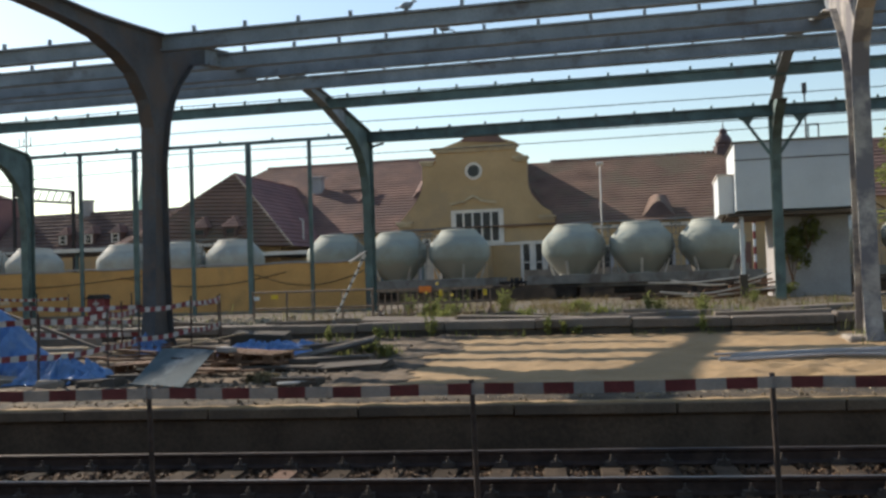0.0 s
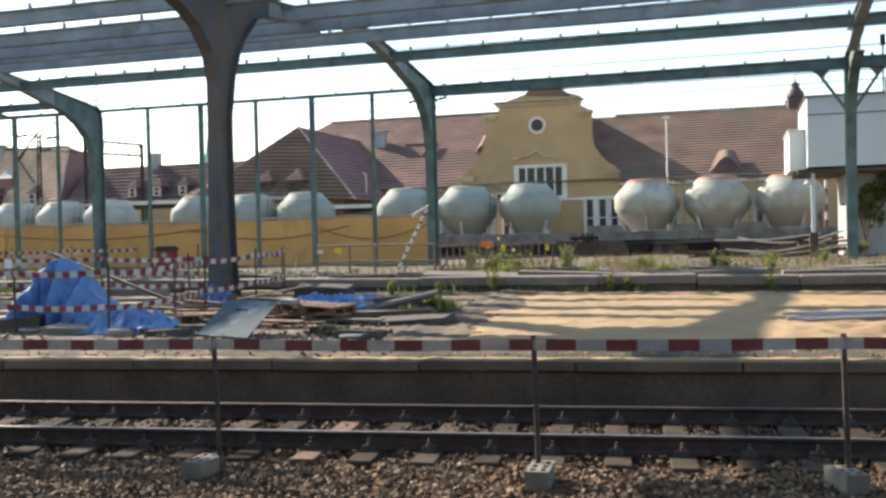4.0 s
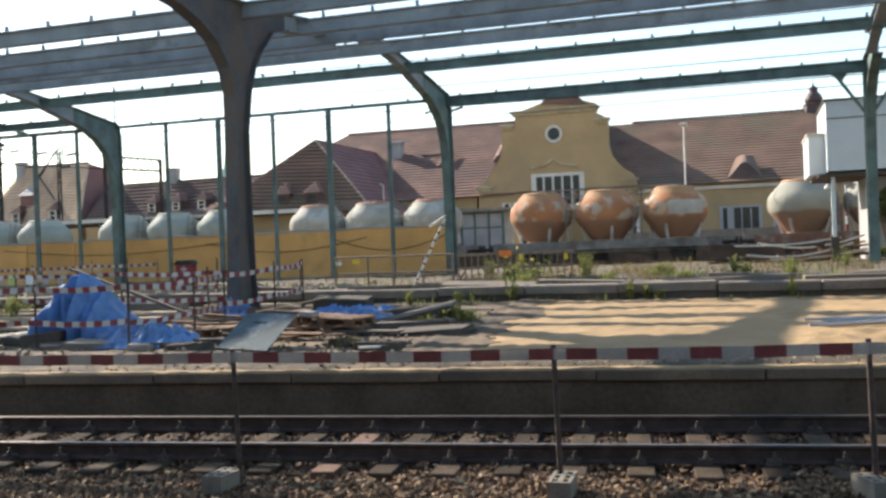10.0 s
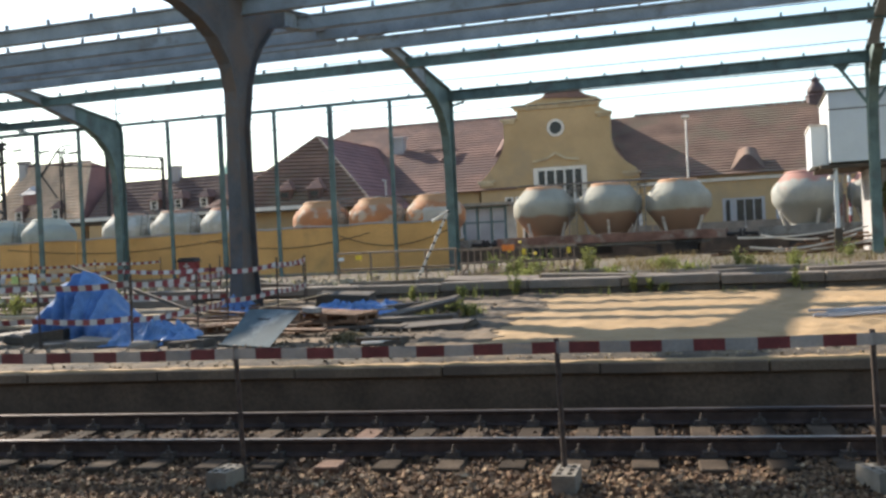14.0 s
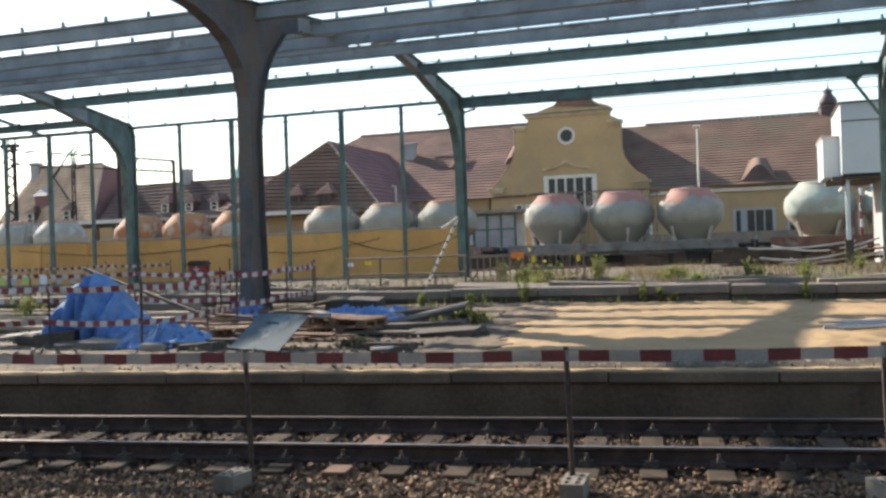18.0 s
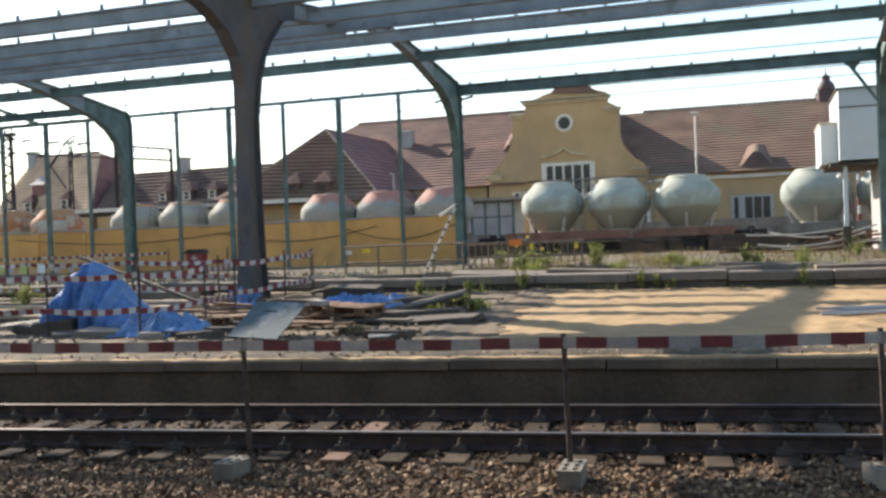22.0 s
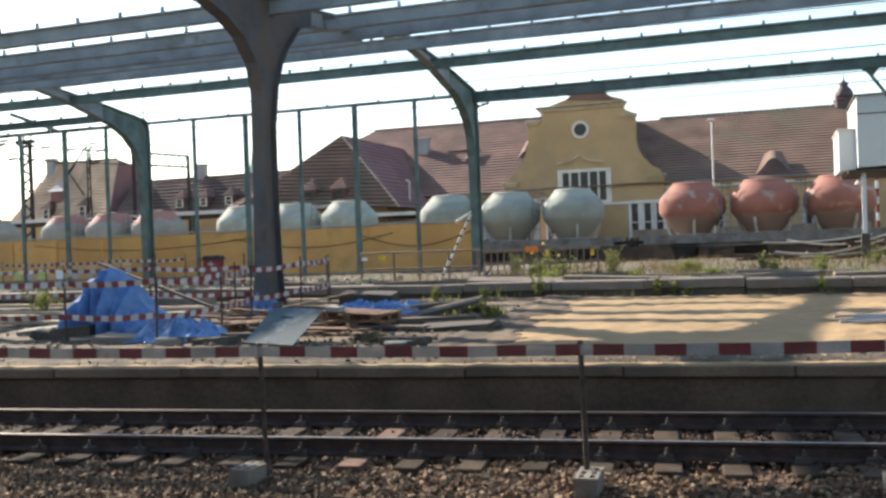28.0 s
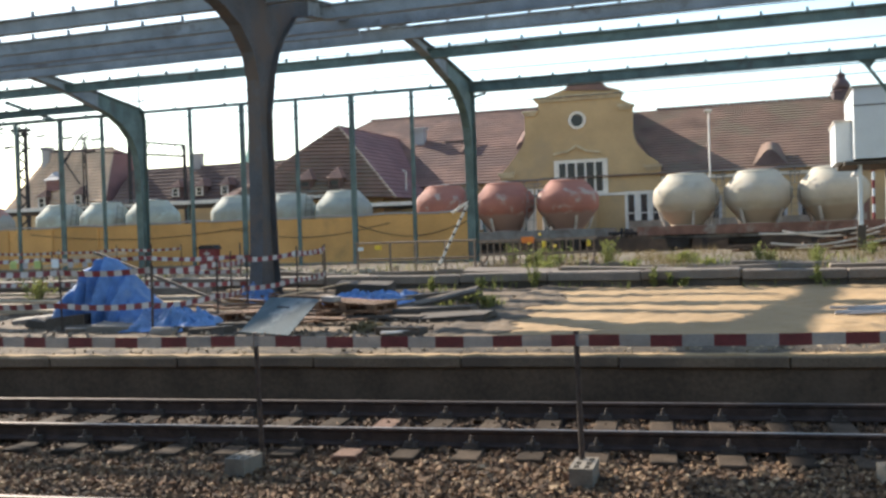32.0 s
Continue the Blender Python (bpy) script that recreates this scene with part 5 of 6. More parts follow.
# ---- plants ----
def leaf_mass(bm, c, r, n, size, seed, drop=0.0):
    rnd = random.Random(seed)
    for _ in range(n):
        while True:
            p = Vector((rnd.uniform(-1, 1), rnd.uniform(-1, 1), rnd.uniform(-1, 1)))
            if 0.25 < p.length < 1:
                break
        p = Vector((c[0] + p.x * r[0], c[1] + p.y * r[1], c[2] + p.z * r[2]))
        d = Vector((rnd.uniform(-1, 1), rnd.uniform(-1, 1), rnd.uniform(-0.6, 0.6))).normalized()
        u = d.cross(Vector((rnd.uniform(-1, 1), rnd.uniform(-1, 1), rnd.uniform(-1, 1)))).normalized()
        s = size * rnd.uniform(0.6, 1.3)
        v = [bm.verts.new(q) for q in (p - d * s, p + u * s * 0.42 + Vector((0, 0, s * 0.1)), p + d * s, p - u * s * 0.42)]
        bm.faces.new(v)
    return bm


def shrub(x, y, z, r, h, n, leaf, label, seed, name="shrub"):
    sh_ = thing(name, label, "shrub", group="shrubs")
    rnd = random.Random(seed)
    bm = B()
    for k in range(6):
        a = rnd.uniform(0, 6.28)
        rod(bm, [(x, y, z - 0.05), (x + 0.4 * r * math.cos(a), y + 0.4 * r * math.sin(a), z + h * 0.5), (x + 0.8 * r * math.cos(a), y + 0.8 * r * math.sin(a), z + h * 0.85)], [0.02, 0.014, 0.006], 5)
    part("stem", bm, M_WOOD, sh_)
    bm = B()
    for k in range(7):
        a = rnd.uniform(0, 6.28)
        q = rnd.uniform(0.1, 0.75)
        leaf_mass(bm, (x + q * r * math.cos(a), y + q * r * math.sin(a), z + h * rnd.uniform(0.25, 0.85)), (r * 0.42, r * 0.42, h * 0.22), n // 7, leaf, seed * 31 + k)
    part("foliage", bm, M_LEAF, sh_)
    return sh_


def tree(x, y, z, h, r, seed):
    tr_ = thing("tree", "leafy green tree behind the signal cabin", "tree")
    rnd_ = random.Random(seed)
    part("trunk", rod(B(), [(x, y, z), (x + 0.1, y, z + h * 0.4), (x - 0.1, y, z + h * 0.85)], [0.2, 0.15, 0.05], 9), M_WOOD, tr_)
    for k in range(7):
        a, q = rnd_.uniform(0, 6.28), z + h * rnd_.uniform(0.35, 0.7)
        part("limb", rod(B(), [(x, y, q), (x + 0.4 * r * math.cos(a), y + 0.4 * r * math.sin(a), q + 0.5), (x + 0.8 * r * math.cos(a), y + 0.8 * r * math.sin(a), q + 1.1)], [0.08, 0.05, 0.02], 6), M_WOOD, tr_)
    bm = B()
    for k in range(22):
        a, q = rnd_.uniform(0, 6.28), r * rnd_.uniform(0.1, 0.9)
        leaf_mass(bm, (x + q * math.cos(a), y + q * math.sin(a), z + h * rnd_.uniform(0.45, 0.98)), (r * 0.34, r * 0.34, r * 0.26), 130, 0.13, seed * 37 + k)
    part("crown", bm, M_LEAF, tr_)


tree(11.0, 48.0, 0.4, 8.0, 2.0, 5)
shrub(4.55, 37.25, 1.4, 0.6, 2.0, 420, 0.12, "bright green creeper hanging before a grey wall", 3)
shrub(4.3, 37.3, 0.86, 0.45, 0.6, 160, 0.08, "low green weeds at the foot of a wall", 4)
shrub(5.1, 37.3, 2.6, 0.75, 1.2, 320, 0.12, "dark green creeper under the cabin floor", 8)
def weed_clump(x, y, z, r, h, seed):
    """A tuft of leaning stems with small pointed leaves along them."""
    wc = thing("weed_clump", "yellow-green weed tuft growing in rough earth", "weeds", group="weed tufts")
    rnd_ = random.Random(seed)
    lf = B()
    for _ in range(6 + int(50 * r)):
        a, q = rnd_.uniform(0, 6.28), r * rnd_.uniform(0.1, 1.0)
        hh = h * rnd_.uniform(0.45, 1.0)
        p0 = Vector((x + 0.35 * q * math.cos(a), y + 0.35 * q * math.sin(a), z - 0.03))
        p1 = p0 + Vector((q * math.cos(a) * 0.8, q * math.sin(a) * 0.8, hh))
        mid = p0.lerp(p1, 0.5) + Vector((0, 0, hh * 0.12))
        part("stem", rod(B(), [p0, mid, p1], [0.008, 0.006, 0.003], 4), M_LEAF, wc)
        for k in range(9):
            t = rnd_.uniform(0.2, 1.0)
            p = p0.lerp(mid, t * 2) if t < 0.5 else mid.lerp(p1, t * 2 - 1)
            d = Vector((rnd_.uniform(-1, 1), rnd_.uniform(-1, 1), rnd_.uniform(0.0, 1.2))).normalized()
            u = d.cross(Vector((rnd_.uniform(-1, 1), rnd_.uniform(-1, 1), 0.3))).normalized()
            l = rnd_.uniform(0.05, 0.13)
            lf.faces.new([lf.verts.new(v) for v in (p, p + d * l * 0.5 + u * l * 0.18, p + d * l, p + d * l * 0.5 - u * l * 0.18)])
    part("foliage", lf, M_LEAF, wc)


for i, (x, y, h, r) in enumerate(((-4.35, 26.6, 0.75, 0.28), (-2.55, 27.5, 0.45, 0.35), (-0.4, 26.5, 0.6, 0.22), (2.6, 31.0, 0.6, 0.3), (-6.35, 26.2, 0.6, 0.4), (-5.9, 26.9, 0.55, 0.3), (-14.5, 19.5, 0.5, 0.4), (-16.2, 18.2, 0.55, 0.45), (-1.6, 24.5, 0.3, 0.3), (-3.3, 23.4, 0.3, 0.25), (0.9, 24.8, 0.35, 0.3), (-5.2, 22.6, 0.4, 0.25), (-6.1, 20.2, 0.3, 0.15), (-5.4, 17.2, 0.3, 0.3), (-4.9, 16.6, 0.22, 0.25), (-4.95, 20.35, 0.5, 0.16), (-2.43, 20.38, 0.42, 0.12), (-2.09, 20.4, 0.3, 0.06), (-1.8, 20.2, 0.2, 0.08), (0.74, 20.36, 0.5, 0.1), (-7.0, 19.6, 0.4, 0.1), (-2.31, 27.5, 0.35, 0.3), (-0.2, 27.0, 0.45, 0.22), (1.1, 30.7, 0.4, 0.3), (-5.44, 33.2, 0.7, 0.35), (-8.0, 30.0, 0.75, 0.4))):
    weed_clump(x, y, weed_z(x, y) if y > 20.62 else sand_z(x, y), r, h, 20 + i)


M_PETAL = mat("yellow_petals", (0.7, 0.48, 0.04), 0.7, 0.2, 8, 30, 0.0)
fl = thing("flowering_weed", "tall green weed with small yellow flower heads", "flowers")
rnd_f = random.Random(77)
lf = B()
for i in range(9):
    x, h = -6.9 + 0.14 * i + rnd_f.uniform(-0.05, 0.05), rnd_f.uniform(0.55, 0.95)
    y = 27.9 + rnd_f.uniform(-0.2, 0.2)
    part("stem", rod(B(), [(x, y, 0.85), (x + 0.05, y, 0.85 + h * 0.6), (x + rnd_f.uniform(-0.08, 0.08), y, 0.85 + h)], [0.012, 0.01, 0.006], 5), M_LEAF, fl)
    leaf_mass(lf, (x, y, 0.85 + h * 0.4), (0.13, 0.13, h * 0.35), 20, 0.08, 300 + i)
    if i % 3 == 0:
        part("flower_head", lathe(B(), [(0.02, -0.02), (0.05, 0.0), (0.02, 0.02)], 8), M_PETAL, fl, at=pose(x, y - 0.05, 0.87 + h, 60, 0, 0))
part("foliage", lf, M_LEAF, fl)


def blades(name, spots, m, label, seed, hmin, hmax, w=0.012):
    """Many single grass blades in one mesh; spots: x0, x1, y0, y1, base, count."""
    rnd = random.Random(seed)
    vs, fs = [], []
    for x0, x1, y0, y1, zf, n in spots:
        for _ in range(n):
            x, y = rnd.uniform(x0, x1), rnd.uniform(y0, y1)
            if noise.noise((x * 0.9, y * 0.9, seed)) < 0.06 + 0.25 * noise.noise((x * 0.3, y * 0.35, seed + 2)):
                continue
            z = zf(x, y) - 0.02
            h = rnd.uniform(hmin, hmax) * (0.7 + 0.6 * noise.noise((x * 0.6, y * 0.6, seed + 5.0)))
            a, l = rnd.uniform(0, 6.28), rnd.uniform(0.1, 0.5) * h
            dx, dy = w * math.cos(a + 1.57), w * math.sin(a + 1.57)
            ex, ey = l * math.cos(a), l * math.sin(a)
            k = len(vs)
            vs += [(x - dx, y - dy, z), (x + dx, y + dy, z), (x + ex * 0.4 + dx * 0.7, y + ey * 0.4 + dy * 0.7, z + h * 0.6), (x + ex * 0.4 - dx * 0.7, y + ey * 0.4 - dy * 0.7, z + h * 0.6), (x + ex, y + ey, z + h)]
            fs += [(k, k + 1, k + 2, k + 3), (k + 3, k + 2, k + 4)]
    me = bpy.data.meshes.new(name)
    me.from_pydata(vs, [], fs)
    me.materials.append(m)
    return tagged(new(name, me), label, "grass", kind="stuff")


blades("dry_grass", ((-9, 9, 21.2, 33, weed_z, 12000), (-34, -9, 21.2, 34, weed_z, 1500), (-8, 7, 33, 42, weed_z, 4000)), M_STRAW, "straw-coloured dry grass in rough earth", 5, 0.08, 0.4)
blades("green_grass", ((-9, 9, 21.2, 32, weed_z, 1500), (-34, -9, 21, 33, weed_z, 700), (-4.9, -3.8, 26, 27, weed_z, 260), (-3.0, -2.0, 27, 28.3, weed_z, 260), (-0.9, 0.2, 26, 27.2, weed_z, 260), (1.0, 1.9, 22.4, 23.4, weed_z, 200), (-6.6, -5.6, 25.4, 26.3, weed_z, 200)), M_LEAF, "thin green weeds among dry grass", 6, 0.15, 0.5)
blades("kerb_grass", ((-7.5, 6, 19.9, 20.45, sand_z, 330), (-6.6, -5.9, 17.6, 18.6, sand_z, 120), (-5.9, -4.6, 16.2, 17.2, sand_z, 260), (2.5, 4.6, 17.5, 19, sand_z, 120)), M_LEAF, "green grass tufts along the kerb", 7, 0.12, 0.42)

# ---- ballast stones ----
def stones(name, n, x0, x1, y0, y1, s0, s1, seed, colours, label, zf, skew=0.104):
    rs = np.random.RandomState(seed)
    base = np.array([(x, y, z) for x in (-1, 1) for y in (-1, 1) for z in (-1, 1)], float)
    quads = np.array(((0, 1, 3, 2), (4, 6, 7, 5), (0, 4, 5, 1), (2, 3, 7, 6), (0, 2, 6, 4), (1, 5, 7, 3)))
    x = rs.uniform(x0, x1, n)
    y = rs.uniform(y0, y1, n) + skew * x
    v = base[None] * rs.uniform(0.45, 1.1, (n, 8, 1)) + rs.uniform(-0.3, 0.3, (n, 8, 3))
    v *= rs.uniform(0.65, 1.2, (n, 1, 3)) * rs.uniform(s0, s1, (n, 1, 1))
    q = rs.normal(size=(n, 4))
    q /= np.linalg.norm(q, axis=1)[:, None]
    w, a, b, c = q.T
    rot = np.array([[1 - 2 * (b * b + c * c), 2 * (a * b - c * w), 2 * (a * c + b * w)], [2 * (a * b + c * w), 1 - 2 * (a * a + c * c), 2 * (b * c - a * w)], [2 * (a * c - b * w), 2 * (b * c + a * w), 1 - 2 * (a * a + b * b)]]).transpose(2, 0, 1)
    v = np.einsum("nij,nkj->nki", rot, v)
    z = np.array([zf(p, r) for p, r in zip(x, y)]) + rs.uniform(-0.01, 0.025, n)
    v += np.stack([x, y, z], 1)[:, None]
    f = (quads[None] + 8 * np.arange(n)[:, None, None]).reshape(-1, 4)
    me = bpy.data.meshes.new(name)
    me.from_pydata(v.reshape(-1, 3).tolist(), [], f.tolist())
    m = mat(name, (0.3, 0.3, 0.3), 0.9, 0.2, 20, 120, 0.3)
    nn, l = m.node_tree.nodes, m.node_tree.links
    geo = nn.new("ShaderNodeNewGeometry")
    rp = nn.new("ShaderNodeValToRGB")
    el = rp.color_ramp.elements
    el[0].position, el[0].color = 0.0, (*colours[0], 1)
    el[1].position, el[1].color = 1.0, (*colours[-1], 1)
    for i, col in enumerate(colours[1:-1]):
        e = el.new((i + 1) / (len(colours) - 1))
        e.color = (*col, 1)
    l.new(geo.outputs["Random Per Island"], rp.inputs[0])
    bs = nn["Principled BSDF"]
    l.new(rp.outputs[0], bs.inputs["Base Color"])
    me.materials.append(m)
    return tagged(new(name, me), label, "stones", kind="stuff")


STONE = ((0.029, 0.018, 0.01), (0.08, 0.045, 0.022), (0.148, 0.085, 0.044), (0.039, 0.022, 0.013), (0.193, 0.116, 0.059), (0.114, 0.054, 0.025), (0.296, 0.193, 0.105), (0.036, 0.021, 0.012), (0.432, 0.305, 0.175))
stones("ballast_stones", 46000, -11, 3.6, 5.6, 9.0, 0.013, 0.03, 1, STONE, "angular brown and grey ballast stones", ballast_z)
stones("track_ballast", 16000, -15, 3.8, 9.0, 11.5, 0.015, 0.032, 2, STONE[:5], "dark oily ballast stones between the rails", lambda x, y: ballast_z(x, y) + 0.018 + 0.025 * noise.noise((x * 1.7, y * 2.3, 8.0)))
stones("far_ballast", 5000, -24, -11, 6.5, 11.3, 0.025, 0.045, 3, STONE, "brown ballast stones", ballast_z)
RUB = ((0.19, 0.145, 0.1), (0.26, 0.2, 0.135), (0.3, 0.25, 0.19), (0.15, 0.115, 0.08))
stones("platform_rubble", 700, -16, -4.5, 12.3, 18.5, 0.01, 0.04, 4, RUB, "broken mortar and stone scattered on the sand", sand_z, 0.05)
stones("sand_clods", 420, -4.5, 5, 11.9, 13.0, 0.01, 0.03, 5, ((0.45, 0.33, 0.2), (0.36, 0.27, 0.17), (0.5, 0.4, 0.27)), "small clods of dug sand", sand_z, 0.09)

# ---- red and white tape ----
def tape(parent, a, b, width=0.085, seg=0.265, sag=0.03, shift=0.0, tilt=0.0, white=M_WHITEPAINT, red=M_REDPAINT):
    """Barrier tape between two points, in red and white lengths; shift: where in the pattern it starts."""
    a, b = Vector(a), Vector(b)
    L = (b - a).length
    cuts = [0.0]
    k = math.floor(shift / seg) + 1
    while k * seg - shift < L - 0.01:
        cuts.append(k * seg - shift)
        k += 1
    cuts.append(L)
    th = Vector((0, 0.0015, 0))
    for i, (c0, c1) in enumerate(zip(cuts, cuts[1:])):
        bm = B()
        ps = []
        for d in (c0, (c0 + c1) / 2, c1):
            t = d / L
            p = a.lerp(b, t)
            p.z -= sag * 4 * t * (1 - t)
            p.y += 0.012 * math.sin(t * 17 + shift)
            ps.append(p)
        for p, q in zip(ps, ps[1:]):
            o = Vector((0, tilt, 1)).normalized() * width / 2
            bm.faces.new([bm.verts.new(w) for w in (p - o, q - o, q + o, p + o)])
            bm.faces.new([bm.verts.new(w + th) for w in (p + o, q + o, q - o, p - o)])
        part("tape_length", bm, red if (math.floor(shift / seg) + i) % 2 else white, parent)


def block_mesh():
    """A hollow concrete block with slots through its top."""
    bm = B()
    lx, ly, h = 0.2, 0.098, 0.19
    xs = [-lx, -0.165, -0.085, -0.05, 0.04, 0.085, 0.165, lx]
    ys = [-ly, -0.068, -0.022, 0.022, 0.068, ly]
    for i in range(7):
        for j in range(5):
            hole = i in (1, 3, 5) and j in (1, 3)
            box(bm, xs[i], xs[i + 1], ys[j], ys[j + 1], 0, h - (0.14 if hole else 0))
    bmesh.ops.remove_doubles(bm, verts=bm.verts[:], dist=1e-5)
    return mesh("block", bm, M_BLOCK)


BLOCK = block_mesh()
POSTS = ((-10.6, 7.6, 85, -0.05, -0.15), (-7.55, 7.75, 66, -0.12, -0.15), (-4.6, 7.95, 91, -0.06, -0.17), (-1.64, 8.15, 92, 0.07, -0.14), (0.87, 8.5, 110, 0.0, -0.12), (3.7, 8.8, 95, 0.0, -0.15))
nf = thing("track_tape_fence", "red and white tape on thin iron posts set in concrete blocks", "tape fence")
tops = []
for x, y, a, ox, oy in POSTS:
    z = ballast_z(x, y) - 0.02
    part("block", BLOCK, None, nf, "grey hollow concrete block", at=pose(x + ox, y + oy, z, random.uniform(-2, 2), random.uniform(-2, 2), a))
    lean = random.uniform(-0.012, 0.012)
    part("post", rod(B(), [(x + 0.03, y, z + 0.06), (x + lean, y, 1.04)], 0.024, 8), M_RUSTROD, nf, "thin rusty iron post")
    tops.append((x + lean, y - 0.028, 0.965))
for i, (p, q) in enumerate(zip(tops, tops[1:])):
    tape(nf, p, q, 0.1, 0.256, 0.012, (0.1, 0.308, 0.046, 0.146, 0.1)[i], 0.0, M_FILMWHITE, M_FILMRED)


def tape_fence(name, pts, zs, label, h=1.05, extra=()):
    tf = thing(name, label, "tape fence", group="tape fences")
    for x, y in pts:
        z = (sand_z(x, y) if y < 20.6 else weed_z(x, y)) - 0.05
        part("post", rod(B(), [(x, y, z), (x + random.uniform(-0.03, 0.03), y, z + h + random.uniform(0, 0.12))], 0.018, 6), M_RUSTROD, tf)
    for k, dz in enumerate(zs):
        for i, ((x0, y0), (x1, y1)) in enumerate(zip(pts, pts[1:])):
            g = lambda x, y: sand_z(x, y) if y < 20.6 else weed_z(x, y)
            tape(tf, (x0, y0 - 0.02, g(x0, y0) + dz), (x1, y1 - 0.02, g(x1, y1) + dz), 0.095, 0.16, 0.04, 0.06 * i + 0.1 * k, random.uniform(-0.3, 0.3))
    return tf


tape_fence("site_tape_fence", ((-14.2, 13.5), (-11.45, 13.4), (-9.5, 13.2)), (1.0, 0.44), "two rows of red and white tape on rusty rods", 1.02)
tape_fence("site_tape_fence", ((-9.5, 13.2), (-9.35, 14.9), (-9.75, 16.6), (-9.5, 18.2), (-9.7, 20.0)), (0.98, 0.42), "sagging red and white tape beside a steel column", 1.05)
tape_fence("site_tape_fence", ((-19.5, 18.8), (-16.4, 18.6), (-13.6, 18.7), (-11.2, 18.4), (-9.7, 19.9)), (0.92, 0.35), "tangled red and white tape on rusty rods", 1.0)
tape_fence("site_tape_fence", ((-22, 21.5), (-18.5, 21.4), (-15.5, 21.6), (-12.8, 21.5)), (0.3,), "drooping red and white tape behind the dug area", 0.95)
tape_fence("site_tape_fence", ((-29, 30.5), (-26, 30.4), (-23.4, 30.5), (-20.6, 30.5)), (0.82,), "far red and white tape before the hoarding", 0.95)

M_LIME = mat("lime_plate", (0.42, 0.5, 0.16), 0.6, 0.15, 4, 30, 0.05)
for x, w, m, col in ((-17.16, 0.2, M_LIME, "lime-green"), (-16.45, 0.19, M_LIME, "lime-green"), (-15.94, 0.21, M_WHITE, "pale blue-white"), (-16.8, 0.15, M_GREYWALL, "grey"), (-15.5, 0.14, M_GREYWALL, "grey"), (-15.1, 0.14, M_GREYWALL, "grey")):
    pl = part("tape_plate", box(B(), x - w / 2, x + w / 2, 18.5, 18.512, 1.4, 1.4 + w * 0.95), m, bevel=0.004)
    tagged(pl, col + " plastic plate hung on barrier tape", "plate", "tape plates")

# ---- tarpaulins ----
M_TARP_SHINY = mat("shiny_blue_sheet", (0.11, 0.22, 0.42), 0.42, 0.25, 4, 40, 0.2, spec=0.6)


def cloth(name, x0, x1, y0, y1, fn, nx, ny, label, m=M_TARP):
    vs = []
    for j in range(ny):
        for i in range(nx):
            u, v = i / (nx - 1), j / (ny - 1)
            x, y = x0 + (x1 - x0) * u, y0 + (y1 - y0) * v
            dx, dy, h = fn(u, v)
            vs.append((x + dx, y + dy, sand_z(x, y) + h))
    fs = [(j * nx + i, j * nx + i + 1, (j + 1) * nx + i + 1, (j + 1) * nx + i) for j in range(ny - 1) for i in range(nx - 1)]
    me = bpy.data.meshes.new(name)
    me.from_pydata(vs, [], fs)
    me.materials.append(m)
    ob_ = new(name, me)
    sol = ob_.modifiers.new("thick", "SOLIDIFY")
    sol.thickness = 0.012
    return tagged(ob_, label, "tarpaulin", "tarpaulins")


def heap(u, v):
    """A tall narrow heap under cloth, falling away in folds on one side."""
    prof = ((0.0, 0.0), (0.04, 0.38), (0.08, 0.68), (0.13, 0.84), (0.2, 0.95), (0.28, 1.02), (0.41, 1.0), (0.46, 0.88), (0.55, 0.55), (0.66, 0.3), (0.8, 0.15), (1.0, 0.0))
    top = float(np.interp(u, [q[0] for q in prof], [q[1] for q in prof]))
    b = max(0.0, 1 - abs(v - 0.55) * 2) ** 0.35
    run = u - 0.28 * (1 - v) * top
    f1 = math.sin(run * 34 + 2.0 * noise.noise((u * 4, v * 2, 5))) + 0.5 * math.sin(run * 61 + 3 * v)
    crease = -0.9 * math.exp(-((run - 0.06) / 0.02) ** 2)
    fold = (0.09 * f1 + 0.12 * crease) * (1 - v) ** 0.4 + 0.05 * noise.noise((u * 9, v * 6, 2))
    h = 1.12 * top * b * (1 + 0.05 * noise.noise((u * 6, v * 6, 8)))
    return 0.35 * fold, -1.3 * fold * (0.3 + top), max(0.015, h + 0.3 * fold * top)


cloth("tarpaulin", -12.2, -9.75, 13.75, 15.3, heap, 90, 46, "blue plastic tarpaulin draped over a tall heap")


def crumple(u, v):
    e = max(0.0, 1 - (2 * u - 1) ** 4) * max(0.0, 1 - (2 * v - 1) ** 2)
    r = abs(noise.noise((u * 7, v * 5, 3))) + 0.6 * abs(noise.noise((u * 15, v * 11, 6)))
    return 0.12 * noise.noise((u * 7, v * 7, 1)), 0.12 * noise.noise((u * 7, v * 7, 4)), 0.02 + e * (0.15 + 0.36 * r)


def low_crumple(u, v):
    dx, dy, h = crumple(u, v)
    return dx, dy, 0.7 * h


cloth("tarpaulin", -10.15, -8.65, 13.15, 14.2, crumple, 60, 44, "shiny crumpled blue plastic sheet on the ground", M_TARP_SHINY)
cloth("tarpaulin", -8.35, -6.3, 16.4, 18.2, low_crumple, 60, 40, "crumpled blue plastic sheet on old boards")
cloth("tarpaulin", -10.5, -9.75, 17.2, 18.1, crumple, 40, 30, "blue plastic sheet beside a steel column")

# ---- debris ----
def plank(x, y, z, l, w, t, rz, ry=0.0, rx=0.0, m=M_WOOD, label="weathered dark board on a heap", name="board"):
    bm = box(B(), -l / 2, l / 2, -w / 2, w / 2, 0, t)
    ob_ = part(name, bm, m, at=pose(x, y, z, rx, ry, rz), bevel=0.006)
    return tagged(ob_, label, "board", "loose boards")


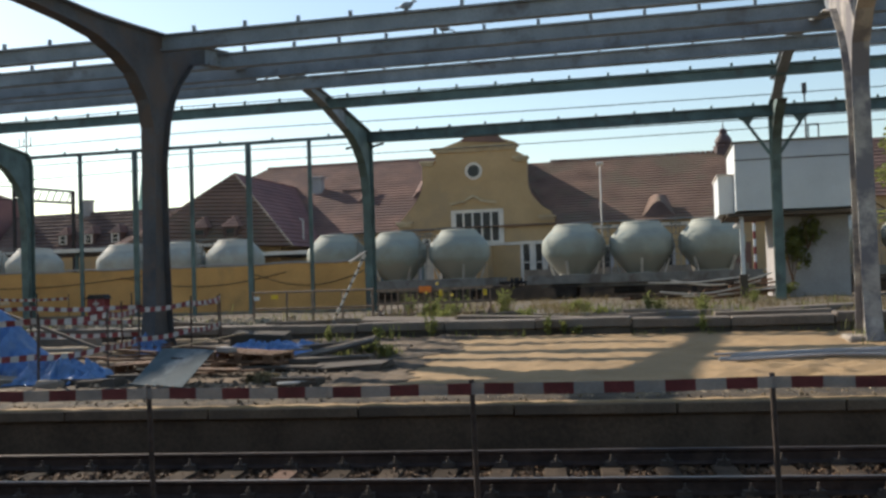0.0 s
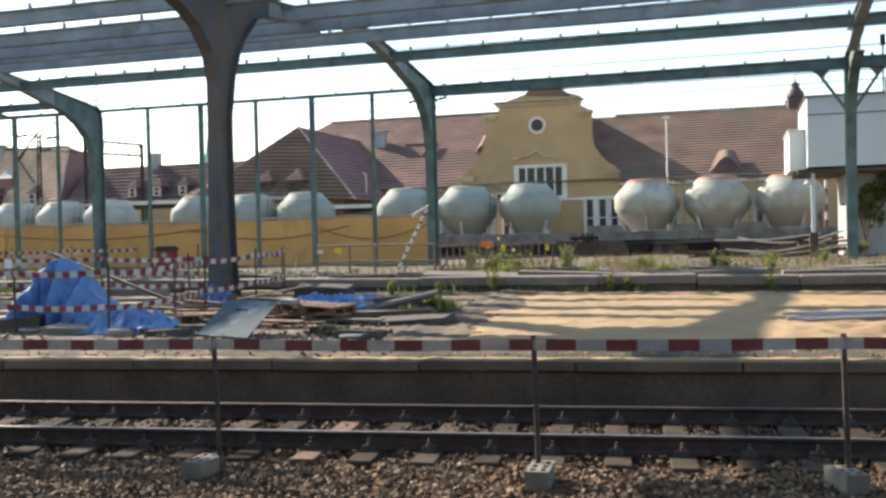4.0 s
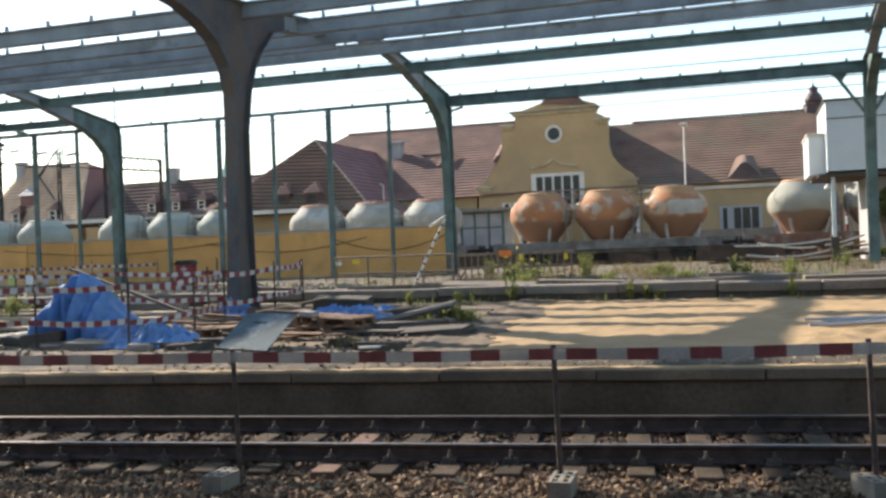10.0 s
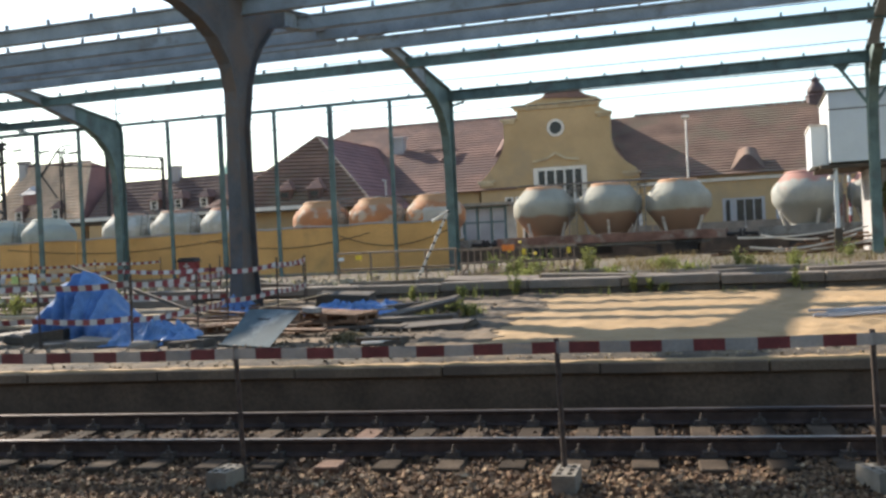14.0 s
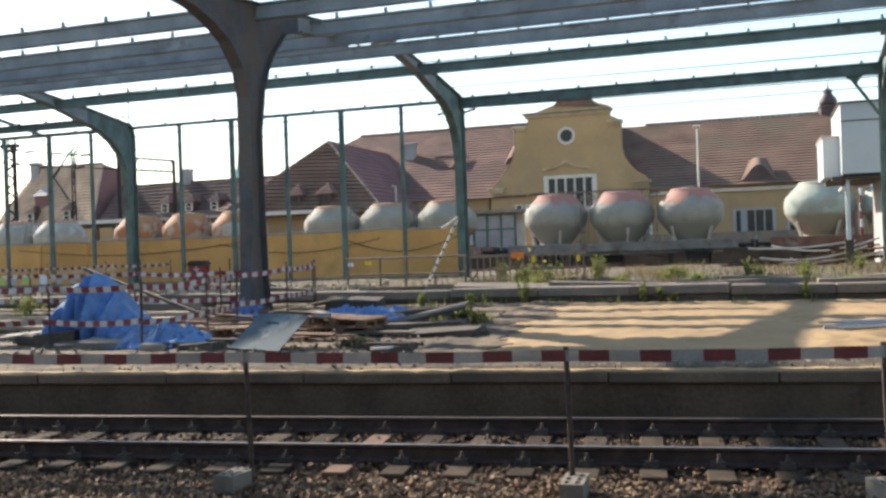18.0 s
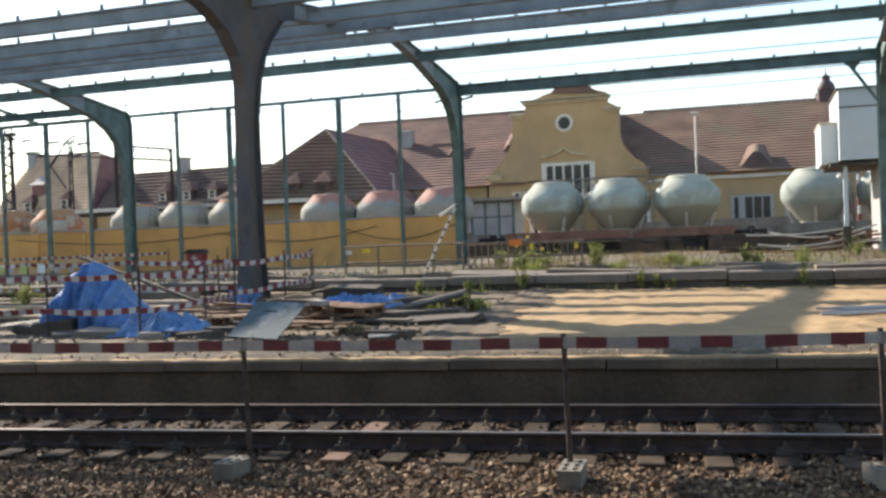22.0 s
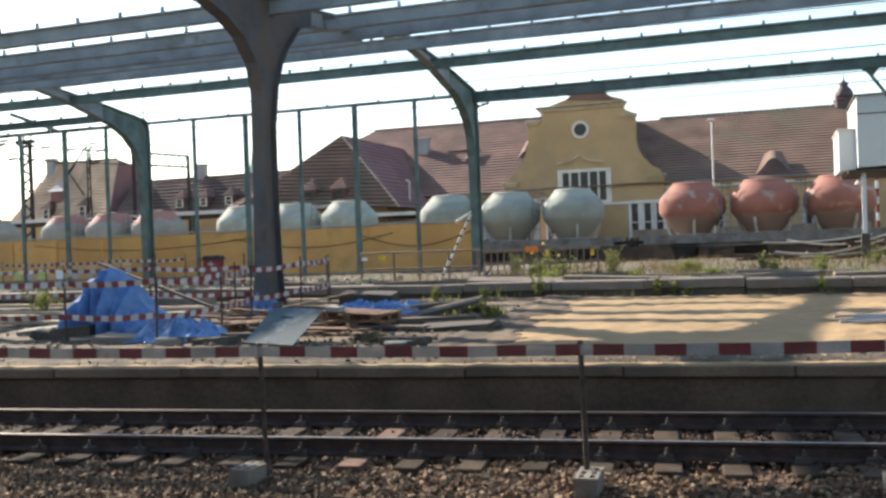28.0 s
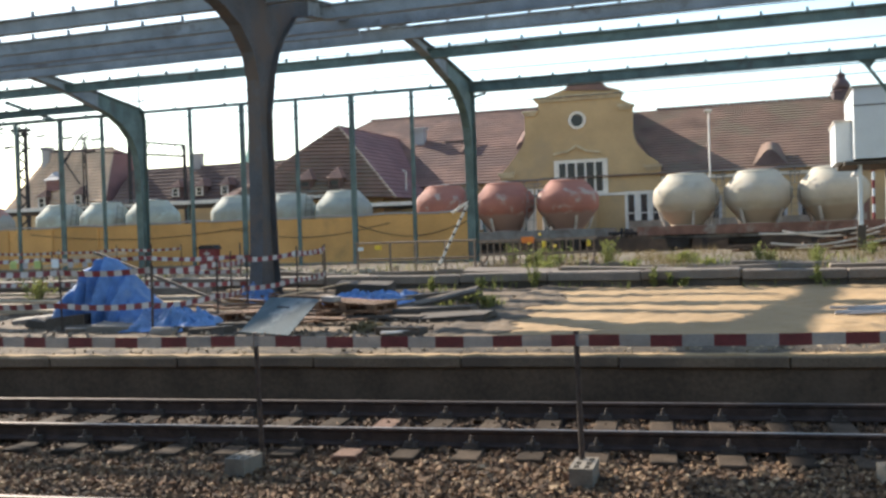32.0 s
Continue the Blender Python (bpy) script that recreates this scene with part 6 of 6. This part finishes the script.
def pallet(x, y, z, a, tilt=0.0):
    pt = thing("pallet", "brown worn wooden pallet among rubble", "pallet", pose(x, y, z, 0, tilt, a), "wooden pallets")
    for k in range(5):
        part("deck_board", box(B(), -0.6, 0.6, -0.4 + 0.17 * k, -0.28 + 0.17 * k, 0.122, 0.144), M_WOOD, pt)
    for k in range(3):
        part("skid", box(B(), -0.6, 0.6, -0.4 + 0.35 * k, -0.3 + 0.35 * k, 0.0, 0.022), M_WOOD, pt)
        part("cross_board", box(B(), -0.6 + 0.527 * k, -0.454 + 0.527 * k, -0.4, 0.4, 0.1, 0.1215), M_WOOD, pt)
        for q in range(3):
            part("spacer", box(B(), -0.6 + 0.527 * k, -0.454 + 0.527 * k, -0.4 + 0.35 * q, -0.3 + 0.35 * q, 0.0225, 0.0995), M_WOOD, pt)


pallet(-6.75, 15.1, sand_z(-6.75, 15.1), 3)
pallet(-6.83, 15.15, sand_z(-6.75, 15.1) + 0.155, -7, 3.0)
pallet(-8.55, 14.9, sand_z(-8.55, 14.9) + 0.02, 8, -3)
cr = part("white_box", box(B(), -0.14, 0.14, -0.1, 0.1, 0, 0.09), M_CREAM, at=pose(-7.15, 14.9, sand_z(-6.75, 15.1) + 0.305, 0, 2.5, -12), bevel=0.01)
tagged(cr, "small pale box standing on a pallet", "box")
rnd = random.Random(12)
for i in range(15):
    x, y = rnd.uniform(-8.2, -6.2), rnd.uniform(14.1, 16.2)
    z = sand_z(x, y) + 0.02 + 0.2 * rnd.random() * max(0, 1 - abs(x + 7.2) / 1.6)
    pale = i % 5 == 0
    plank(x, y, z, rnd.uniform(0.5, 1.5), rnd.uniform(0.09, 0.18), rnd.uniform(0.02, 0.04), rnd.gauss(3, 16), rnd.gauss(0, 5), rnd.gauss(0, 5), M_WOODPALE if pale else M_WOOD, "pale sawn plank on a heap of boards" if pale else "weathered dark board on a heap")
for i in range(10):
    x, y = rnd.uniform(-10.8, -8.6), rnd.uniform(15.0, 17.6)
    plank(x, y, sand_z(x, y) + 0.03 + 0.15 * rnd.random(), rnd.uniform(0.8, 1.8), rnd.uniform(0.1, 0.2), 0.04, rnd.gauss(10, 20), rnd.gauss(0, 3))
for i in range(3):
    x, y = rnd.uniform(-6.4, -5.6), rnd.uniform(14.4, 17.0)
    plank(x, y, sand_z(x, y) + 0.02 + 0.05 * rnd.random(), rnd.uniform(0.9, 2.0), rnd.uniform(0.2, 0.5), 0.05, rnd.gauss(-6, 10), 0, 0, M_CONC_DARK, "grey dusty panel lying on the sand", "loose_panel")
lean = part("loose_panel", box(B(), -0.75, 0.75, -0.3, 0.3, 0, 0.05), M_CONC_DARK, at=pose(-5.75, 16.3, sand_z(-5.75, 16.3) + 0.17, 6, -12, 8), bevel=0.008)
tagged(lean, "grey dusty panel tilted on rubble", "board", "loose boards")
pole_ = part("long_pole", rod(B(), [(-7.93, 14.5, 0.94), (-6.8, 14.9, 1.14)], 0.011, 8), M_WOODPALE)
tagged(pole_, "long pale wooden pole on a heap of boards", "pole")
sheet = thing("metal_sheet", "bent galvanised sheet with punched slots leaning on boards", "metal sheet", pose(-7.32, 12.97, 0.5, 34, 2, -14))
bm = B()
n = 10
for i in range(n):
    for j in range(6):
        x0, x1, y0, y1 = -0.56 + 1.04 * i / n, -0.56 + 1.04 * (i + 1) / n, -0.02 + 0.85 * j / 6, -0.02 + 0.85 * (j + 1) / 6
        f = lambda x, y: 0.02 * math.sin(2.2 * x + 1.4 * y)
        quad(bm, (x0, y0, f(x0, y0)), (x1, y0, f(x1, y0)), (x1, y1, f(x1, y1)), (x0, y1, f(x0, y1)))
bmesh.ops.remove_doubles(bm, verts=bm.verts[:], dist=1e-5)
sp_ = part("sheet", bm, M_SHEET, sheet)
sp_.modifiers.new("thick", "SOLIDIFY").thickness = 0.008
part("slot", box(B(), -0.2, 0.03, 0.58, 0.6, 0.012, 0.026), M_DARK, sheet)
part("folded_edge", bar(B(), (-0.56, -0.02, -0.015), (0.48, -0.02, 0.0), 0.03, 0.035), M_SHEET, sheet)


def slab_stone(x, y, z, l, w, t, rz, m=M_CONC, label="broken grey concrete slab"):
    bm = box(B(), -l / 2, l / 2, -w / 2, w / 2, 0, t)
    for v in bm.verts:
        v.co += Vector((rnd.uniform(-0.04, 0.04), rnd.uniform(-0.04, 0.04), rnd.uniform(-0.015, 0.015)))
    ob_ = part("concrete_slab", bm, m, at=pose(x, y, z, rnd.gauss(0, 3), rnd.gauss(0, 3), rz), bevel=0.012)
    return tagged(ob_, label, "slab", "broken slabs")


for i, (x, y, l, w, t, a, m) in enumerate(((-11.9, 13.75, 0.9, 0.4, 0.14, 8, M_CONC_DARK), (-11.2, 13.6, 1.0, 0.4, 0.12, -6, M_CONC_DARK), (-11.5, 13.65, 0.7, 0.35, 0.24, 12, M_CONC_DARK), (-10.3, 13.3, 0.7, 0.35, 0.15, 4, M_CONC), (-11.0, 13.2, 0.35, 0.25, 0.1, 20, M_CONC), (-9.2, 13.15, 0.5, 0.3, 0.12, -10, M_CONC), (-8.6, 13.3, 0.9, 0.4, 0.1, 3, M_CONC_DARK), (-5.25, 13.25, 0.7, 0.35, 0.11, 3, M_CONC_DARK), (-8.35, 13.1, 0.6, 0.3, 0.13, -4, M_CONC_DARK), (-8.5, 13.8, 0.7, 0.12, 0.09, 12, M_CONC_DARK), (-12.9, 14.5, 0.8, 0.5, 0.12, 30, M_CONC), (-5.2, 13.2, 0.6, 0.3, 0.1, 5, M_CONC_DARK), (-4.95, 14.8, 1.3, 0.6, 0.1, -4, M_CONC_DARK), (-5.6, 15.6, 1.5, 0.7, 0.14, 6, M_CONC_DARK), (-6.1, 17.4, 1.6, 0.7, 0.2, 4, M_CONC_DARK), (-8.4, 19.2, 1.2, 0.5, 0.3, 2, M_CONC_DARK), (-12.5, 17.6, 1.6, 0.4, 0.15, 3, M_CONC), (-14.8, 16.2, 1.4, 0.5, 0.12, -5, M_CONC), (-13.5, 19.6, 2.0, 0.3, 0.2, 2, M_CONC), (-17.4, 16.9, 1.8, 0.5, 0.15, 6, M_CONC))):
    slab_stone(x, y, sand_z(x, y) - 0.02, l, w, t, a, m)
for i, (x, y, l, w, a) in enumerate(((-5.6, 21.4, 2.4, 0.5, 1), (-3.2, 21.5, 2.9, 0.5, -1), (-0.6, 21.7, 2.6, 0.45, 2), (2.2, 21.5, 2.4, 0.5, 0), (-8.3, 21.3, 1.6, 0.5, 3), (-6.9, 21.9, 1.4, 0.4, -5), (0.6, 23.6, 3.2, 0.5, 1), (3.4, 24.5, 2.6, 0.6, -2), (-11.0, 21.7, 1.7, 0.5, 4), (-4.4, 24.3, 2.2, 0.4, 2))):
    slab_stone(x, y, 0.93 if y < 23 else 0.9, l, w, 0.12, a, M_KERB, "worn concrete slab lying behind the kerb")
wp = part("short_pipe", rod(B(), [(-5.45, 12.95, 0.5), (-5.0, 13.1, 0.51)], 0.022, 8), M_TRIM)
tagged(wp, "short white pipe lying on sand", "pipe")
straw = B()
leaf_mass(straw, (-5.95, 13.6, sand_z(-5.95, 13.6) + 0.04), (0.26, 0.2, 0.07), 320, 0.08, 91)
tagged(part("straw_heap", straw, M_STRAW), "small heap of dry straw among boards", "straw", kind="stuff")
for i in range(11):
    x0, y0 = 0.85 + rnd.uniform(-0.1, 0.35), 15.35 + 0.09 * i
    z = sand_z(x0, y0) + 0.03
    rb = part("steel_rod", rod(B(), [(x0, y0, z), (x0 + 1.5, y0 + rnd.uniform(0.1, 0.5), z + rnd.uniform(0.0, 0.06)), (x0 + rnd.uniform(2.4, 3.4), y0 + rnd.uniform(0.2, 0.8), z + 0.02)], rnd.uniform(0.012, 0.03), 6), M_GREYWALL)
    tagged(rb, "pale metal rod lying on the sand", "rod", "bundle of rods")

stones("kerb_rubble", 800, -24, -10.6, 21.6, 27.5, 0.03, 0.1, 21, ((0.28, 0.23, 0.16), (0.18, 0.14, 0.095), (0.34, 0.29, 0.2), (0.13, 0.1, 0.07)), "grey broken concrete rubble behind the dug area", weed_z, 0.0)
stones("edge_clods", 900, -14, 5, 11.76, 12.7, 0.006, 0.026, 31, ((0.1, 0.075, 0.048), (0.15, 0.11, 0.065), (0.22, 0.16, 0.09), (0.075, 0.056, 0.038)), "brown clods on the trampled platform edge", sand_z, 0.095)
# clods and dark earth beside the boards
stones("earth_clods", 420, -9.2, -4.6, 13.0, 15.0, 0.008, 0.034, 14, ((0.11, 0.08, 0.055), (0.14, 0.105, 0.07), (0.085, 0.062, 0.044), (0.19, 0.145, 0.1)), "dark clods of dug earth and rubble", sand_z, 0.03)
stones("heap_clods", 120, -5.6, -4.5, 15.4, 17.2, 0.015, 0.05, 15, ((0.1, 0.08, 0.05), (0.15, 0.12, 0.075)), "dark clods at the edge of the sand", sand_z, 0.03)

# ---- barriers behind the kerb ----
br = thing("site_barrier", "brown steel pipe barrier with a yellow lamp", "barrier")
for x in (-11.8, -10.75, -9.95, -9.05, -8.15):
    part("post", rod(B(), [(x, 26.5, 0.82), (x, 26.5, 1.72)], 0.035, 8), M_BARRIER, br)
for z in (1.7, 1.22):
    part("rail", rod(B(), [(-11.85, 26.5, z), (-8.1, 26.5, z)], 0.03, 8), M_BARRIER, br)
part("lamp", box(B(), -11.2, -11.02, 26.42, 26.5, 1.5, 1.62), M_PETAL, br, "yellow warning lamp")
part("sign", box(B(), -11.75, -11.6, 26.42, 26.5, 1.48, 1.58), M_WHITE, br, "small white plate")
for x0 in (-8.0, -6.3):
    b2 = thing("slatted_barrier", "low brown slatted barrier panel", "barrier", group="slatted barriers")
    for z in (1.68, 1.3, 0.98):
        part("rail", bar(B(), (x0, 26.4, z - 0.03), (x0 + 1.65, 26.4, z), 0.05, 0.07), M_BARRIER, b2)
    for k in range(9):
        part("slat", bar(B(), (x0 + 0.05 + 0.19 * k, 26.44, 0.9 if k % 4 else 0.8), (x0 + 0.05 + 0.19 * k, 26.44, 1.68), 0.035, 0.03), M_BARRIER, b2)
    for x in (x0 + 0.1, x0 + 1.5):
        part("foot", bar(B(), (x - 0.05, 26.1, 0.82), (x + 0.05, 26.75, 1.25), 0.06, 0.06), M_BARRIER, b2)
ob = tagged(part("orange_plate", box(B(), -6.72, -6.38, 26.3, 26.36, 1.58, 1.75), M_ORANGE), "orange plastic plate on a barrier", "plate")
for x in (-6.1, -4.85):
    tagged(part("warning_lamp", box(B(), x - 0.05, x + 0.05, 26.3, 26.36, 1.45, 1.62), M_PETAL, bevel=0.015), "small yellow warning lamp on a barrier", "warning lamp", "warning lamps")
bp = thing("striped_boom", "leaning black and white striped boom with a short arm", "boom")
p0, p1 = Vector((-9.23, 26.2, 0.84)), Vector((-8.2, 26.2, 2.78))
for i in range(9):
    for a, b, m in ((i, i + 0.74, M_TRIM), (i + 0.74, i + 1, M_DARK)):
        part("stripe", rod(B(), [p0.lerp(p1, a / 9), p0.lerp(p1, b / 9)], 0.04, 8), m, bp)
part("arm", rod(B(), [p1, (-8.7, 26.2, 2.5)], 0.04, 8), M_TRIM, bp)
fb = thing("first_aid_cabinet", "dark red cabinet with a white cross", "cabinet")
part("box", box(B(), -20.72, -20.02, 31.8, 32.2, 0.84, 1.62), M_REDPAINT, fb, bevel=0.02)
part("cross", box(B(), -20.48, -20.22, 31.785, 31.797, 1.42, 1.48), M_WHITEPAINT, fb)
part("cross", box(B(), -20.38, -20.32, 31.78, 31.784, 1.32, 1.58), M_WHITEPAINT, fb)
part("lid", prism(B(), [(-20.78, 1.62), (-19.96, 1.62), (-20.1, 1.78), (-20.62, 1.78)], 31.75, 32.25), M_DARK, fb)
for i, (x0, x1, z, dy) in enumerate(((-31, -20, 2.45, 0.0), (-21, -14, 2.4, 0.02), (-15.5, -10.7, 2.42, 0.03))):
    cb = part("hanging_cable", rod(B(), [(x0 + (x1 - x0) * k / 12, 34.53 - dy * 0.3, z - (0.35 + 0.1 * i) * math.sin(PI * k / 12)) for k in range(13)], 0.016, 6), M_CABLE)
    tagged(cb, "dark cable sagging along the yellow hoarding", "cable", "hanging cables")
hc = part("hoarding_edge", rod(B(), [(-56 + 0.8 * k, 34.53, 2.74 + 0.035 * math.sin(k * 1.7)) for k in range(57)], 0.04, 6), M_GREYWALL)
tagged(hc, "grey hose along the top of the hoarding", "hose")
for i, (x, z, l) in enumerate(((-30.5, 1.35, 3.0), (-27, 1.1, 2.2), (-25, 1.45, 2.5))):
    plank(x, 31.2 + 0.1 * i, z, l, 0.05, 0.12, rnd.gauss(0, 3), rnd.gauss(0, 2), 0, M_WOODPALE, "pale rail of a simple wooden barrier")
lp = part("leaning_board", bar(B(), (-13.2, 16.5, 1.75), (-9.6, 15.4, 0.8), 0.06, 0.05), M_CONC_DARK)
tagged(lp, "long grey board leaning across the dug area", "board")

for x, y, l in ((-12.6, 18.1, 3.2), (-15.5, 17.4, 2.8), (-11.3, 16.9, 2.4), (-13.9, 15.6, 2.0), (-17.5, 18.9, 3.5), (-10.9, 19.6, 2.2)):
    plank(x, y, sand_z(x, y) + 0.05, l, 0.22, 0.06, rnd.gauss(0, 4), 0, 0, M_WOODPALE, "long pale plank lying in the dug area")

# ---- scrap heap before the train ----
for i in range(22):
    x, y = rnd.uniform(-0.4, 3.6), rnd.uniform(37.0, 39.2)
    plank(x, y, 0.86 + rnd.random() * 0.75 * max(0.15, 1 - abs(x - 2.2) / 2.8), rnd.uniform(1.0, 3.0), rnd.uniform(0.1, 0.3), rnd.uniform(0.04, 0.1), rnd.gauss(3, 12), rnd.gauss(0, 4), 0, M_WOOD if i % 3 else M_RUSTROD, "dark scrap timber heaped beside the tracks", "scrap_timber")
for i, (z0, sag) in enumerate(((1.55, 0.1), (1.2, 0.25), (1.62, 0.3), (1.0, 0.1))):
    cb = part("white_cable", rod(B(), [(-0.6 + 0.45 * k + 0.4 * i, 36.8 + 0.1 * i, z0 - sag * math.sin(PI * k / 8) + 0.02 * k * (i % 2 + 1)) for k in range(9)], 0.035, 6), M_TRIM)
    tagged(cb, "pale cable hanging over scrap timber", "cable", "white cables")
for i in range(6):
    x = -5.5 + i * 1.25 + rnd.uniform(-0.2, 0.2)
    plank(x, 22.0 + rnd.uniform(0, 3), 0.9, rnd.uniform(0.8, 1.6), 0.12, 0.08, rnd.gauss(0, 8), 0, 0, M_CONC, "pale board lying in dry grass")

# ---- pigeons ----
def pigeon(x, y, z, a):
    pg = thing("pigeon", "grey pigeon perched on a steel beam", "bird", pose(x, y, z, 0, 0, a), "pigeons")
    part("body", rod(B(), [(-0.16, 0, 0.1), (-0.08, 0, 0.12), (0.02, 0, 0.13), (0.1, 0, 0.17)], [0.025, 0.065, 0.075, 0.03], 10), M_STEEL, pg, smooth=True)
    part("head", rod(B(), [(0.08, 0, 0.18), (0.12, 0, 0.22), (0.15, 0, 0.22), (0.19, 0, 0.21)], [0.025, 0.035, 0.028, 0.005], 8), M_STEEL, pg, smooth=True)
    part("tail", bar(B(), (-0.14, 0, 0.1), (-0.27, 0, 0.06), 0.06, 0.015), M_STEEL, pg)
    for s in (-1, 1):
        part("leg", rod(B(), [(0, s * 0.03, 0.08), (0, s * 0.03, 0.0)], 0.008, 5), M_RUSTROD, pg)


pigeon(-4.9, 19.0, 7.42, 20)
pigeon(-4.62, 21.0, 7.42, 200)

# ---- far track under the train ----
track("goods_track", 46.2, -260, 180, -40, 22, Z_RAIL, "rusty yard rails carrying a train", -0.85, None)


TRAIN_A = -0.85


def train_pose(s):
    """Where a wagon's middle stands when it is s metres along the track."""
    return pose(s, 46.2 + s * math.tan(radians(TRAIN_A)), Z_RAIL, 0, 0, TRAIN_A)


TRAIN = ((0.0, -1.01), (3.0, -9.55), (6.0, -18.52), (8.0, -24.44), (11.0, -33.25), (13.0, -39.2), (17.5, -52.5), (20.0, -59.97), (22.0, -65.95), (25.0, -74.98), (28.0, -83.95), (30.0, -89.95), (32.0, -95.95))


def along(t):
    return float(np.interp(t, [a for a, b in TRAIN], [b for a, b in TRAIN]))


def motions():
    for ob, k in moving:
        if ob.name.startswith("cement_wagon"):
            walk(ob, [(t, train_pose(s + k * 11.9)) for t, s in TRAIN])
        else:
            walk(ob, [(i * 32.0 / 176, pose(k, 0, WHEEL_R, 0, math.degrees((along(i * 32.0 / 176) - TRAIN[0][1]) / WHEEL_R), 0)) for i in range(177)])


motions()
